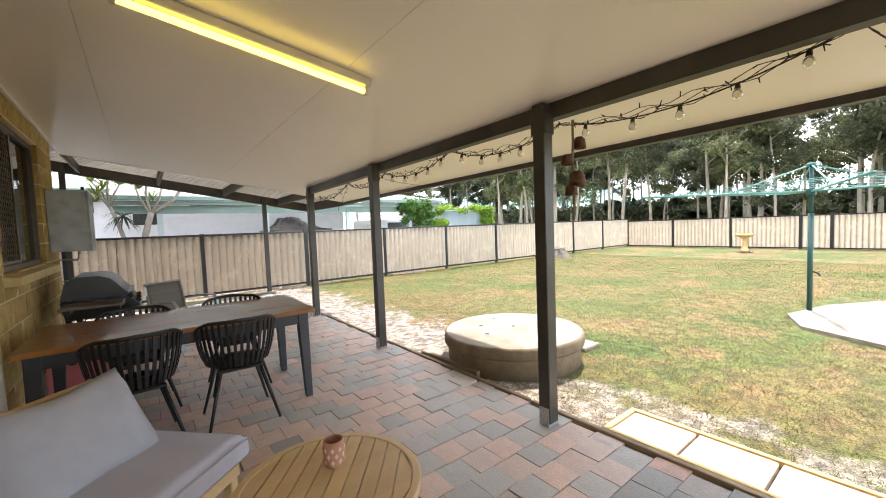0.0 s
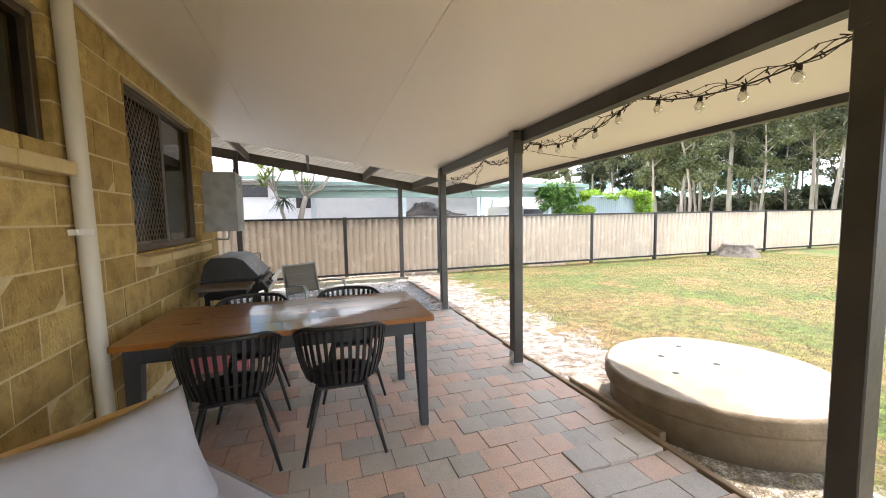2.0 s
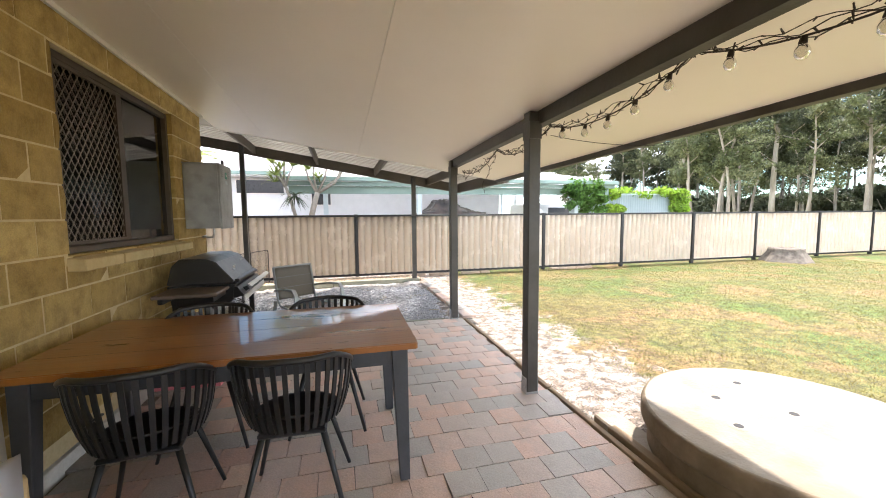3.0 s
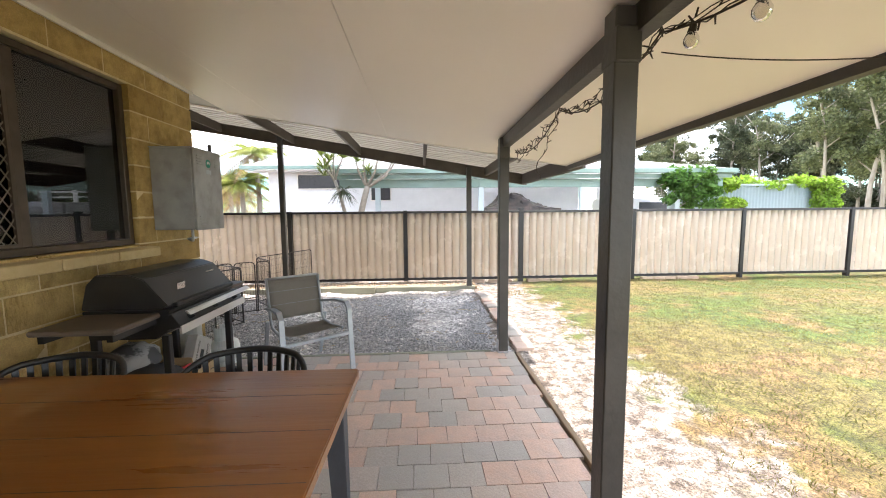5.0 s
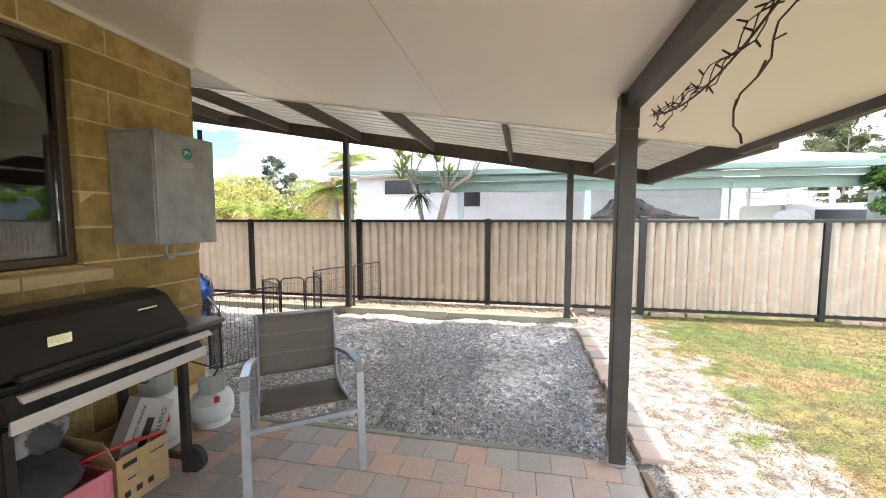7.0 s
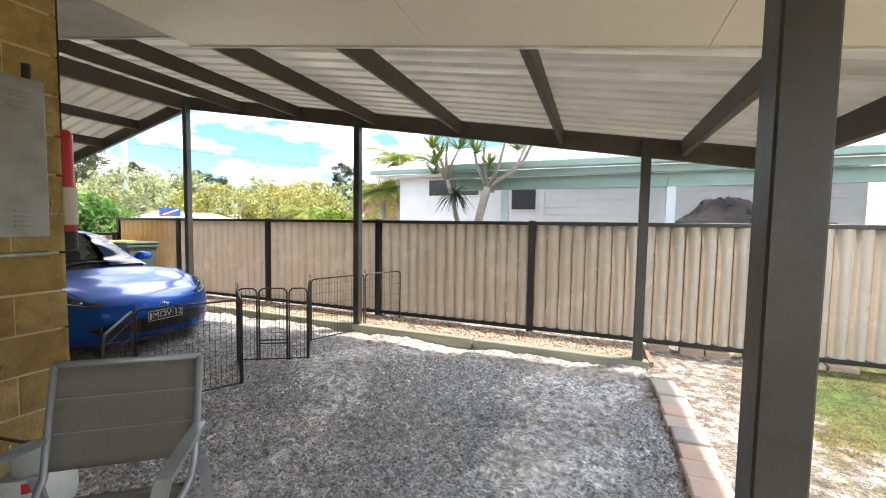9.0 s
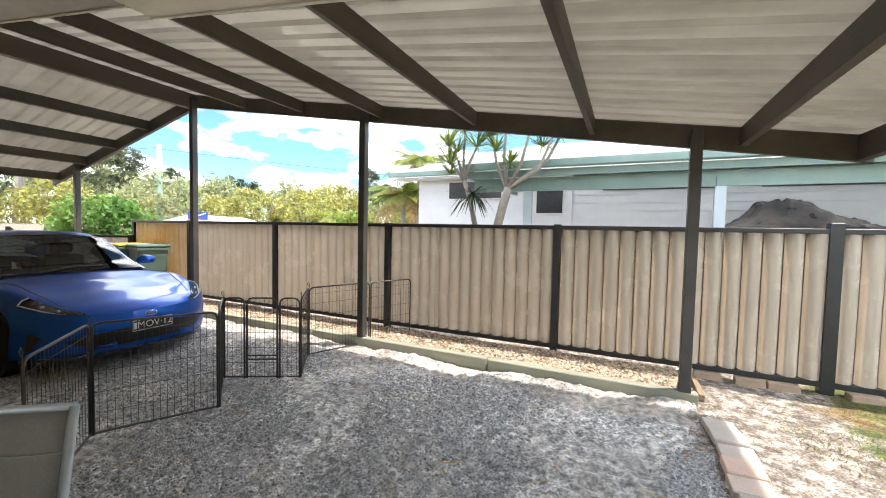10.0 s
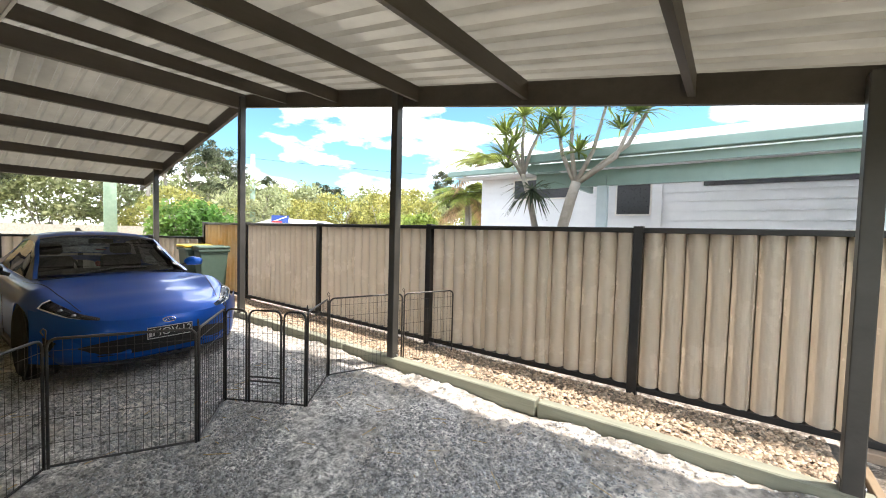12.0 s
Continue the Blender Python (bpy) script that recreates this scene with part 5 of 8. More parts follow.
for j in range(3):
    for i in range(9):
        a = math.tau * (i + 0.5 * (j % 2)) / 9
        z = 0.028 + j * 0.022
        r = 0.0405 + 0.001 * (j == 1)
        bm = bmesh.new()
        c = Vector((r * math.cos(a), r * math.sin(a), z))
        t, u, o = Vector((-math.sin(a), math.cos(a), 0)), Vector((0, 0, 1)), Vector((math.cos(a), math.sin(a), 0))
        vs = [bm.verts.new(c + t * p * 0.008 + u * q * 0.011 + o * w) for p, q, w in ((0, -1, 0), (1, 0, 0), (0, 1, 0), (-1, 0, 0), (0, 0, 0.0025))]
        for k in range(4):
            bm.faces.new((vs[k], vs[(k + 1) % 4], vs[4]))
        part("relief_leaf", bm, M["clayrelief"], cup)

# fluorescent batten
lamp = thing("batten_light", "bare fluorescent tube on a cream ceiling batten, lit", "light", m=pose(0.63, 2.57, ceil_z(0.63) - 0.001 + rise(2.57), 0, math.degrees(math.atan(SLOPE)), 0))
part("body", box(bmesh.new(), -0.63, -0.028, -0.05, 0.63, 0.028, 0.0, 0.006), M["batten"], lamp)
part("tube", cyl(bmesh.new(), (-0.595, 0, -0.082), (0.595, 0, -0.082), 0.0165, seg=14), M["tubelit"], lamp, "glowing warm tube", smooth=True)
for x in (-0.605, 0.605):
    part("holder", box(bmesh.new(), x - 0.012, -0.02, -0.105, x + 0.012, 0.02, -0.045, 0.004), M["batten"], lamp)

# festoon and fairy lights along the beam
def strand(a, b, sag, n=14):
    a, b = Vector(a), Vector(b)
    return [a.lerp(b, i / n) - Vector((0, 0, sag * 4 * (i / n) * (1 - i / n))) for i in range(n + 1)]


rng2 = random.Random(4)
fairy = thing("string_lights", "dark string lights with clear bulbs hung along the patio beam", "string lights")
hooks = [(x, y, z + rise(y)) for x, y, z in ((2.33, -1.6, 2.06), (2.33, 0.55, 2.06), (2.325, 1.94, 2.0), (2.33, 3.12, 2.05), (2.325, 4.32, 2.02), (2.33, 5.35, 2.03), (2.325, 6.5, 1.97))]
part("cable", tube(bmesh.new(), [p for a, b in zip(hooks, hooks[1:]) for p in strand(a, b, 0.11)[:-1]], 0.004, 5), M["wire"], fairy)
bm = bmesh.new()
for off in (0.0, 0.02, -0.02):
    pts = []
    for a, b in zip(hooks, hooks[1:]):
        for i, p in enumerate(strand(a, b, 0.09 + off, 26)[:-1]):
            pts.append(p + Vector((0.012 * math.sin(i * 1.1 + off * 90), 0, 0.012 * math.cos(i * 1.3 + off * 70))))
    tube(bm, pts, 0.0022, 4)
    for p, q in zip(pts[::2], pts[1::2]):
        d = Vector((rng2.uniform(-1, 1), rng2.uniform(-0.6, 0.6), rng2.uniform(-1, 1))).normalized()
        tube(bm, [p, p + d * 0.028], [0.0038, 0.0026], 4)
part("fairy_strand", bm, M["wire"], fairy, "tangled strands of tiny lights")
for a, b in zip(hooks[:4], hooks[1:5]):
    line = strand(a, b, 0.11, 28)
    for i in (3, 8, 13, 18, 24):
        p = line[i]
        s = part("socket", cyl(bmesh.new(), p, p - Vector((0.006, 0, 0.026)), 0.010, 0.013, 8), M["wire"], fairy)
        bm = lathe(bmesh.new(), [(0.010, 0.0), (0.016, -0.009), (0.0225, -0.022), (0.0225, -0.036), (0.014, -0.049), (0.003, -0.053)], 14, p - Vector((0.006, 0, 0.024)))
        g = part("bulb", bm, M["bulb"], s, "clear glass bulb", smooth=True)
        g.visible_shadow = False
for pts in ([Vector((2.325 - 0.012 * i + 0.014 * math.sin(i * 1.5), 5.36 + 0.012 * i, 2.0 - 0.036 * i)) for i in range(10)] + [Vector((2.26, 5.50, 1.66))], [Vector((2.33 + 0.01 * math.sin(i * 2), 6.44 - 0.03 * i, 1.96 - 0.10 * math.sin(math.pi * i / 9))) for i in range(10)]):
    bm = bmesh.new()
    tube(bm, pts, 0.0025, 4)
    for q in pts[2::2]:
        tube(bm, [q, q + Vector((rng2.uniform(-1, 1), rng2.uniform(-1, 1), rng2.uniform(-1, 1))).normalized() * 0.035], 0.003, 4)
    part("loose_end", bm, M["wire"], fairy, "loose end of light string hanging down")
for tgt in ((3.15, 0.2, 2.02), (3.1, -0.7, 2.04), (2.8, -1.8, 2.05)):
    bm = bmesh.new()
    pts = strand((2.33, 0.55, 2.06 + rise(0.55)), tgt, 0.05, 14)
    tube(bm, pts, 0.003, 4)
    for p in pts[1::2]:
        tube(bm, [p, p + Vector((rng2.uniform(-1, 1), rng2.uniform(-1, 1), -0.6)).normalized() * 0.03], 0.0035, 4)
    part("fairy_strand", bm, M["wire"], fairy)
tagged(part("cable", tube(bmesh.new(), strand((2.33, 4.32, 1.985), (3.14, 4.05, 1.90), 0.03, 20), 0.0025, 4), M["wire"]), "thin cable across the ceiling edge", "cable")

# hanging bells by the first post
bells = thing("bell_chain", "rusted cow bells knotted on a rope from the beam", "bells", pose(2.215, 1.765, 2.04))
part("rope", tube(bmesh.new(), [(0, 0, 0.0), (0.006, 0.003, -0.12), (-0.006, 0, -0.25), (0.004, -0.004, -0.4), (0, 0, -0.52)], 0.008, 7), M["rope"], bells, smooth=True)
part("tassel", tube(bmesh.new(), [(0, 0, -0.48), (0.004, 0, -0.56), (0, 0.003, -0.64)], [0.01, 0.006, 0.002], 6), M["rope"], bells)
for x, y, z, s in ((0.042, -0.02, -0.14, 1.0), (-0.036, 0.02, -0.25, 0.9), (0.0, -0.026, -0.355, 1.3), (0.01, 0.024, -0.43, 1.0)):
    b = part("bell", lathe(bmesh.new(), [(0.004 * s, 0.0), (0.022 * s, -0.004 * s), (0.033 * s, -0.018 * s), (0.038 * s, -0.045 * s), (0.041 * s, -0.075 * s), (0.037 * s, -0.075 * s), (0.03 * s, -0.03 * s), (0.012 * s, -0.014 * s)], 14, (x, y, z + 0.04)), M["copperbell"], bells, smooth=True)

# padded bag hung by the end wall
bag = thing("boxing_bag", "red, white and black padded bag hanging by the end wall", "bag", pose(-0.87, 6.93, 1.2) @ Matrix.Diagonal((0.55, 0.55, 1.0, 1.0)))
part("band", lathe(bmesh.new(), [(0.085, 0.0), (0.10, 0.01), (0.10, 0.10), (0.098, 0.10)], 20), M["plastic"], bag, "black base band")
part("band", lathe(bmesh.new(), [(0.098, 0.10), (0.099, 0.10), (0.099, 0.135), (0.098, 0.135)], 20), M["red"], bag, "red stripe")
part("band", lathe(bmesh.new(), [(0.098, 0.135), (0.108, 0.14), (0.108, 0.345), (0.09, 0.345)], 20), M["batten"], bag, "off-white middle band")
part("band", lathe(bmesh.new(), [(0.085, 0.345), (0.09, 0.345), (0.09, 0.64), (0.07, 0.66)], 20), M["red"], bag, "red upper band")
part("strap", tube(bmesh.new(), [(0, 0, 0.66), (0, 0, 1.42)], 0.012, 6), M["plastic"], bag)

# ---- yard things ----
M.update(
    hoist=surf("green_enamel", (0.008, 0.05, 0.042), (0.014, 0.07, 0.058), 8, 0.4, bump=0.05),
    hoistarm=surf("pale_green_enamel", (0.09, 0.25, 0.21), (0.12, 0.30, 0.26), 8, 0.4),
    bath=surf("ochre_concrete", (0.50, 0.34, 0.13), (0.60, 0.43, 0.19), 8, 0.85, bump=0.3),
    deadwood=surf("grey_stump", (0.08, 0.065, 0.05), (0.22, 0.19, 0.155), 7, 0.95, bump=1.0, bscale=14),
    penwire=surf("hammered_grey_steel", (0.055, 0.05, 0.047), (0.085, 0.078, 0.072), 30, 0.4, 0.5),
    bingreen=surf("bin_green", (0.075, 0.125, 0.095), (0.095, 0.15, 0.115), 8, 0.5, c3=(0.09, 0.13, 0.10), s3=4),
    binyellow=surf("bin_yellow", (0.62, 0.42, 0.03), (0.70, 0.49, 0.05), 6, 0.5),
    brick=surf("loose_brick", (0.36, 0.26, 0.18), (0.46, 0.34, 0.25), 10, 0.9, bump=0.5, rand=0.15),
    dirtclod=surf("dry_soil", (0.20, 0.14, 0.09), (0.34, 0.26, 0.18), 14, 1.0, bump=0.8),
)

# round concrete tank lid
tank = thing("septic_tank", "round concrete tank with stained sides and pale lid on the sand", "tank", pose(3.16, 3.17, -0.04))
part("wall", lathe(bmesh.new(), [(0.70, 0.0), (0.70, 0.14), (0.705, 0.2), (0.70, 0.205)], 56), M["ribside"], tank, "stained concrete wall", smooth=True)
part("lid", lathe(bmesh.new(), [(0.716, 0.319), (0.70, 0.321), (0.3, 0.325), (0.01, 0.326)], 56), M["concrete"], tank, "pale worn concrete lid", smooth=False)
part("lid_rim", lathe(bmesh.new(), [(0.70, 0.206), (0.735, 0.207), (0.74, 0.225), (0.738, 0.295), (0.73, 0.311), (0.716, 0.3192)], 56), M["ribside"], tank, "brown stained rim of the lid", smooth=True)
for x, y in ((-0.36, 0.02), (-0.18, 0.30), (0.05, 0.03), (0.14, 0.42)):
    bm = lathe(bmesh.new(), [(0.001, 0.3262), (0.02, 0.3262), (0.036, 0.3275), (0.05, 0.3265), (0.055, 0.3255)], 18, (x, y, 0))
    h = part("lifting_hole", bm, M["concrete"], tank)
    part("hole_core", lathe(bmesh.new(), [(0.001, 0.3285), (0.022, 0.3285), (0.024, 0.327)], 14, (x, y, 0)), M["ink"], h)
tagged(part("splash_slab", box(bmesh.new(), 3.83, 2.72, -0.05, 4.13, 2.98, 0.005, 0.01), M["concrete"]), "small pale concrete slab beside the tank", "slab")
tagged(part("splash_slab", box(bmesh.new(), 2.48, 3.45, -0.05, 2.66, 3.95, 0.012, 0.01), M["concrete"]), "small pale concrete slab beside the tank", "slab")

# cream stepping pavers framed in pine
path = thing("step_path", "cream stepping pavers framed in yellow pine boards", "path", kind="structure")
for k in range(9):
    y1 = 1.675 - k * 0.412
    part("paver", box(bmesh.new(), 2.462, y1 - 0.395, -0.05, 2.80, y1, 0.006, 0.006), M["cream"], path)
part("board", boxes((2.81, -2.2, -0.05, 2.845, 1.72, 0.014), bev=0.003), M["pine"], path)
part("board", boxes((2.426, 1.68, -0.05, 2.809, 1.72, 0.014), bev=0.003), M["pine"], path)
part("board", boxes((2.427, -2.2, -0.05, 2.458, 1.679, 0.012), bev=0.003), M["pine"], path)

# concrete pad and clothes hoist
pad = bmesh.new()
ang = [(6.42, 1.37), (7.1, 1.62), (8.1, 1.36), (8.9, 0.9), (9.3, 0.1), (8.6, -0.8), (7.2, -0.9), (6.3, -0.2), (6.0, 0.6)]
lo = [pad.verts.new((x + 0.04 * noise.noise((x, y, 1)), y, -0.06)) for x, y in ang]
hi = [pad.verts.new((v.co.x, v.co.y, 0.008)) for v in lo]
pad.faces.new(hi[::-1])
for i in range(len(ang)):
    j = (i + 1) % len(ang)
    pad.faces.new((lo[j], lo[i], hi[i], hi[j]))
bmesh.ops.recalc_face_normals(pad, faces=pad.faces)
tagged(part("concrete_pad", pad, M["concrete"]), "irregular pale concrete pad set in the lawn", "slab", kind="structure")

hoist = thing("clothes_hoist", "green rotary clothes hoist standing in the lawn", "clothes line", pose(7.55, 1.46, -0.05))
part("pole", tube(bmesh.new(), [(0, 0, 0), (0, 0, 1.45)], 0.032, 12), M["hoist"], hoist, smooth=True)
part("inner_pole", tube(bmesh.new(), [(0, 0, 1.4), (0, 0, 2.14)], 0.025, 12), M["hoist"], hoist, smooth=True)
part("winder_box", box(bmesh.new(), -0.05, -0.05, 1.70, 0.05, 0.05, 1.80, 0.01), M["hoist"], hoist)
crank = part("crank", tube(bmesh.new(), [(0, -0.03, 0.62), (-0.02, -0.09, 0.60), (-0.03, -0.11, 0.56)], 0.012, 6), M["plastic"], hoist)
part("cap", lathe(bmesh.new(), [(0.05, 2.13), (0.06, 2.14), (0.05, 2.16), (0.01, 2.165)], 16), M["hoistarm"], hoist)
HR = 2.15
tips = []
for k in range(4):
    a = radians(20 + 90 * k)
    d = Vector((math.cos(a), math.sin(a), 0))
    tip = Vector((d.x * HR, d.y * HR, 1.82))
    tips.append(tip)
    part("arm", tube(bmesh.new(), [(d.x * 0.04, d.y * 0.04, 1.76), tip], 0.016, 8), M["hoistarm"], hoist, smooth=True)
    part("stay", tube(bmesh.new(), [(d.x * 0.03, d.y * 0.03, 2.12), (d.x * 0.95, d.y * 0.95, 1.79)], 0.011, 6), M["hoistarm"], hoist)
for s in (0.35, 0.5, 0.65, 0.8, 0.9, 1.0):
    q = [Vector((t.x * s, t.y * s, 1.76 + 0.06 * s)) for t in tips]
    part("line", tube(bmesh.new(), q, 0.004, 4, closed=True), M["hoistarm"], hoist)

bb = thing("bird_bath", "ochre concrete bird bath on the lawn by the fence", "bird bath", pose(18.4, 4.93, -0.05))
part("base", box(bmesh.new(), -0.22, -0.22, 0, 0.22, 0.22, 0.06, 0.01), M["deadwood"], bb, "dark stone base")
part("pedestal", lathe(bmesh.new(), [(0.17, 0.06), (0.17, 0.11), (0.12, 0.15), (0.085, 0.25), (0.08, 0.45), (0.10, 0.55), (0.15, 0.6)], 24), M["bath"], bb, smooth=True)
part("bowl", lathe(bmesh.new(), [(0.14, 0.6), (0.27, 0.66), (0.30, 0.70), (0.30, 0.73), (0.27, 0.73), (0.2, 0.69), (0.02, 0.68)], 28), M["bath"], bb, smooth=True)

st = thing("tree_stump", "weathered grey tree stump cut low beside the fence", "stump", pose(13.6, 10.15, -0.05))
bm = bmesh.new()


def stump_f(u, v):
    a = u * math.tau
    r = (0.62 - 0.22 * min(1, v * 1.6)) * (1 + 0.22 * noise.noise((math.cos(a) * 1.5, math.sin(a) * 1.5, 2)) + 0.06 * math.sin(a * 9))
    if v > 0.75:
        r *= (1 - v) * 4 * 0.9 + 0.02
    z = min(v / 0.75, 1) * 0.40 + (0.03 * noise.noise((r * math.cos(a) * 6, r * math.sin(a) * 6, 0)) if v > 0.7 else 0) - (0.07 if v > 0.9 else 0)
    return (r * math.cos(a), r * math.sin(a), z)


grid_mesh(bm, 48, 12, stump_f, True)
part("trunk_base", bm, M["deadwood"], st, smooth=True)

# folding wire pen: panels between hinge points
PEN = [(-0.70, 7.0), (-1.28, 7.49), (-0.935, 8.14), (-1.452, 8.53), (-0.845, 8.875), (-1.255, 9.38), (-0.965, 10.11), (-0.73, 10.70)]
pen = thing("pet_pen", "folding grey wire pet pen standing open on the gravel", "pen")


def pen_panel(a, b, gate=False):
    a, b = Vector((*a, 0)), Vector((*b, 0))
    d = (b - a)
    L = d.length
    d.normalize()
    z0, z1, r = -0.045, 0.70, 0.05

    def P(s, z):
        return a + d * s + Vector((0, 0, z))
    arc = [P(0.012, z0), P(0.012, z1 - r)] + [P(0.012 + r - r * math.cos(t), z1 - r + r * math.sin(t)) for t in (0.4, 0.8, 1.2)] + [P(0.012 + r, z1), P(L - 0.012 - r, z1)] + [P(L - 0.012 - r + r * math.sin(t), z1 - r + r * math.cos(t)) for t in (0.4, 0.8, 1.2)] + [P(L - 0.012, z1 - r), P(L - 0.012, z0)]
    if gate:
        arc = [P(0.0, z0), P(0.0, z1)]
    p = part("panel_frame", tube(bmesh.new(), arc, 0.0085, 6), M["penwire"], pen, smooth=True)
    part("bottom_bar", tube(bmesh.new(), [P(0.012, z0 + 0.012), P(L - 0.012, z0 + 0.012)], 0.0075, 6), M["penwire"], p)
    bm = bmesh.new()
    n = max(3, round(L / 0.042))
    for i in range(1, n):
        s = L * i / n
        tube(bm, [P(s, z0 + 0.012), P(s, z1 - 0.004)], 0.0016, 4)
    for z in (0.1, 0.24, 0.38, 0.52, 0.63):
        tube(bm, [P(0.015, z), P(L - 0.015, z)], 0.0018, 4)
    part("wire_mesh", bm, M["penwire"], p)
    if gate:
        # an arched gate between two narrow arched side bays
        for a0, a1 in ((0.0, 0.29), (0.29, 0.71), (0.71, 1.0)):
            s0, s1 = L * a0 + 0.012, L * a1 - 0.012
            bay = [P(s0, z0), P(s0, z1 - r)] + [P(s0 + r - r * math.cos(t), z1 - r + r * math.sin(t)) for t in (0.5, 1.0)] + [P(s0 + r, z1), P(s1 - r, z1)] + [P(s1 - r + r * math.sin(t), z1 - r + r * math.cos(t)) for t in (0.5, 1.0)] + [P(s1, z1 - r), P(s1, z0)]
            part("gate_bar", tube(bmesh.new(), bay, 0.0085, 6), M["penwire"], p, smooth=True)
        for z in (0.13, 0.165):
            part("gate_bar", tube(bmesh.new(), [P(L * 0.30, z), P(L * 0.70, z)], 0.008, 6), M["penwire"], p)
    hook = [P(0.0, z1 + 0.02), P(-0.012, z1 + 0.045), P(0.0, z1 + 0.06), P(0.012, z1 + 0.045), P(0.004, z1 - 0.1)]
    part("hinge_pin", tube(bmesh.new(), hook, 0.0035, 5), M["penwire"], p)


for k, (a, b) in enumerate(zip(PEN, PEN[1:])):
    pen_panel(a, b, k == 3)

# wheelie bins by the gate
def bin_thing(m, lid):
    b = thing("wheelie_bin", "dark green wheelie bin with lid closed by the fence", "bin", m, group="wheelie bins")
    bm = box(bmesh.new(), -0.24, -0.26, 0.05, 0.24, 0.26, 0.92, 0.03, seg=2)
    for v in bm.verts:
        k = 0.80 + 0.20 * (v.co.z - 0.05) / 0.87
        v.co.x *= k
        v.co.y *= k
    part("body", bm, M["bingreen"], b)
    part("lid", box(bmesh.new(), -0.27, -0.29, 0.925, 0.27, 0.30, 0.975, 0.018, seg=2), lid, b)
    part("rim", box(bmesh.new(), -0.262, -0.28, 0.87, 0.262, 0.28, 0.915, 0.008), M["bingreen"], b)
    part("handle", tube(bmesh.new(), [(-0.22, 0.26, 0.93), (-0.22, 0.34, 0.96), (0.22, 0.34, 0.96), (0.22, 0.26, 0.93)], 0.014, 6), M["bingreen"], b)
    for x in (-0.23, 0.23):
        part("wheel", cyl(bmesh.new(), (x - 0.02, 0.22, 0.09), (x + 0.02, 0.22, 0.09), 0.09, seg=16), M["rubber"], b)


bin_thing(pose(-6.25, 10.40, 0.01, 0, 0, 80), M["bingreen"])
bin_thing(pose(-6.85, 10.36, 0.01, 0, 0, 85), M["binyellow"])

# loose bricks at the fence foot, edge pavers by the gravel
rb = random.Random(9)
for k, x in enumerate((2.62, 2.95, 3.2, 3.75, 4.0, 4.25, 6.2, 6.45, 6.7, 6.95, 7.2)):
    ob = tagged(part("fence_brick", box(bmesh.new(), -0.115, -0.055, 0.0, 0.115, 0.055, 0.075, 0.006), M["brick"]), "sandy brick laid along the foot of the fence", "brick", group="bricks under the fence")
    ob.matrix_world = pose(x, 10.72 - 0.01 * (k % 2), -0.05, 0, 0, rb.uniform(-6, 6))
for k in range(15):
    y = 6.88 + k * 0.192
    ob = tagged(part("edge_paver", box(bmesh.new(), -0.10, -0.092, -0.05, 0.10, 0.092, 0.0, 0.006), M["paver"]), "terracotta paver edging the gravel bay", "paver", group="edge pavers")
    ob.matrix_world = pose(2.53 + 0.012 * math.sin(k * 1.7), y, 0.0 + rb.uniform(-0.008, 0.008), rb.uniform(-2, 2), rb.uniform(-2, 2), rb.uniform(-4, 4))

# straw and twigs on the gravel
tw = bmesh.new()
for _ in range(90):
    x, y, a, L = rb.uniform(-2.5, 2.2), rb.uniform(7.0, 9.6), rb.uniform(0, math.tau), rb.uniform(0.03, 0.16)
    z = gravel_z(x, y) + 0.014
    tube(tw, [(x, y, z), (x + L * math.cos(a), y + L * math.sin(a), z + 0.006)], 0.0022, 4)
tagged(part("twigs", tw, M["pine"]), "dry straw and twigs scattered over the gravel", "twigs", kind="stuff")

# ---- parked car ----
M.update(
    carblue=surf("metallic_blue_paint", (0.001, 0.072, 0.38), (0.001, 0.088, 0.46), 900, 0.34, 0.5, coat=0.5, rvar=0.05),
    carglass=glass_mat("car_glass", (0.10, 0.12, 0.12), 0.0, 0.1),
    carblack=surf("car_black_trim", (0.008, 0.008, 0.009), (0.013, 0.013, 0.014), 20, 0.35),
    carmesh=surf("grille_black", (0.006, 0.006, 0.006), (0.012, 0.012, 0.012), 60, 0.6),
    tyre=surf("tyre_rubber", (0.012, 0.012, 0.012), (0.02, 0.02, 0.02), 20, 0.85, bump=0.3),
    rim=surf("dark_alloy", (0.05, 0.05, 0.052), (0.07, 0.07, 0.072), 8, 0.3, 0.8),
    lampclear=glass_mat("lamp_lens", (0.85, 0.88, 0.9), 0.0, 0.1),
    lampshell=surf("lamp_shell", (0.30, 0.31, 0.32), (0.42, 0.43, 0.44), 5, 0.2, 0.7),
    lampdark=surf("lamp_interior", (0.03, 0.03, 0.033), (0.10, 0.10, 0.11), 12, 0.25, 0.3),
    cabin=surf("cabin_black", (0.012, 0.012, 0.012), (0.02, 0.02, 0.02), 9, 0.8),
    plate=surf("black_plate", (0.012, 0.012, 0.012), (0.016, 0.016, 0.016), 9, 0.4),
    plateink=surf("plate_silver", (0.62, 0.62, 0.60), (0.66, 0.66, 0.64), 9, 0.5),
)
M["carblue"].node_tree.nodes["Principled BSDF"].inputs["Specular IOR Level"].default_value = 0.3
# local axes: +x to the nose, z up from the ground, length 4.26
CAR = pose(-4.66, 8.42, -0.055, 0, 0, 2.0)
car = thing("sports_coupe", "glossy blue two-door sports coupe parked under the carport", "car", CAR)
XN, XT = 2.13, -2.13
WX = (1.28, -1.295)


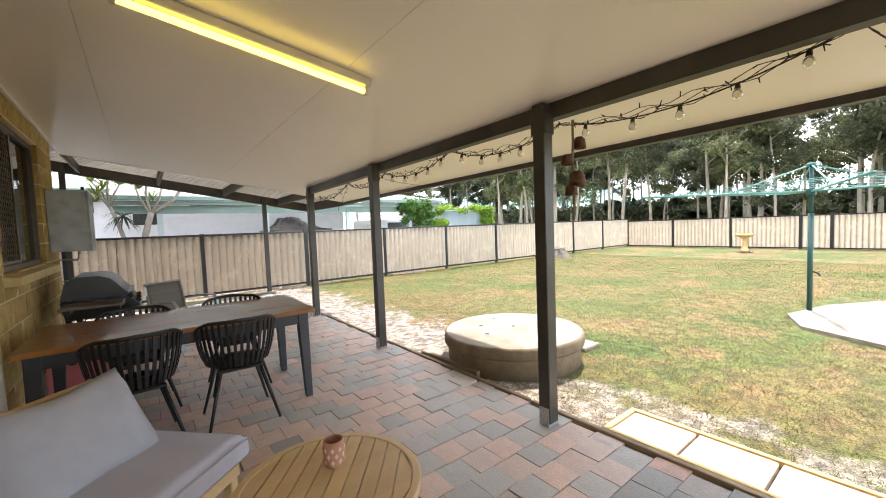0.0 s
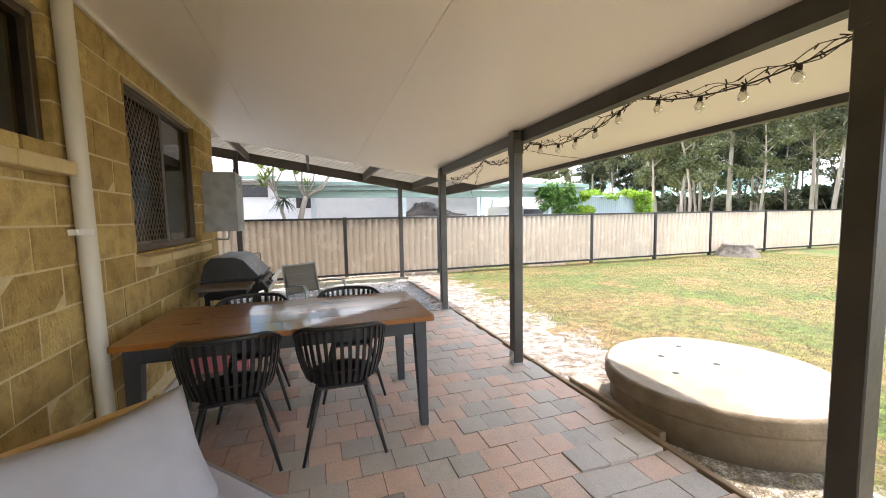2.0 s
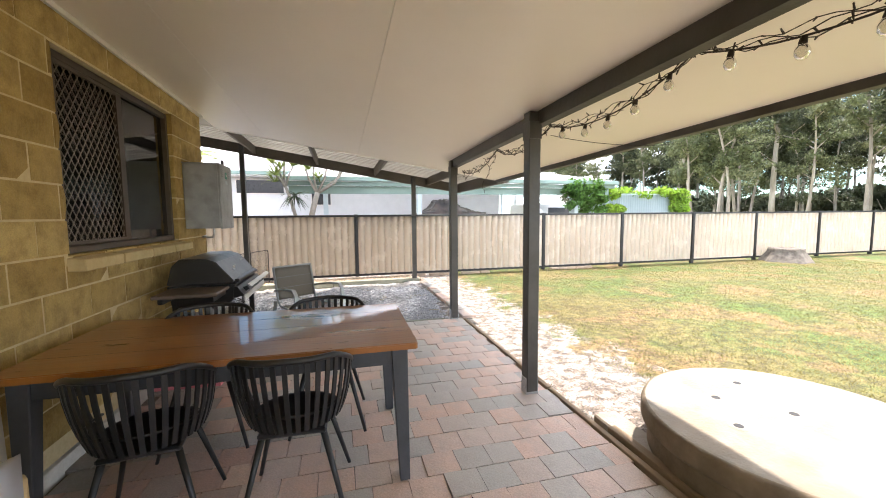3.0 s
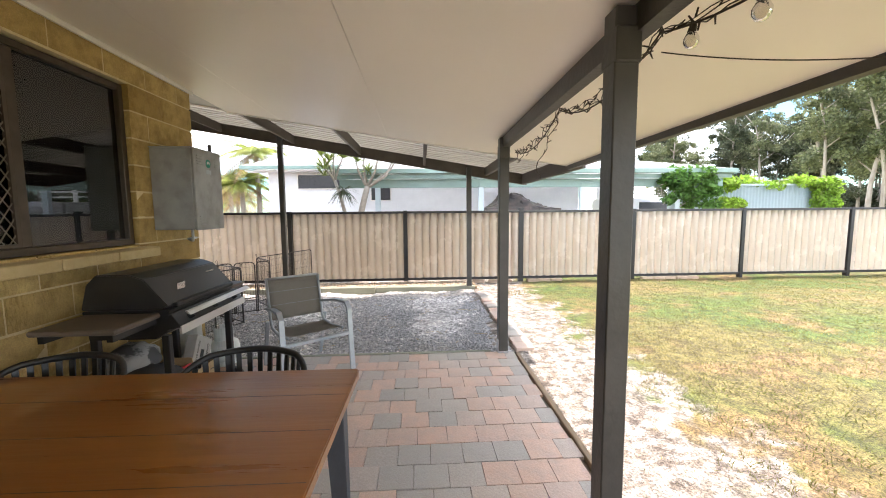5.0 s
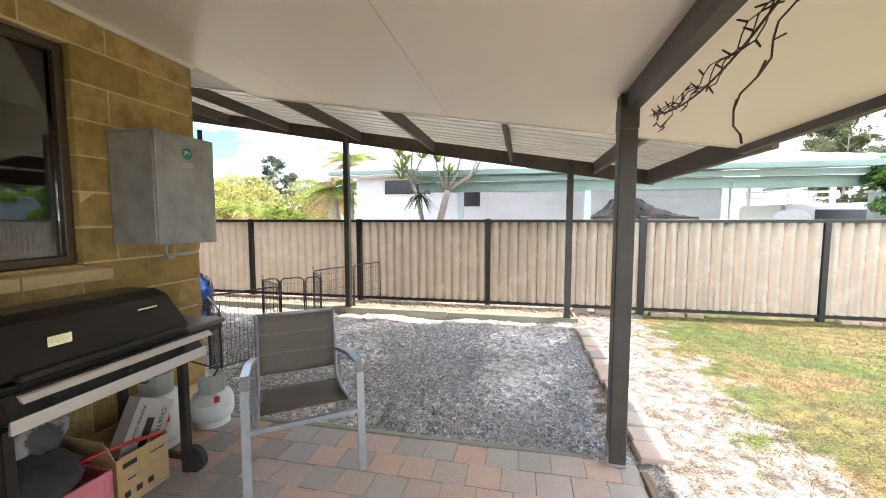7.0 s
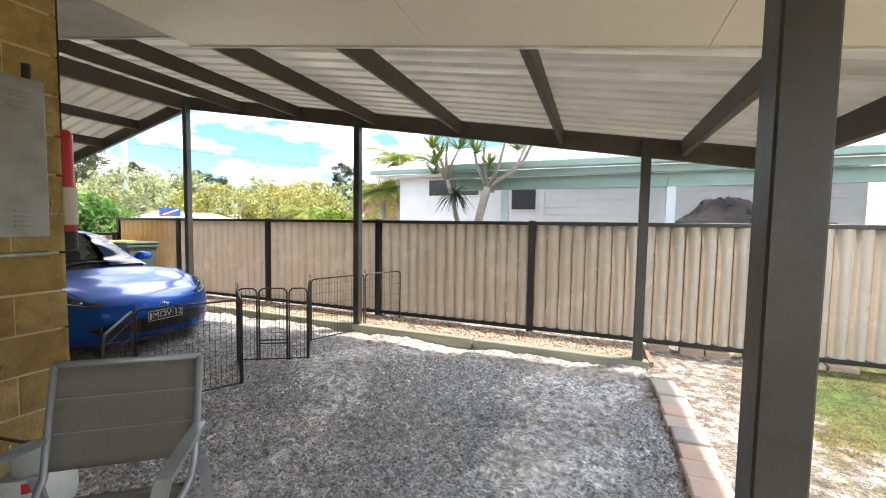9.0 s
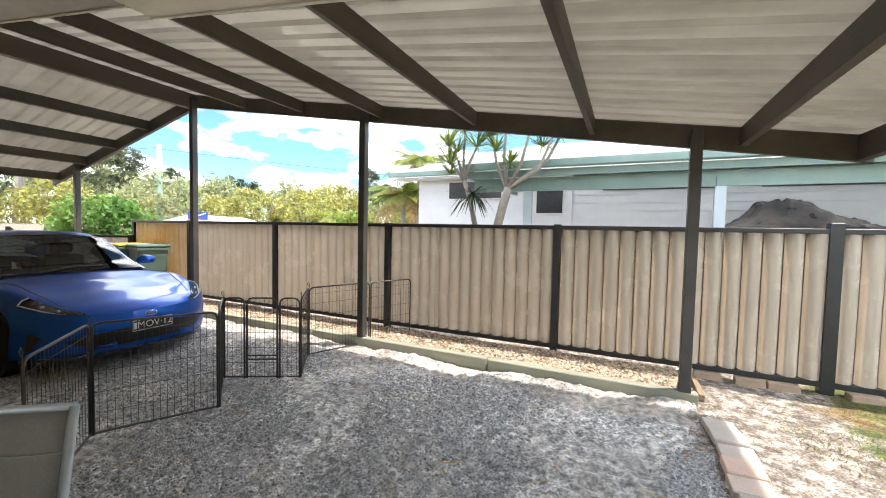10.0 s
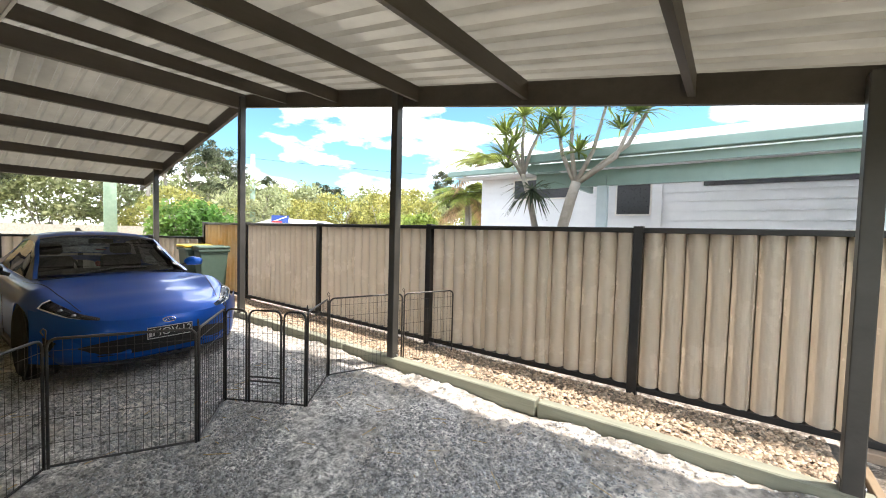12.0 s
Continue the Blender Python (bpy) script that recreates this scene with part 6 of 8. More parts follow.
def lerp_table(tab, x):
    for (a, va), (b, vb) in zip(tab, tab[1:]):
        if a <= x <= b:
            t = (x - a) / (b - a)
            t = t * t * (3 - 2 * t) * 0.35 + t * 0.65
            return va + (vb - va) * t
    return tab[0][1] if x < tab[0][0] else tab[-1][1]


HALF = [(-2.13, 0.60), (-2.0, 0.74), (-1.6, 0.86), (-1.2, 0.888), (-0.6, 0.865), (0.2, 0.86), (0.9, 0.878), (1.3, 0.888), (1.65, 0.85), (1.90, 0.74), (2.04, 0.56), (2.13, 0.30)]
DECK = [(-2.13, 0.82), (-1.9, 0.90), (-1.5, 0.91), (-0.6, 0.88), (0.45, 0.855), (0.8, 0.835), (1.2, 0.79), (1.6, 0.715), (1.9, 0.635), (2.06, 0.565), (2.13, 0.50)]
SHO = [(-2.13, 0.76), (-1.6, 0.86), (-1.2, 0.87), (-0.5, 0.82), (0.4, 0.80), (0.9, 0.80), (1.3, 0.79), (1.6, 0.72), (1.9, 0.60), (2.06, 0.53), (2.13, 0.47)]
SILL = [(-2.13, 0.36), (-1.8, 0.26), (-1.0, 0.19), (0.9, 0.19), (1.6, 0.20), (1.95, 0.19), (2.13, 0.22)]


def section(x):
    """Half of the body's outline at x, from the middle of the deck down to the sill."""
    w, d, s, b = lerp_table(HALF, x), lerp_table(DECK, x), lerp_table(SHO, x), lerp_table(SILL, x)
    fender = 0.025 * math.exp(-((x - WX[0]) / 0.38) ** 2) + 0.02 * math.exp(-((x - WX[1]) / 0.4) ** 2)
    pts = [(0.0, d), (w * 0.25, d - 0.002), (w * 0.48, d - 0.008 - fender * 0.3), (w * 0.66, d - 0.016 + fender * 0.35), (w * 0.80, s + 0.005 + fender * 0.8), (w * 0.905, s - 0.018 + fender * 0.5), (w * 0.965, s - 0.075), (w * 0.99, s - 0.15),
           (w * 0.985, s - 0.24), (w * 0.99, (s - 0.24) * 0.5 + b * 0.5), (w * 0.975, b + 0.07), (w * 0.94, b)]
    return pts


def arch_z(x):
    z = None
    for c in WX:
        q = 0.365 ** 2 - (x - c) ** 2
        if q > 0:
            z = 0.315 + math.sqrt(q)
    return z


xs_car = sorted(set([round(v, 3) for v in np.linspace(-2.13, 2.13, 72)]))


def side_points(sgn):
    out = []
    for x in xs_car:
        col = []
        top = arch_z(x)
        for k, (y, z) in enumerate(section(x)):
            if top is not None and k >= 7 and z < top:
                z = top if top < section(x)[6][1] - 0.03 else section(x)[6][1] - 0.03
            col.append(Vector((x, sgn * y, z)))
        out.append(col)
    return out


body = bmesh.new()
for sgn in (1, -1):
    cols = side_points(sgn)
    vv = [[body.verts.new(p) for p in c] for c in cols]
    for a, b in zip(vv, vv[1:]):
        for k in range(len(a) - 1):
            f = (a[k], b[k], b[k + 1], a[k + 1])
            xm = (a[k].co.x + b[k].co.x) / 2
            if k < 5 and -1.75 < xm < 0.42:
                if k < 4:
                    continue
            try:
                body.faces.new(f if sgn < 0 else f[::-1])
            except ValueError:
                pass
bmesh.ops.remove_doubles(body, verts=body.verts, dist=0.0005)
bmesh.ops.recalc_face_normals(body, faces=body.faces)
shell = part("body", body, M["carblue"], car, "glossy blue painted body", smooth=True)
shell.modifiers.new("smooth", "SUBSURF").render_levels = 1
shell.modifiers["smooth"].levels = 1
shell.modifiers.new("thick", "SOLIDIFY").thickness = 0.006
shell.modifiers["thick"].offset = -1
# nose face: bumper below the bonnet edge
def nose_x(y, z):
    t = min(1.0, abs(y) / 0.865)
    return 2.15 - 0.50 * t ** 3.2 - 0.55 * max(0.0, z - 0.47) ** 1.2 - 0.22 * max(0.0, 0.34 - z) + 0.02 * math.exp(-((z - 0.40) / 0.06) ** 2)


nose = bmesh.new()
grid_mesh(nose, 34, 14, lambda u, v: (nose_x((u * 2 - 1) * 0.862, 0.19 + 0.33 * v), (u * 2 - 1) * 0.862, 0.19 + (0.33 + 0.03 * (1 - (u * 2 - 1) ** 2) + 0.14 * abs(u * 2 - 1) ** 3) * v))
bmesh.ops.recalc_face_normals(nose, faces=nose.faces)
part("front_bumper", nose, M["carblue"], car, smooth=True)


def nose_patch(name, y0, y1, zlo, zhi, out, material, label="", nu=20, parent=None, nv=4):
    """A piece that lies on the bumper's curve; zlo and zhi give its edges across y."""
    bm = bmesh.new()

    def f(u, v):
        y = y0 + (y1 - y0) * u
        z = zlo(y) + (zhi(y) - zlo(y)) * v
        return (nose_x(y, z) + out, y, z)
    grid_mesh(bm, nu, nv, f)
    bmesh.ops.recalc_face_normals(bm, faces=bm.faces)
    return part(name, bm, material, parent or car, label, smooth=True)


gr = nose_patch("grille", -0.62, 0.62, lambda y: 0.245, lambda y: 0.41 - 0.07 * (abs(y) / 0.62) ** 3, 0.005, M["carmesh"], "dark lower grille")
for z in (0.285, 0.325, 0.365):
    nose_patch("grille_bar", -0.5 + (z - 0.28) * 0.4, 0.5 - (z - 0.28) * 0.4, lambda y, z=z: z, lambda y, z=z: z + 0.010, 0.012, M["carblack"], parent=gr)
nose_patch("splitter", -0.83, 0.83, lambda y: 0.165, lambda y: 0.192, 0.03, M["rim"], "grey front splitter")
nose_patch("bumper_lip", -0.56, 0.56, lambda y: 0.215, lambda y: 0.242, 0.014, M["carblue"])
for s in (-1, 1):
    nose_patch("side_vent", s * 0.62, s * 0.80, lambda y: 0.25 + 0.10 * (abs(y) - 0.62), lambda y: 0.30 + 0.75 * (abs(y) - 0.62), 0.006, M["carmesh"], "black corner vent", 8)

# bonnet edges and creases
for s in (-1, 1):
    crease = []
    for i in range(15):
        x = 0.55 + 1.30 * i / 14
        y = s * (0.74 - 0.17 * (i / 14) ** 2)
        w, d, sh = lerp_table(HALF, x), lerp_table(DECK, x), lerp_table(SHO, x)
        z = None
        sec = section(x)
        for (ya, za), (yb, zb) in zip(sec, sec[1:]):
            if ya <= abs(y) <= yb and yb > ya:
                z = za + (zb - za) * (abs(y) - ya) / (yb - ya)
                break
        if z is not None:
            crease.append((x, y, z + 0.001))
    part("bonnet_gap", tube(bmesh.new(), crease, 0.003, 4), M["carblack"], car)

# headlamps, lying on the corner of the body
def on_body(x, k, s, out):
    sec = section(x)
    i = min(int(k), len(sec) - 2)
    (ya, za), (yb, zb) = sec[i], sec[i + 1]
    t = k - i
    y, z = ya + (yb - ya) * t, za + (zb - za) * t
    return Vector((x + out * 0.6, s * (y + out * 0.7), z + out * 0.4))


for s in (-1, 1):
    def hf(u, v, s=s, out=0.012):
        x = 1.985 - 0.36 * u + 0.045 * (1 - v) * (1 - 0.5 * u)
        lo_k, hi_k = 4.45 + 1.05 * u, 3.6 + 0.75 * u
        return on_body(x, lo_k + (hi_k - lo_k) * v, s, out)
    hl = bmesh.new()
    grid_mesh(hl, 16, 6, hf)
    bmesh.ops.recalc_face_normals(hl, faces=hl.faces)
    h = part("headlight", hl, M["lampclear"], car, "clear slanted headlight", smooth=True)
    inner = bmesh.new()
    grid_mesh(inner, 16, 6, lambda u, v: hf(u, v, s, 0.006))
    part("lamp_housing", inner, M["lampdark"], h, "", smooth=True)
    for u in (0.32, 0.62):
        p = hf(u, 0.45, s, 0.010)
        bm = bmesh.new()
        bmesh.ops.create_uvsphere(bm, u_segments=12, v_segments=8, radius=0.024, matrix=Matrix.Translation(p) @ Matrix.Diagonal((0.5, 1, 0.8, 1)))
        part("projector", bm, M["lampshell"], h, "round projector lamp", smooth=True)
    rim_pts = [hf(t / 10, 0.0, s, 0.014) for t in range(11)] + [hf(1.0, 0.5, s, 0.014), hf(1.0, 1.0, s, 0.014)]
    part("running_lamp", tube(bmesh.new(), rim_pts, 0.006, 5), M["plateink"], h, "thin white running lamp", smooth=True)

# badge and plate
bd = bmesh.new()
bmesh.ops.create_uvsphere(bd, u_segments=24, v_segments=10, radius=1.0, matrix=Matrix.Translation((nose_x(0, 0.50) + 0.006, 0, 0.512)) @ Matrix.Rotation(radians(-25), 4, "Y") @ Matrix.Diagonal((0.008, 0.058, 0.028, 1)))
bg_ = part("badge", bd, M["chrome"], car, "oval chrome badge", smooth=True)
bd = bmesh.new()
bmesh.ops.create_uvsphere(bd, u_segments=24, v_segments=10, radius=1.0, matrix=Matrix.Translation((nose_x(0, 0.50) + 0.009, 0, 0.513)) @ Matrix.Rotation(radians(-25), 4, "Y") @ Matrix.Diagonal((0.008, 0.050, 0.021, 1)))
part("badge_field", bd, M["carblue"], bg_, smooth=True)
for y, z, r in ((0.022, 0.515, 0.007), (-0.012, 0.52, 0.0045), (-0.028, 0.513, 0.0045), (-0.002, 0.506, 0.0045)):
    bd = bmesh.new()
    bmesh.ops.create_uvsphere(bd, u_segments=8, v_segments=6, radius=r, matrix=Matrix.Translation((nose_x(0, 0.50) + 0.0155 - (z - 0.513) * 0.4, y, z)))
    part("badge_star", bd, M["chrome"], bg_)
pl_ = part("number_plate", box(bmesh.new(), -0.006, -0.186, -0.052, 0.006, 0.186, 0.052, 0.003, m=pose(2.172, 0, 0.408)), M["plate"], car, "black number plate with white letters")
part("plate_frame", boxes((2.177, -0.186, 0.355, 0.0 + 2.1795, 0.186, 0.361), (2.177, -0.186, 0.455, 2.1795, 0.186, 0.461), (2.177, -0.186, 0.361, 2.1795, -0.181, 0.455), (2.177, 0.181, 0.361, 2.1795, 0.186, 0.455)), M["plateink"], pl_)
cu = bpy.data.curves.new("plate_lettering", "FONT")
cu.body, cu.size, cu.align_x, cu.align_y, cu.extrude = "MOV·12", 0.095, "CENTER", "CENTER", 0.0006
cu.materials.append(M["plateink"])
t = new("plate_lettering", cu)
t.parent, t.matrix_basis = pl_, pose(2.1785, 0.018, 0.408, 90, 0, 90)
part("state_strip", boxes((2.178, -0.172, 0.375, 2.179, -0.150, 0.44)), M["plateink"], pl_)

# cabin: roof, pillars, glass
ROOFH = [(-1.85, 0.905), (-1.5, 1.02), (-1.1, 1.18), (-0.75, 1.265), (-0.4, 1.305), (-0.05, 1.30), (0.12, 1.26), (0.30, 1.15), (0.62, 0.93), (0.80, 0.838)]
ROOFW = [(-1.85, 0.52), (-1.3, 0.50), (-0.6, 0.515), (0.0, 0.535), (0.3, 0.60), (0.80, 0.70)]


def cabin_pt(x, v):
    """v 0 at the crown of the roof, 1 at the waist."""
    rw, rh, wb, zb = lerp_table(ROOFW, x), lerp_table(ROOFH, x), lerp_table(HALF, x) * 0.80, lerp_table(SHO, x) + 0.012
    if v < 0.5:
        t = v / 0.5
        return (x, rw * t, rh - 0.05 * t ** 3 * min(1, (rh - zb) / 0.3))
    t = (v - 0.5) / 0.5
    z0 = rh - 0.05 * min(1, (rh - zb) / 0.3)
    return (x, rw + (max(wb, rw) - rw) * (t ** 0.9), z0 + (min(zb, z0) - z0) * t)


def cabin_piece(name, x0, x1, v0, v1, material, label="", nu=16, nv=8, both=True, out=0.0, parent=None, shadow=True):
    for s in ((1, -1) if both else (0,)):
        bm = bmesh.new()
        if s == 0:
            def f(u, v):
                q = (v * 2 - 1) * v1
                p = cabin_pt(x0 + (x1 - x0) * u, abs(q))
                return (p[0], p[1] * (1 if q >= 0 else -1), p[2] + out)
        else:
            def f(u, v, s=s):
                p = cabin_pt(x0 + (x1 - x0) * u, v0 + (v1 - v0) * v)
                return (p[0], s * (p[1] + out), p[2] + out * 0.3)
        grid_mesh(bm, nu, nv if s else nv * 2, f)
        bmesh.ops.recalc_face_normals(bm, faces=bm.faces)
        ob = part(name, bm, material, parent or car, label, smooth=True)
        ob.visible_shadow = shadow


cabin_piece("roof_panel", -0.98, 0.10, 0, 0.52, M["carblue"], "", both=False)
cabin_piece("windscreen", 0.10, 0.76, 0, 0.48, M["carglass"], "tinted windscreen", both=False, shadow=False)
cabin_piece("rear_window", -1.72, -0.98, 0, 0.45, M["carglass"], "tinted rear window", both=False, shadow=False)
cabin_piece("screen_pillar", 0.08, 0.80, 0.475, 0.53, M["carblue"], nv=3, out=0.003)
cabin_piece("roof_rail", -1.2, 0.13, 0.49, 0.57, M["carblue"], nv=3, out=0.006)
cabin_piece("side_window", -1.05, 0.40, 0.56, 1.0, M["carglass"], "dark side window", shadow=False)
cabin_piece("quarter_panel", -1.78, -1.0, 0.44, 1.0, M["carblue"], out=0.003)
cabin_piece("window_trim", 0.36, 0.74, 0.56, 1.0, M["carblack"], nv=4, out=0.002)
cabin_piece("screen_band", 0.08, 0.14, 0, 0.48, M["carblack"], both=False, out=0.003)
part("cowl", boxes((0.40, -0.66, 0.80, 0.80, 0.66, 0.83)), M["carblack"], car)
part("dashboard", box(bmesh.new(), 0.05, -0.62, 0.66, 0.55, 0.62, 0.86, 0.05, seg=2), M["cabin"], car)
part("cabin_floor", boxes((-1.6, -0.72, 0.30, 0.6, 0.72, 0.36)), M["cabin"], car)
for y in (-0.36, 0.36):
    s_ = part("car_seat", box(bmesh.new(), -0.55, y - 0.22, 0.36, -0.38, y + 0.22, 0.98, 0.05, seg=2), M["cabin"], car)
    part("headrest", box(bmesh.new(), -0.54, y - 0.12, 1.0, -0.43, y + 0.12, 1.14, 0.04, seg=2), M["cabin"], s_)
part("steering_wheel", tube(bmesh.new(), [(0.02 + 0.06 * math.sin(a), -0.36 + 0.17 * math.cos(a), 0.84 + 0.16 * math.sin(a)) for a in np.linspace(0, math.tau, 24, False)], 0.014, 6, True), M["cabin"], car)
part("mirror_inside", box(bmesh.new(), 0.10, -0.12, 1.16, 0.125, 0.12, 1.22, 0.008), M["cabin"], car)
part("wiper", tube(bmesh.new(), [(0.78, -0.35, 0.862), (0.70, 0.0, 0.905), (0.70, 0.28, 0.90)], 0.006, 5), M["carblack"], car)
for s in (-1, 1):
    mr_ = lump(0.13, 0.23, 0.13, 2, 1.2, 0.08)
    bmesh.ops.transform(mr_, matrix=pose(0.34, s * 0.955, 0.86, 0, 0, s * -10), verts=mr_.verts)
    mo = part("wing_mirror", mr_, M["carblue"] if s > 0 else M["carblack"], car, "wing mirror", smooth=True)
    part("mirror_stalk", tube(bmesh.new(), [(0.34, s * 0.80, 0.85), (0.34, s * 0.90, 0.89)], 0.022, 6), M["carblack"], mo)
    part("door_gap", tube(bmesh.new(), [(0.42, s * 0.868, 0.66), (0.40, s * 0.866, 0.4), (0.34, s * 0.850, 0.22)], 0.003, 4), M["carblack"], car)
    part("side_skirt", box(bmesh.new(), -0.92, s * 0.80 - 0.05, 0.15, 0.92, s * 0.80 + 0.06, 0.20, 0.01), M["carblack"], car)
    part("door_handle", box(bmesh.new(), -0.50, s * 0.868 - 0.012, 0.66, -0.30, s * 0.868 + 0.012, 0.69, 0.008), M["carblue"], car)
    part("tail_lamp", box(bmesh.new(), -2.12, s * 0.62 - 0.16, 0.70, -2.02, s * 0.62 + 0.10, 0.78, 0.02), M["red"], car, "red tail lamp")
for x in WX:
    for s in (-1, 1):
        w = part("wheel", lathe(bmesh.new(), [(0.21, -0.10), (0.295, -0.105), (0.318, -0.08), (0.322, 0.0), (0.318, 0.08), (0.295, 0.105), (0.21, 0.10)], 36), M["tyre"], car, "black tyre on dark alloy rim", smooth=True)
        w.matrix_basis = Matrix.Translation((x, s * 0.775, 0.322)) @ Matrix.Rotation(radians(-90 * s), 4, "X")
        part("rim_barrel", lathe(bmesh.new(), [(0.19, -0.09), (0.215, -0.09), (0.215, 0.095), (0.20, 0.095), (0.195, 0.02)], 36), M["rim"], w, smooth=True)
        bm = bmesh.new()
        for k in range(10):
            box(bm, -0.016, 0.03, 0.055, 0.016, 0.20, 0.085, 0.004, m=Matrix.Rotation(math.tau * k / 10, 4, "Z"))
        cyl(bm, (0, 0, 0.05), (0, 0, 0.092), 0.055, 0.05, 20)
        part("spokes", bm, M["rim"], w)
        part("arch_liner", lathe(bmesh.new(), [(0.355, -0.12), (0.36, -0.12), (0.36, 0.085), (0.355, 0.085)], 30), M["carmesh"], w)
part("underbody", boxes((-1.95, -0.62, 0.17, 1.9, 0.62, 0.30)), M["carmesh"], car)
part("roof_aerial", prism([(-0.95, 1.29), (-0.80, 1.305), (-0.93, 1.345)], -0.02, 0.02), M["carblack"], car)

# ---- beyond the fence ----
def leafmat(name, c1, c2, c3, rough=0.6):
    m = surf(name, c1, c2, 0.6, rough, c3=c3, s3=0.35, w3=0.7, island=0.45, coords="World")
    n, l = m.node_tree.nodes, m.node_tree.links
    b = n["Principled BSDF"]
    tr = n.new("ShaderNodeBsdfTranslucent")
    l.new(b.inputs["Base Color"].links[0].from_socket, tr.inputs["Color"])
    mx = n.new("ShaderNodeMixShader")
    mx.inputs["Fac"].default_value = 0.4
    l.new(b.outputs["BSDF"], mx.inputs[1])
    l.new(tr.outputs["BSDF"], mx.inputs[2])
    l.new(mx.outputs["Shader"], n["Material Output"].inputs["Surface"])
    return m


M.update(
    gumleaf=leafmat("gum_leaves", (0.10, 0.125, 0.06), (0.18, 0.205, 0.10), (0.23, 0.24, 0.14)),
    paleleaf=leafmat("pale_leaves", (0.24, 0.27, 0.12), (0.34, 0.37, 0.19), (0.40, 0.40, 0.24)),
    gumdark=leafmat("dark_gum_leaves", (0.045, 0.06, 0.034), (0.095, 0.115, 0.06), (0.13, 0.14, 0.085)),
    wattle=leafmat("yellow_green_leaves", (0.30, 0.30, 0.08), (0.42, 0.38, 0.12), (0.26, 0.29, 0.10)),
    bushleaf=leafmat("bright_green_leaves", (0.06, 0.15, 0.025), (0.13, 0.26, 0.05), (0.20, 0.30, 0.06)),
    vineleaf=leafmat("lime_vine_leaves", (0.16, 0.30, 0.025), (0.30, 0.46, 0.05), (0.40, 0.50, 0.06)),
    palmleaf=leafmat("palm_fronds", (0.12, 0.20, 0.03), (0.26, 0.32, 0.06), (0.36, 0.36, 0.08)),
    deadfrond=leafmat("dry_fronds", (0.32, 0.20, 0.10), (0.42, 0.28, 0.15), (0.3, 0.18, 0.09)),
    spike=leafmat("spiky_leaves", (0.15, 0.22, 0.05), (0.28, 0.34, 0.08), (0.40, 0.40, 0.12)),
    spikedark=leafmat("shaded_spiky_leaves", (0.025, 0.04, 0.02), (0.05, 0.07, 0.03), (0.06, 0.08, 0.04)),
    gumbark=surf("pale_gum_bark", (0.25, 0.215, 0.18), (0.46, 0.42, 0.37), 2.5, 0.9, bump=0.3, bscale=6, stretch=(1, 1, 0.3), c3=(0.14, 0.11, 0.085), s3=0.8),
    greybark=surf("grey_bark", (0.26, 0.23, 0.19), (0.40, 0.36, 0.31), 10, 0.9, bump=0.5, bscale=20),
    poletimber=surf("green_treated_pole", (0.26, 0.36, 0.27), (0.34, 0.44, 0.34), 4, 0.85),
    tarp=surf("grey_brown_tarp", (0.018, 0.017, 0.017), (0.15, 0.115, 0.095), 4, 0.3, c3=(0.012, 0.012, 0.015), s3=2.2, w3=0.95),
    nwindow=surf("dark_screened_glass", (0.03, 0.032, 0.036), (0.05, 0.052, 0.058), 30, 0.3),
    vanwhite=surf("white_van_paint", (0.66, 0.67, 0.68), (0.70, 0.71, 0.72), 3, 0.35),
    signblue=surf("blue_sign", (0.02, 0.06, 0.30), (0.03, 0.08, 0.36), 3, 0.5),
    roofgrey=surf("far_pale_roof", (0.58, 0.60, 0.62), (0.64, 0.66, 0.68), 1, 0.6),
    blade=leafmat("grass_blades", (0.10, 0.125, 0.025), (0.24, 0.20, 0.065), (0.32, 0.24, 0.10), 0.8),
)


def leaf_mesh(name, centers, size, material, aspect=0.5, seed=0, droop=0.0):
    """One diamond-shaped leaf or leaf clump at each centre, freely turned."""
    r = np.random.default_rng(seed)
    c = np.asarray(centers, float)
    n = len(c)
    a = r.normal(size=(n, 3))
    a[:, 2] -= droop
    a /= np.linalg.norm(a, axis=1)[:, None]
    b = np.cross(a, r.normal(size=(n, 3)))
    b /= np.linalg.norm(b, axis=1)[:, None] + 1e-9
    s = size * r.uniform(0.55, 1.25, (n, 1))
    v = np.stack([c - a * s, c + b * s * aspect, c + a * s, c - b * s * aspect], 1).reshape(-1, 3)
    f = np.arange(n * 4).reshape(n, 4)
    return arrays(name, v.tolist(), f.tolist(), material)


def cluster(r, centre, radius, n, squash=0.7):
    d = r.normal(size=(n, 3))
    d /= np.linalg.norm(d, axis=1)[:, None]
    k = radius * r.uniform(0.25, 1.0, (n, 1)) ** 0.6
    return np.asarray(centre) + d * k * np.array([1, 1, squash])


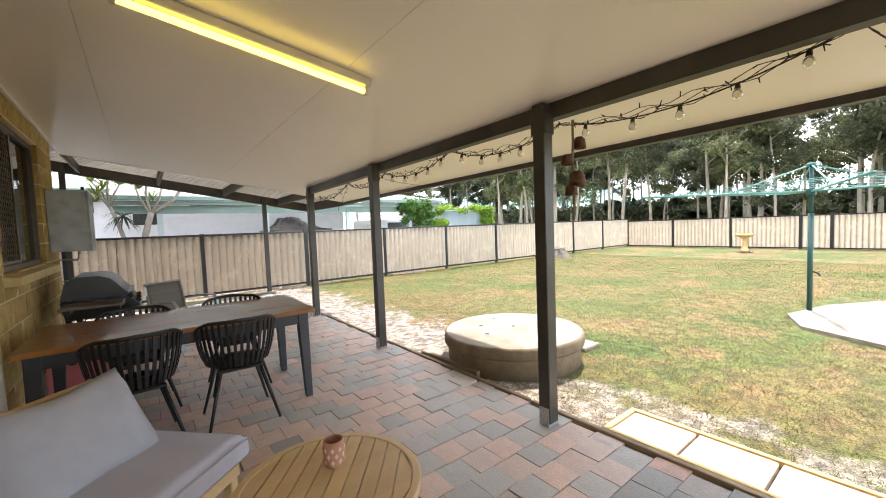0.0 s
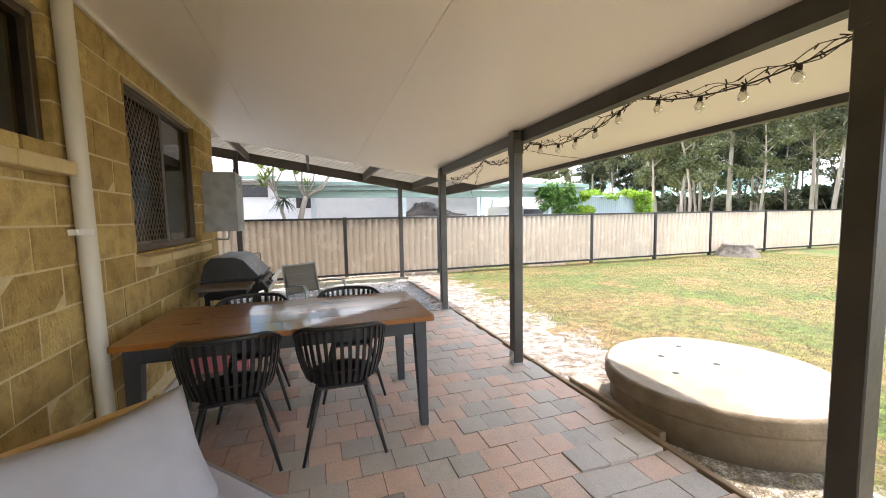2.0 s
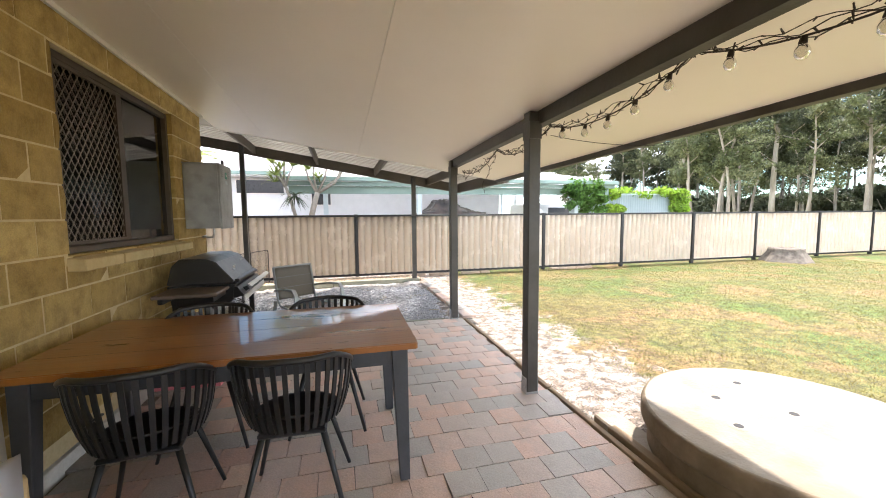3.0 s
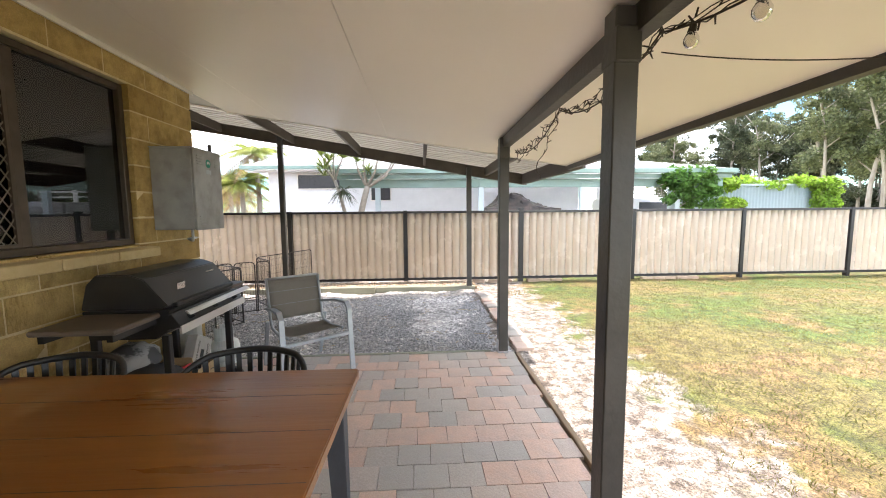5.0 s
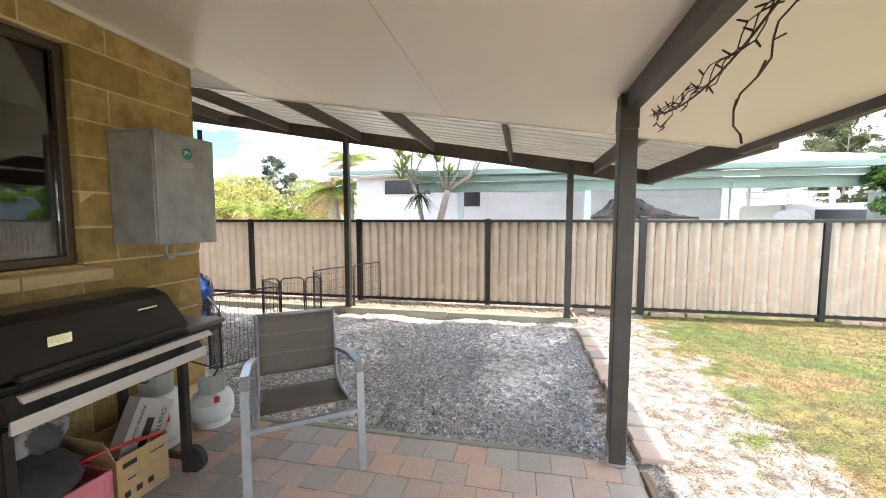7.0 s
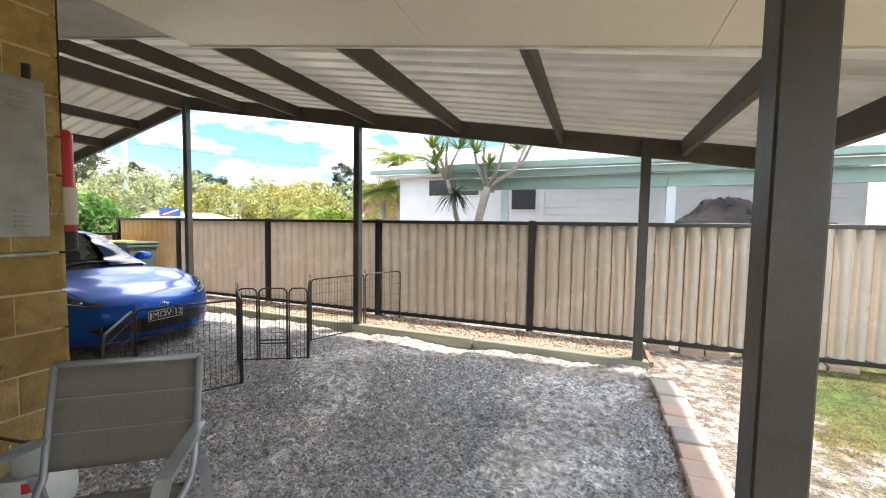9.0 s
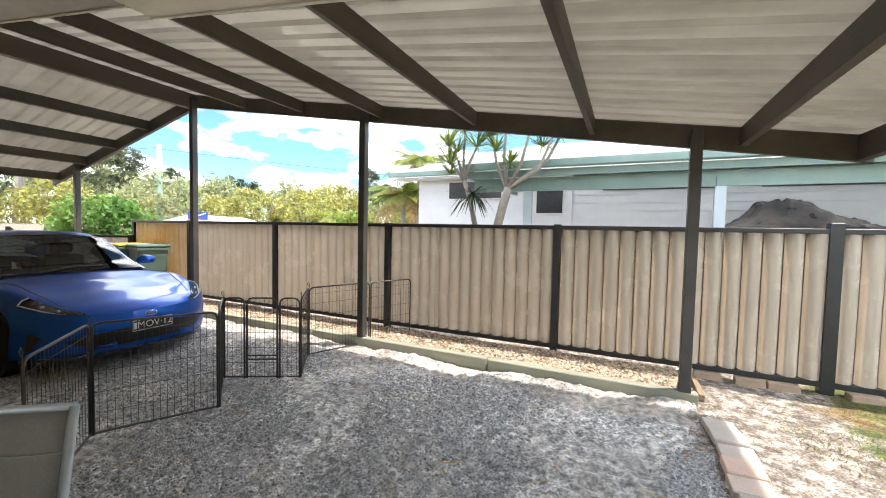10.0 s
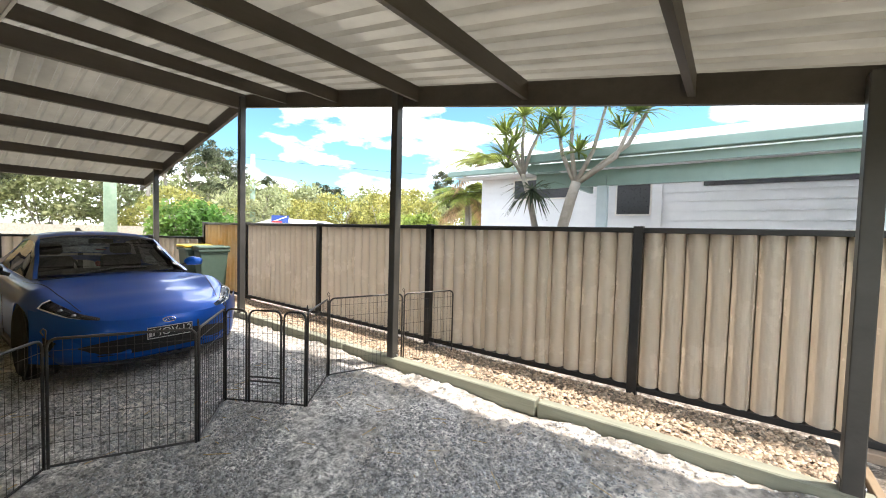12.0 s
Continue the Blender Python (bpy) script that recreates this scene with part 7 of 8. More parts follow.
def gum(seed, h, lean, material, spread=1.0, clumps=44, per=150, low=0.42):
    r = np.random.default_rng(seed)
    t = thing("gum_tree", "tall gum tree with pale trunk and open crown", "tree", group="gum trees")
    bm = bmesh.new()
    top = Vector((lean * h * 0.12, r.normal() * 0.5, h * 0.86))
    spine = [Vector((top.x * s * s + 0.15 * math.sin(s * 5 + seed), top.y * s + 0.12 * math.cos(s * 4 + seed), top.z * s)) for s in np.linspace(0, 1, 9)]
    rad = h * 0.0095
    tube(bm, spine, [rad * (1.25 - 1.0 * s) + 0.02 for s in np.linspace(0, 1, 9)], 7)
    tips = [spine[-1]]
    for k in range(9):
        s = low + (0.98 - low) * r.random()
        i = min(int(s * 8), 7)
        p = spine[i].lerp(spine[i + 1], s * 8 - i)
        a = r.uniform(0, math.tau)
        L = h * r.uniform(0.10, 0.24) * spread
        q = p + Vector((math.cos(a) * L * 0.55, math.sin(a) * L * 0.55, L * 0.45))
        e = p + Vector((math.cos(a + 0.3) * L, math.sin(a + 0.3) * L, L * r.uniform(0.5, 1.1)))
        tube(bm, [p, q, e], [rad * 0.45, rad * 0.3, 0.015], 5)
        tips += [q, e]
    part("trunk", bm, M["gumbark"], t, smooth=True)
    pts = []
    for k in range(clumps):
        c = tips[r.integers(len(tips))] + Vector(r.normal(size=3) * h * 0.04)
        pts.append(cluster(r, c, h * r.uniform(0.035, 0.085) * spread, per, 0.62))
    cr_ = new("crown", leaf_mesh("crown", np.concatenate(pts), h * 0.0105, material, 0.55, seed, 0.4))
    cr_.parent = t
    return t


def bush(name, seed, rx, ry, h, material, label, n=2600, leaf=0.12, clumps=26, group="", z0=0.0):
    r = np.random.default_rng(seed)
    b = thing(name, label, "bush" if "bush" in name else "tree", group=group)
    bm = bmesh.new()
    pts = []
    for k in range(5):
        a = r.uniform(0, math.tau)
        tube(bm, [(0.1 * math.cos(a), 0.1 * math.sin(a), 0), (rx * 0.3 * math.cos(a), ry * 0.3 * math.sin(a), h * 0.4), (rx * 0.55 * math.cos(a), ry * 0.55 * math.sin(a), h * 0.75)], [0.06, 0.04, 0.015], 5)
    for k in range(clumps):
        a, e = r.uniform(0, math.tau), r.uniform(0.05, 1)
        rr = math.sqrt(max(0.05, 1 - (e * 2 - 1) ** 2)) * r.uniform(0.45, 0.9)
        pts.append(cluster(r, (rx * rr * math.cos(a), ry * rr * math.sin(a), z0 + (h - z0) * (0.08 + 0.8 * e)), min(rx, ry, h) * r.uniform(0.22, 0.38), n // clumps, 0.8))
    part("stems", bm, M["greybark"], b, smooth=True)
    cr_ = new("crown", leaf_mesh("crown", np.concatenate(pts), leaf, material, 0.55, seed))
    cr_.parent = b
    return b


protos = [gum(1, 15, 0.6, M["gumleaf"]), gum(2, 17, -0.5, M["gumdark"], 1.1), gum(3, 14, 1.0, M["gumleaf"], 0.95, 44, 150, 0.25), gum(4, 18, 0.2, M["gumdark"], 0.9, 48, 150, 0.35), gum(5, 12, -0.8, M["gumdark"], 1.2, 52, 150, 0.15)]
rt = random.Random(77)
spots = []
for k in range(150):
    az = radians(rt.uniform(46, 102) if k < 120 else rt.uniform(32, 48))
    d = 43 + 44 * rt.random() ** 0.8
    if k >= 120:
        d = rt.uniform(78, 105)
    spots.append((d * math.sin(az), d * math.cos(az)))
for k in range(16):
    az, d = radians(rt.uniform(-60, -24)), rt.uniform(60, 85)
    spots.append((d * math.sin(az), d * math.cos(az)))
for k in range(22):
    az = radians(rt.uniform(-100, -58))
    d = rt.uniform(48, 85)
    spots.append((d * math.sin(az), d * math.cos(az)))
for k, (x, y) in enumerate(spots):
    src = protos[k % 5]
    s = rt.uniform(0.8, 1.12) if not 150 <= k < 166 else rt.uniform(0.38, 0.6)
    z = ground_z(x, y) - 0.1
    if k < 5:
        src.matrix_world = pose(x, y, z, 0, 0, rt.uniform(0, 360))
    else:
        copy_thing(src, pose(x, y, z, 0, 0, rt.uniform(0, 360)) @ Matrix.Scale(s, 4))
# scrub at the foot of the wood
scrub = bush("scrub_bush", 31, 3.2, 2.4, 2.2, M["gumdark"], "dark low scrub at the foot of the wood", 1800, 0.2, 20, "scrub")
scrub.matrix_world = pose(70, 30, 0.3)
for k in range(150):
    az, d = radians(rt.uniform(30, 102)), rt.uniform(70, 110)
    copy_thing(scrub, pose(d * math.sin(az), d * math.cos(az), 0.3, 0, 0, rt.uniform(0, 360)) @ Matrix.Scale(rt.uniform(0.9, 2.4), 4))
# street side: yellow-green trees and a round bush
wt = bush("wattle_tree", 41, 3.0, 2.6, 4.6, M["wattle"], "yellow-green leafy tree across the street", 3600, 0.15, 44, "street trees", 0.6)
wt.matrix_world = pose(-20.5, 29, -0.1)
for az, d, s in ((-29, 40, 0.65), (-33.5, 38, 1.15), (-38, 44, 0.8), (-43, 42, 1.1), (-47, 48, 0.75), (-52, 52, 1.35), (-57, 50, 0.9), (-62, 46, 1.15), (-66, 50, 0.8), (-25, 50, 1.2)):
    copy_thing(wt, pose(d * math.sin(radians(az)), d * math.cos(radians(az)), -0.1, 0, 0, rt.uniform(0, 360)) @ Matrix.Scale(s, 4))
gt = bush("street_tree", 43, 2.6, 2.6, 5.2, M["paleleaf"], "pale grey-green tree across the street", 3600, 0.16, 40, "street trees", 0.8)
gt.matrix_world = pose(-27, 22, -0.1)
for az, d, s in ((-36, 56, 1.35), (-41, 60, 1.5), (-50, 58, 1.5), (-54, 62, 1.5), (-60, 62, 1.6), (-64, 66, 1.7), (-70, 58, 1.5), (-75, 55, 1.5), (-80, 52, 1.5), (-85, 56, 1.6), (-32, 60, 1.4), (-27, 62, 1.4)):
    copy_thing(gt, pose(d * math.sin(radians(az)), d * math.cos(radians(az)), -0.1, 0, 0, rt.uniform(0, 360)) @ Matrix.Scale(s, 4))
rbush = bush("garden_bush", 45, 1.5, 1.5, 2.35, M["bushleaf"], "round bright green bush beyond the gate", 4200, 0.085, 40)
rbush.matrix_world = pose(-11.8, 12.3, -0.1)
yb = bush("garden_bush", 46, 1.3, 1.2, 2.3, M["palmleaf"], "yellow-green bush beyond the fence", 2400, 0.10, 24)
yb.matrix_world = pose(-9.5, 20.5, -0.1)

# neighbour's house with carport in front
NB = thing("neighbour_house", "white weatherboard house with pale green gutters and white roof", "house")


def quad(name, pts, material, parent=None, thick=0.03, label=""):
    bm = bmesh.new()
    f = bm.faces.new([bm.verts.new(p) for p in pts])
    bmesh.ops.solidify(bm, geom=[f], thickness=thick)
    return part(name, bm, material, parent or NB, label)


EY, EZ, CYY = 15.05, 2.86, 12.05


def boards(x0, x1, y, z0, z1, step=0.17, name="weatherboard"):
    z = z0
    k = 0
    while z < z1 - 0.01:
        bm = bmesh.new()
        h = min(step, z1 - z)
        v = [bm.verts.new(p) for p in ((x0, y - 0.016, z), (x1, y - 0.016, z), (x1, y + 0.002, z + h), (x0, y + 0.002, z + h), (x0, y + 0.02, z), (x1, y + 0.02, z), (x1, y + 0.02, z + h), (x0, y + 0.02, z + h))]
        for f in ((0, 1, 2, 3), (5, 4, 7, 6), (1, 5, 6, 2), (4, 0, 3, 7), (3, 2, 6, 7), (4, 5, 1, 0)):
            bm.faces.new([v[i] for i in f])
        part(name, bm, M["weather"], NB)
        z += step


boards(-3.35, 0.55, 15.6, 0.5, 2.72)
boards(0.72, 6.6, 15.35, 0.5, 2.62)
part("corner_board", boxes((0.55, 15.30, 0.0, 0.72, 15.7, 2.72)), M["weather"], NB)
part("wall", boxes((-3.33, 15.625, 0, 6.6, 15.8, 2.75), (-3.33, 15.8, 0, -3.2, 22.5, 2.75)), M["weather"], NB)
for x0, x1, z0, z1 in ((-2.42, -1.0, 2.2, 2.62), (-0.12, 0.48, 1.82, 2.42)):
    w = part("window", boxes((x0, 15.55, z0, x1, 15.583, z1)), M["nwindow"], NB, "dark screened window")
    part("frame", boxes((x0 - 0.03, 15.545, z0 - 0.03, x1 + 0.03, 15.582, z0), (x0 - 0.03, 15.545, z1, x1 + 0.03, 15.582, z1 + 0.03), (x0 - 0.03, 15.545, z0, x0, 15.582, z1), (x1, 15.545, z0, x1 + 0.03, 15.582, z1)), M["white"], w)
part("high_window", boxes((1.35, 15.31, 2.30, 3.4, 15.333, 2.44)), M["nwindow"], NB, "dark slot window")
part("high_window", boxes((4.1, 15.31, 2.30, 6.2, 15.333, 2.44)), M["nwindow"], NB, "dark slot window")
part("eave_lining", boxes((-3.85, 15.10, 2.70, 6.7, 15.62, 2.73)), M["weather"], NB)


def gutter(p, q, h=0.12, d=0.11):
    p, q = Vector(p), Vector(q)
    m = Matrix.Translation(p) @ Matrix.Rotation(math.atan2((q - p).y, (q - p).x), 4, "Z")
    L = (q - p).length
    bm = box(bmesh.new(), 0, -d, -h, L, 0, 0, 0.012, m=m, seg=2)
    return part("gutter", bm, M["green"], NB, "pale green gutter")


gutter((-3.95, EY, EZ), (-0.45, EY, EZ))
gutter((-0.5, CYY, 2.42), (9.1, CYY, 2.42), 0.11)
part("fascia_beam", boxes((-0.45, CYY + 0.2, 2.0, 9.0, CYY + 0.26, 2.2)), M["green"], NB, "green carport beam")
part("fascia_beam", boxes((-0.5, CYY + 0.02, 2.20, 9.08, CYY + 0.06, 2.30)), M["green"], NB, "green fascia board")
part("side_beam", boxes((-0.5, CYY + 0.1, 2.2, -0.44, 15.0, 2.36)), M["green"], NB)
for x in (0.44, 2.92, 5.42, 7.83):
    p = part("carport_post", boxes((x - 0.06, CYY + 0.18, 0, x + 0.06, CYY + 0.28, 2.0)), M["postblue"], NB, "pale blue carport post")
    part("post_bracket", boxes((x - 0.05, CYY + 0.17, 2.0, x + 0.05, CYY + 0.196, 2.12)), M["green"], p)
RZ = 4.25
quad("roof_plane", [(-3.95, EY, EZ), (9.1, EY, EZ), (7.0, 19.2, RZ), (-1.2, 19.2, RZ)], M["wroof"], label="white ribbed steel roof")
quad("roof_plane", [(-3.95, EY, EZ), (-1.2, 19.2, RZ), (-3.95, 23.3, EZ)], M["wroof"])
quad("roof_plane", [(9.1, EY, EZ), (9.1, 23.3, EZ), (7.0, 19.2, RZ)], M["wroof"])
quad("roof_plane", [(-3.95, 23.3, EZ), (-1.2, 19.2, RZ), (7.0, 19.2, RZ), (9.1, 23.3, EZ)], M["wroof"])
CR = 3.15
quad("carport_roof", [(-0.5, CYY, 2.42), (9.1, CYY, 2.42), (7.4, 15.6, CR), (-0.5, 15.6, CR)], M["wroof"])
quad("carport_roof", [(9.1, CYY, 2.42), (9.1, 18.5, 2.42), (7.4, 15.6, CR)], M["wroof"])
gutter((9.12, CYY, 2.42), (9.12, 18.5, 2.42), 0.11)
k = 0
while k < 40:
    x = -0.4 + k * 0.23
    part("roof_rib", tube(bmesh.new(), [(x, CYY + 0.02, 2.428), (min(x, 7.4 + 0.0 * x) if x < 7.4 else x, 15.5 if x < 7.4 else CYY + 3.5 * (9.1 - x) / 1.7, CR - 0.01 if x < 7.4 else 2.428 + 0.72 * (9.1 - x) / 1.7)], 0.014, 4), M["wroof"], NB)
    k += 1
for k in range(16):
    x = -3.6 + k * 0.23
    hgt = min(1.0, (x + 3.95) / 2.75)
    part("roof_rib", tube(bmesh.new(), [(x, EY + 0.02, EZ + 0.01), (x, EY + 4.15 * hgt, EZ + (RZ - EZ) * hgt + 0.01)], 0.014, 4), M["wroof"], NB)

# covered heap in the neighbour's carport
bm = bmesh.new()


def heap(u, v):
    x, y = 3.15 + 2.1 * u, 13.1 + 1.3 * v
    e = min(1, 4 * u, 4 * (1 - u)) * min(1, 4 * v, 4 * (1 - v))
    z = 1.50 + e * (0.36 * math.sin(math.pi * min(1, u * 1.25)) + 0.12 * noise.noise((x * 3, y * 3, 0)) + 0.09 * abs(noise.noise((x * 8, y * 8, 5))) + 0.03 * noise.noise((x * 21, y * 21, 5)))
    return (x, y, z if e > 0 else 0.0)


grid_mesh(bm, 70, 40, heap)
tagged(part("tarpaulin", bm, M["tarp"], smooth=True), "crumpled grey tarpaulin over a stored trailer load", "tarpaulin")
van = thing("white_van", "white van parked in the neighbour's yard", "van", pose(10.4, 17.2, -0.05, 0, 0, 8))
part("body", prism([(-2.2, 0.45), (-2.2, 1.9), (1.0, 1.95), (1.7, 1.35), (2.2, 1.2), (2.25, 0.45)], -0.85, 0.85, 0.06), M["vanwhite"], van)
part("window", boxes((-1.4, -0.87, 1.25, 0.9, -0.852, 1.75)), M["nwindow"], van, "dark side window")
for x in (-1.4, 1.4):
    part("wheel", cyl(bmesh.new(), (x, -0.88, 0.34), (x, -0.70, 0.34), 0.34, seg=18), M["tyre"], van)
# outboard motor and white yard frame beside the carport
ob_m = thing("outboard_motor", "pale grey outboard motor with dark band on a stand", "outboard motor", pose(7.35, 14.0, -0.06, 0, 0, -20))
bm = lump(0.62, 0.40, 0.34, 4, 0.8, 0.05)
bmesh.ops.translate(bm, verts=bm.verts, vec=(0, 0, 1.42))
part("cowl", bm, M["vanwhite"], ob_m, "pale grey moulded cowl", smooth=True)
part("band", box(bmesh.new(), -0.27, -0.17, 1.36, 0.27, 0.17, 1.43, 0.02, seg=2), M["carblack"], ob_m, "dark band under the cowl")
part("leg", box(bmesh.new(), -0.10, -0.06, 0.42, 0.08, 0.06, 1.37, 0.02), M["rim"], ob_m)
part("skeg", prism([(-0.16, 0.40), (0.16, 0.40), (0.12, 0.14), (-0.05, 0.10)], -0.05, 0.05, 0.008), M["rim"], ob_m)
part("stand", boxes((-0.3, -0.3, 0.0, 0.3, -0.24, 0.06), (-0.3, 0.24, 0.0, 0.3, 0.3, 0.06), (-0.15, -0.24, 0.0, -0.09, 0.24, 0.06), (-0.18, -0.10, 0.06, -0.101, 0.10, 0.95)), M["postblue"], ob_m)
yf = thing("yard_frame", "white painted post and rail frame in the neighbour's yard", "frame")
for x in (8.5, 9.6, 10.7):
    part("post", boxes((x - 0.05, 17.95, -0.06, x + 0.05, 18.05, 2.42)), M["vanwhite"], yf)
for z in (2.06, 2.24, 2.42):
    part("rail", boxes((8.4, 17.90, z, 10.8, 17.948, z + 0.05)), M["vanwhite"], yf)
# shed and vines
sh = thing("garden_shed", "pale blue-grey sheet steel shed beyond the fence", "shed")
bm = bmesh.new()
n = 60
prof = [(9.05 + 2.65 * i / n, 12.5 - (0.012 if i % 2 else 0.0)) for i in range(n + 1)]
lo_, hi_ = [bm.verts.new((x, y, 0)) for x, y in prof], [bm.verts.new((x, y, 2.02)) for x, y in prof]
for i in range(n):
    bm.faces.new((lo_[i], lo_[i + 1], hi_[i + 1], hi_[i]))
bmesh.ops.solidify(bm, geom=bm.faces[:], thickness=0.01)
part("wall", bm, M["shed"], sh)
for x in (9.05, 11.66):
    part("side_wall", boxes((x, 12.52, 0, x + 0.03, 14.5, 2.02)), M["shed"], sh)
part("roof", boxes((9.0, 12.46, 2.022, 11.76, 14.55, 2.07)), M["shed"], sh)
r = np.random.default_rng(12)


def vine(name, boxes_, n, leaf, material, label):
    v_ = thing(name, label, "vine")
    pts, stems = [], bmesh.new()
    for x0, y0, z0, x1, y1, z1 in boxes_:
        k = max(4, int(n / len(boxes_) / 60))
        for _ in range(k):
            c = (r.uniform(x0, x1), r.uniform(y0, y1), r.uniform(z0, z1))
            pts.append(cluster(r, c, 0.16, 60, 0.8))
        tube(stems, [(x0, (y0 + y1) / 2, z0), ((x0 + x1) / 2, (y0 + y1) / 2, (z0 + z1) / 2 + 0.05), (x1, (y0 + y1) / 2, z1)], 0.012, 5)
    part("stem", stems, M["greybark"], v_)
    o = new("leaves", leaf_mesh("leaves", np.concatenate(pts), leaf, material, 0.62, 8, 0.3))
    o.parent = v_


vine("climbing_vine", [(7.35, 11.9, 1.55, 8.1, 12.2, 2.35), (7.2, 11.9, 2.0, 8.6, 12.15, 2.42), (7.9, 12.0, 1.5, 8.8, 12.5, 1.95)], 5200, 0.05, M["bushleaf"], "leafy green vine climbing the neighbour's carport post")
vine("shed_vine", [(9.0, 12.35, 1.98, 11.9, 12.7, 2.22), (8.7, 12.4, 1.9, 9.6, 12.8, 2.25), (11.6, 12.2, 1.4, 12.1, 12.5, 2.15), (9.1, 12.3, 1.5, 9.6, 12.42, 1.62)], 7200, 0.05, M["vineleaf"], "lime green vine spilling over the shed roof")


# spiky branching tree by the fence
def spiky(m):
    t = thing("spiky_tree", "branching grey tree with rosettes of narrow spiky leaves", "tree", m)
    bm = bmesh.new()
    ends = []

    def branch(pts, r0, r1):
        tube(bm, pts, list(np.linspace(r0, r1, len(pts))), 8)
    branch([(0.10, 0, 0), (0.12, 0, 1.3), (0.26, 0.0, 1.85), (0.32, 0, 2.05)], 0.075, 0.06)
    for e, b in (((0.02, 0.1, 2.85), (0.12, 0.05, 2.4)), ((0.30, -0.1, 3.0), (0.24, 0, 2.5)), ((0.62, 0.05, 2.95), (0.50, 0, 2.4)), ((0.95, -0.05, 2.75), (0.75, 0, 2.3)), ((1.12, 0.1, 2.95), (0.85, 0.1, 2.45))):
        branch([(0.31, 0, 2.02), b, e], 0.034, 0.016)
        ends.append(e)
    branch([(-0.12, 0.1, 0), (-0.2, 0.1, 1.4), (-0.32, 0.1, 1.9), (-0.42, 0.1, 2.2)], 0.05, 0.035)
    for e, b in (((-0.70, 0.1, 2.75), (-0.52, 0.1, 2.5)), ((-0.40, 0.05, 2.95), (-0.44, 0.1, 2.55)), ((-0.22, 0.1, 2.70), (-0.32, 0.1, 2.5)), ((-0.62, 0.0, 2.45), (-0.52, 0.05, 2.35))):
        branch([(-0.42, 0.1, 2.18), b, e], 0.03, 0.016)
        ends.append(e)
    part("trunk", bm, M["greybark"], t, smooth=True)
    rs = random.Random(6)

    def rosette(c, n, L, material, up=0.4):
        b2 = bmesh.new()
        for k in range(n):
            a = rs.uniform(0, math.tau)
            e = rs.uniform(-0.5, 1.0) + up
            d = Vector((math.cos(a), math.sin(a), e)).normalized()
            side = d.cross(Vector((0, 0, 1))).normalized() * 0.011
            ll = L * rs.uniform(0.7, 1.1)
            p0, p1, p2 = Vector(c), Vector(c) + d * ll * 0.6, Vector(c) + d * ll + Vector((0, 0, -0.22 * ll))
            v = [b2.verts.new(q) for q in (p0 - side, p0 + side, p1 + side, p1 - side, p2)]
            b2.faces.new(v[:4])
            b2.faces.new((v[3], v[2], v[4]))
        part("rosette", b2, material, t)
    for c in ends:
        rosette(c, 76, 0.44, M["spike"])
    for c, n in (((-0.66, 0.1, 2.3), 44), ((-0.5, 0.0, 2.62), 40), ((0.36, -0.1, 2.38), 44), ((0.12, 0.0, 2.6), 36), ((0.78, 0.05, 2.62), 36)):
        rosette(c, n, 0.36, M["spike"])
    rosette((-0.20, -0.1, 1.98), 70, 0.46, M["spikedark"], -0.55)
    return t


spiky(pose(-0.05, 11.75, -0.05))


def palm(m, h, seed, L=1.9):
    rs = random.Random(seed)
    t = thing("palm_tree", "palm with arching yellow-green fronds behind the fence", "palm", m, group="palms")
    part("trunk", tube(bmesh.new(), [(0, 0, 0), (0.05, 0, h * 0.5), (0.0, 0, h)], [0.13, 0.10, 0.08], 8), M["greybark"], t, smooth=True)
    for k in range(20):
        a = math.tau * k / 20 + rs.uniform(-0.2, 0.2)
        up = rs.uniform(0.2, 1.1) if k % 5 else -0.5
        b2 = bmesh.new()
        prev = None
        for i in range(22):
            s = i / 21
            p = Vector((math.cos(a) * L * s, math.sin(a) * L * s, h + up * L * 0.8 * s - 0.9 * L * s * s * (0.6 + 0.2 * up)))
            if prev is not None:
                d = (p - prev).normalized()
                sd = Vector((-math.sin(a), math.cos(a), 0))
                for sg in (-1, 1):
                    w = 0.42 * math.sin(math.pi * min(1, 0.15 + s * 0.9))
                    q = prev + sd * sg * w + d * 0.22 - Vector((0, 0, 0.16 * w / 0.4))
                    v = [b2.verts.new(x) for x in (prev, prev + d * 0.055, q)]
                    b2.faces.new(v)
                    v = [b2.verts.new(x) for x in (prev + d * 0.08, prev + d * 0.13, q + d * 0.10)]
                    b2.faces.new(v)
                tube(b2, [prev, p], 0.010, 3)
            prev = p
        part("frond", b2, M["deadfrond"] if up < 0 else M["palmleaf"], t)
    return t


palm(pose(-4.6, 17.8, 0), 3.65, 1, 1.5)
palm(pose(-5.1, 17.6, 0), 2.55, 2, 1.3)
palm(pose(-6.9, 20.5, 0), 2.9, 5, 1.7)
palm(pose(-8.2, 24, 0), 2.1, 3, 1.8)
palm(pose(-16.5, 27, 0), 2.1, 4, 2.2)

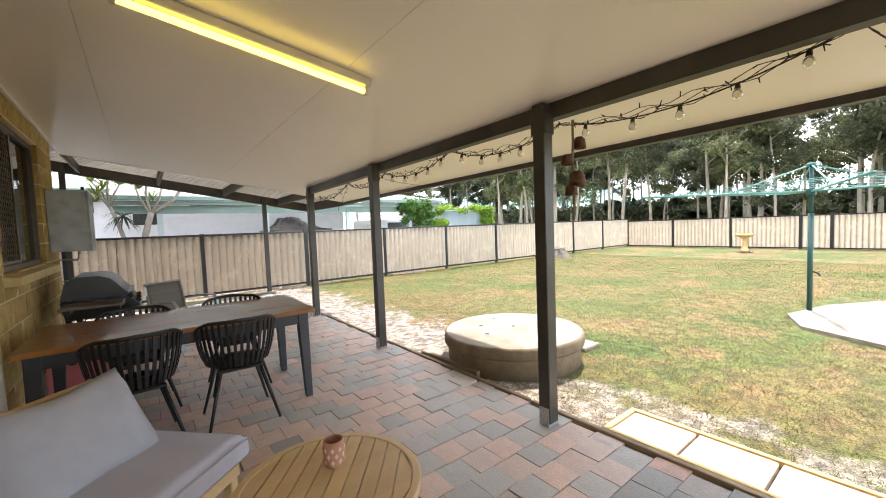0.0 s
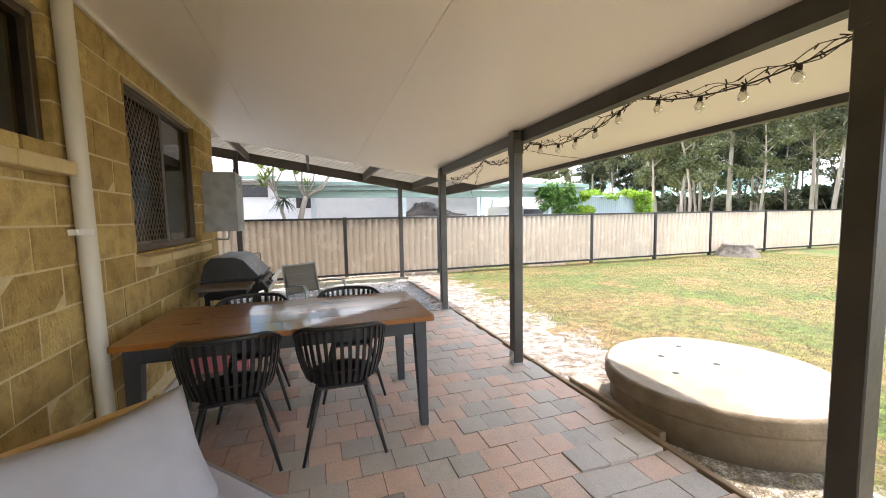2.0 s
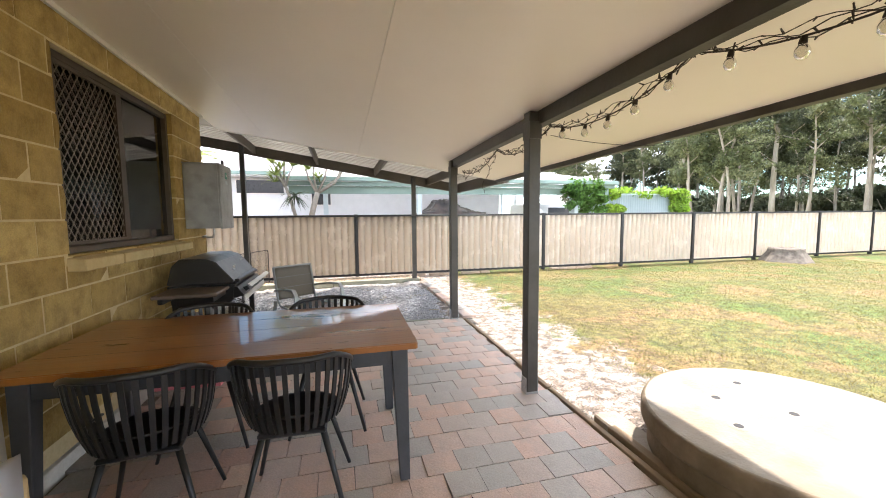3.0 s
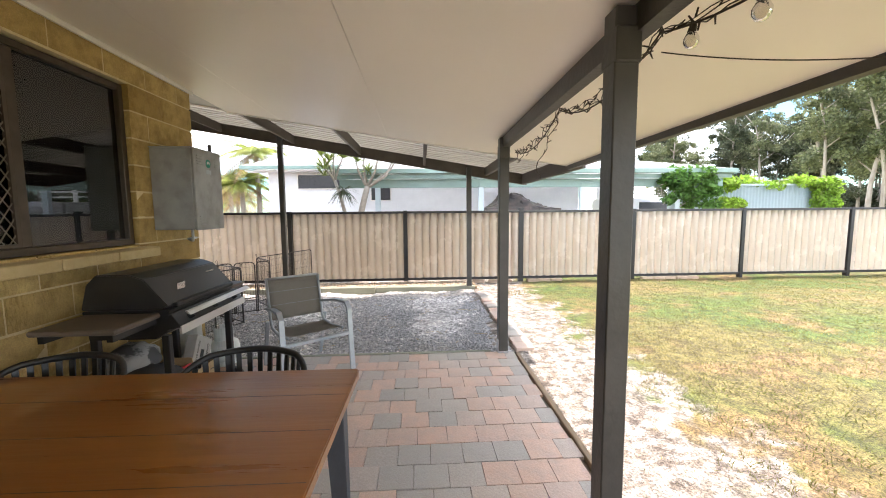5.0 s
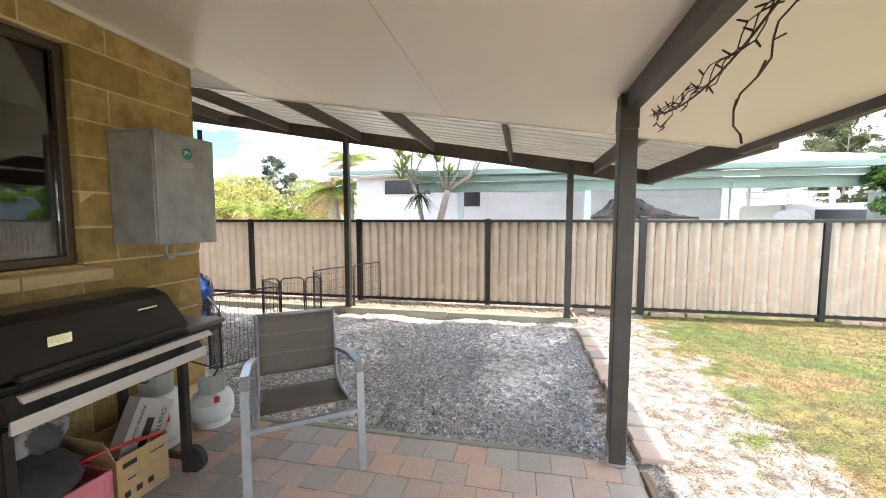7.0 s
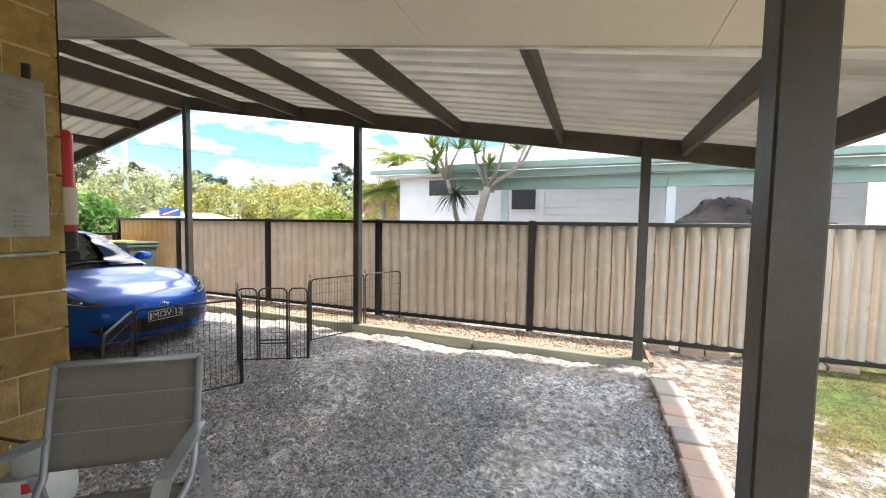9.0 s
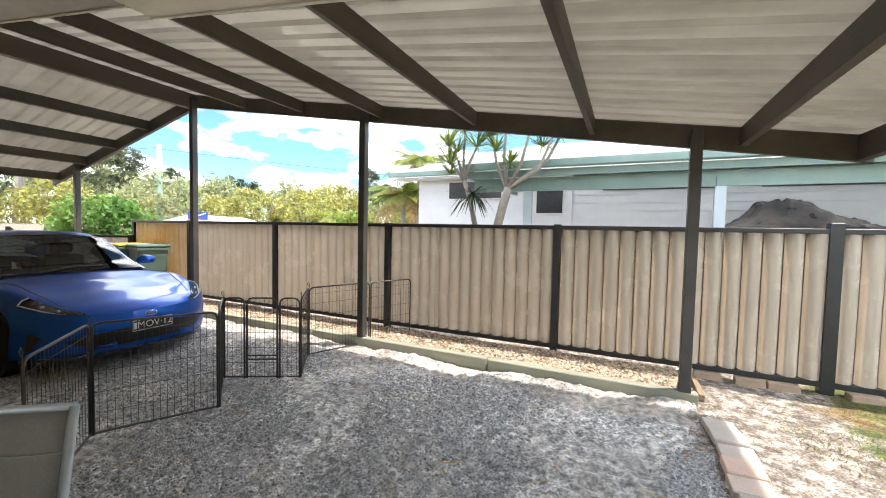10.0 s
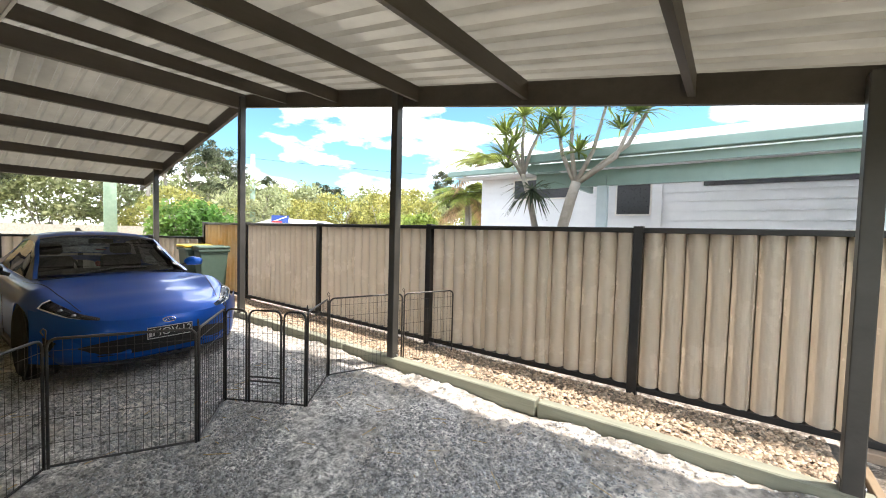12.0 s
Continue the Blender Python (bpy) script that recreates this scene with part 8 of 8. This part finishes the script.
# power pole and line, far sheds and sign
pp = thing("power_pole", "green treated timber power pole across the street", "pole", pose(-27.0, 21.8, -0.1))
part("shaft", tube(bmesh.new(), [(0, 0, 0), (0, 0, 6.9)], [0.22, 0.17], 10), M["poletimber"], pp, smooth=True)
part("bracket", boxes((-0.05, -0.25, 4.6, 0.05, 0.3, 4.7)), M["galv"], pp)
tagged(part("power_pole", tube(bmesh.new(), [(-25.5, 13.2, -0.1), (-25.5, 13.2, 8.2)], [0.30, 0.26], 10), M["poletimber"], smooth=True), "green treated timber power pole across the street", "pole")
tagged(part("power_line", tube(bmesh.new(), strand((-27.0, 21.8, 6.5), (20, 60, 5.6), 0.9, 30), 0.012, 4), M["wire"]), "thin black power line", "power line")
tagged(part("power_line", tube(bmesh.new(), strand((-27.0, 21.8, 6.6), (-60, 20, 9.0), 0.5, 30), 0.012, 4), M["wire"]), "thin black power line", "power line")
fs = thing("far_house", "low house with pale roof across the street", "house", pose(-24.5, 24.5, -0.1, 0, 0, 30))
part("wall", boxes((-3.5, -2, 0, 3.5, 2, 1.5)), M["weather"], fs)
part("roof", prism([(-2.4, 1.5), (0, 2.15), (2.4, 1.5)], -4, 4), M["roofgrey"], fs)
sg = thing("street_sign", "blue, white and red sign board on a post", "sign", pose(-17.8, 18.6, -0.1, 0, 0, 40))
part("board", boxes((-0.45, -0.02, 1.75, 0.45, 0.02, 2.15)), M["signblue"], sg)
part("stripe", box(bmesh.new(), -0.40, -0.0235, -0.03, 0.40, -0.021, 0.03, m=pose(0, 0, 1.95, 0, -22, 0)), M["white"], sg)
part("stripe", box(bmesh.new(), -0.42, -0.0255, 1.76, 0.1, -0.022, 1.84), M["red"], sg)
part("post", boxes((-0.03, -0.015, 0, 0.03, 0.015, 1.75)), M["galv"], sg)
tagged(part("street_fence", boxes((-30, 6, -0.1, -29.9, 22, 1.25)), M["greybark"]), "grey paling fence across the street", "fence", kind="structure")

# lawn blades near the paving
r = np.random.default_rng(3)
N = 170000
bx_ = 2.5 + 13.0 * r.random(N) ** 1.6
by_ = r.uniform(-1.5, 10.68, N)
keep = np.ones(N, bool)
for i in range(N):
    x, y = bx_[i], by_[i]
    e = x + 1.6 * noise.noise((x * 0.9, y * 0.9, 3)) + 0.7 * noise.noise((x * 3, y * 3, 8))
    if y > 3.0 and e < 3.45 and r.random() > 0.05:
        keep[i] = False
    elif e < 3.05 and r.random() > 0.25:
        keep[i] = False
    elif x < 2.86 and y < 1.75:
        keep[i] = False
    elif (x - 3.16) ** 2 + (y - 3.17) ** 2 < 0.55 or (6.1 < x < 9.2 and -0.9 < y < 1.45):
        keep[i] = False
bx_, by_ = bx_[keep], by_[keep]
n = len(bx_)
bz_ = np.array([ground_z(x, y) for x, y in zip(bx_, by_)])
aa = r.uniform(0, math.tau, n)
hh = r.uniform(0.006, 0.026, n)
ln = r.uniform(-0.032, 0.032, (n, 2))
ww = 0.0022 + 0.0005 * bx_
v = np.stack([np.stack([bx_ - ww * np.cos(aa), by_ - ww * np.sin(aa), bz_ - 0.004], 1), np.stack([bx_ + ww * np.cos(aa), by_ + ww * np.sin(aa), bz_ - 0.004], 1), np.stack([bx_ + ln[:, 0], by_ + ln[:, 1], bz_ + hh], 1)], 1).reshape(-1, 3)
tagged(new("lawn_grass", arrays("lawn_grass", v.tolist(), np.arange(3 * n).reshape(n, 3).tolist(), M["blade"])), "short dry lawn grass, green and straw", "grass", kind="stuff")

# ---- paving, block by block; wall blocks ----
paving = tagged(new("floor_paving"), "square clay pavers, grey to terracotta, laid in rows", "paving", kind="structure")
part("bed", boxes((-0.71, -5.0, -0.14, 2.384, 6.699, -0.022)), M["bedsand"], paving)
PITCH = 0.191


def paver_mesh(k):
    bm = bmesh.new()
    r = random.Random(50 + k)
    h = PITCH / 2 - 0.0022
    n = 3
    top = [[bm.verts.new((-h + 2 * h * i / n + (r.uniform(-0.0012, 0.0012) if 0 < i < n else 0), -h + 2 * h * j / n, r.uniform(-0.0012, 0.001) - (0.003 if i in (0, n) or j in (0, n) else 0))) for j in range(n + 1)] for i in range(n + 1)]
    for i in range(n):
        for j in range(n):
            bm.faces.new((top[i][j], top[i + 1][j], top[i + 1][j + 1], top[i][j + 1]))
    edge = [top[i][0] for i in range(n + 1)] + [top[n][j] for j in range(1, n + 1)] + [top[i][n] for i in range(n - 1, -1, -1)] + [top[0][j] for j in range(n - 1, 0, -1)]
    low = [bm.verts.new((v.co.x * 1.01, v.co.y * 1.01, -0.05)) for v in edge]
    for i in range(len(edge)):
        j = (i + 1) % len(edge)
        bm.faces.new((edge[j], edge[i], low[i], low[j]))
    mesh = bpy.data.meshes.new("paver")
    bm.to_mesh(mesh)
    bm.free()
    mesh.materials.append(M["paver"])
    return mesh


pm = [paver_mesh(k) for k in range(5)]
rp = random.Random(21)
rest = []
row = 0
y = 6.60
while y > -2.2:
    shift = (row % 2) * 0.5 + rp.uniform(-0.08, 0.08)
    x = 2.30 - shift * PITCH + 0.06
    while x > -0.70:
        z = rp.gauss(0, 0.0022) + (0.016 if abs(x - 2.1) < 0.3 and abs(y - 2.95) < 0.1 else 0)
        w = 1.0
        cx = x
        if x + PITCH / 2 > 2.383:
            w = (2.383 - (x - PITCH / 2)) / PITCH
            cx = 2.383 - w * PITCH / 2
        m = Matrix.LocRotScale((cx, y, z), Euler((rp.gauss(0, 0.006), rp.gauss(0, 0.006), rp.gauss(0, 0.008))), (w, 1, 1))
        if y > 3.0 and x > 0.2 and len(paving.children) < 300 or (1.4 < y <= 3.0 and x > 0.9 and len(paving.children) < 300):
            p = new("paver", pm[rp.randrange(5)])
            p.parent, p.matrix_basis = paving, m
        else:
            rest.append(m)
        x -= PITCH
    y -= PITCH
    row += 1
verts, faces = [], []
for i, m in enumerate(rest):
    src = pm[i % 5]
    base = len(verts)
    verts += [tuple(m @ v.co) for v in src.vertices]
    faces += [tuple(base + q for q in p.vertices) for p in src.polygons]
M["paver_rest"] = pieces("clay_paver_run", [(0.0, (0.25, 0.24, 0.215)), (0.3, (0.33, 0.30, 0.265)), (0.45, (0.41, 0.30, 0.245)), (0.65, (0.48, 0.30, 0.225)), (0.85, (0.52, 0.335, 0.25)), (1.0, (0.28, 0.275, 0.25))], 0.66, 0.35, 60, (0.30, 0.25, 0.22), 0.62)
nodes, links = M["paver_rest"].node_tree.nodes, M["paver_rest"].node_tree.links
info = [q for q in nodes if q.bl_idname == "ShaderNodeObjectInfo"][0]
gnode = nodes.new("ShaderNodeNewGeometry")
for lk in list(info.outputs["Random"].links):
    links.new(gnode.outputs["Random Per Island"], lk.to_socket)
ob = new("paver_run", arrays("paver_run", verts, faces, M["paver_rest"]))
ob.parent = paving
tagged(ob, kind="stuff")


def block_mesh(k):
    """Unit-long block in y, rough split face towards +x."""
    bm = bmesh.new()
    r = random.Random(80 + k)
    nu, nv = 5, 3
    hz = ROWH / 2 - 0.006
    g = []
    for i in range(nu + 1):
        col = []
        for j in range(nv + 1):
            rim = i in (0, nu) or j in (0, nv)
            col.append(bm.verts.new((-0.004 if rim else r.uniform(-0.001, 0.009), -0.5 + i / nu, -hz + 2 * hz * j / nv)))
        g.append(col)
    for i in range(nu):
        for j in range(nv):
            bm.faces.new((g[i][j], g[i + 1][j], g[i + 1][j + 1], g[i][j + 1]))
    edge = [g[i][0] for i in range(nu + 1)] + [g[nu][j] for j in range(1, nv + 1)] + [g[i][nv] for i in range(nu - 1, -1, -1)] + [g[0][j] for j in range(nv - 1, 0, -1)]
    low = [bm.verts.new((-0.10, v.co.y, v.co.z)) for v in edge]
    for i in range(len(edge)):
        j = (i + 1) % len(edge)
        bm.faces.new((edge[j], edge[i], low[i], low[j]))
    mesh = bpy.data.meshes.new("block")
    bm.to_mesh(mesh)
    bm.free()
    mesh.materials.append(M["block"])
    return mesh


bms = [block_mesh(k) for k in range(6)]
rk = random.Random(33)
for rowi in range(13):
    z0 = -0.03 + rowi * ROWH
    zc = z0 + ROWH / 2
    if rowi == 0:
        continue
    cuts = [(0.9, WALL_END)]
    for a, b, wz0, wz1 in WIN:
        if wz0 < zc < wz1:
            cuts = [c for s, e in cuts for c in ((s, min(e, a)), (max(s, b), e)) if c[1] - c[0] > 0.02]
    joints = [WALL_END - 0.19 - (0.204 if rowi % 2 else 0.0) - BLK * k for k in range(18)] + [WALL_END]
    joints = sorted(joints)
    for s, e in cuts:
        js = [s] + [j for j in joints if s + 0.03 < j < e - 0.03] + [e]
        for a, b in zip(js, js[1:]):
            o = new("block", bms[rk.randrange(6)])
            o.parent = wall_east
            o.matrix_basis = Matrix.LocRotScale((WALL_X + rk.uniform(-0.003, 0.003), (a + b) / 2, zc), None, (1, b - a - (0.012 if b < WALL_END else 0.0), 1))
# corner blocks on the end wall
wn_ob = bpy.data.objects["wall_north"]
for rowi in range(1, 15):
    zc = -0.03 + rowi * ROWH + ROWH / 2
    x = -0.744
    first = 0.19 if rowi % 2 else 0.39
    while x > -3.4:
        L = first if x > -0.75 else 0.40
        o = new("block", bms[rk.randrange(6)])
        o.parent = wn_ob
        o.matrix_basis = Matrix.Translation((x - L / 2, 6.878, zc)) @ Matrix.Rotation(radians(90), 4, "Z") @ Matrix.Diagonal((1, L - 0.008, 1, 1))
        x -= L + 0.004
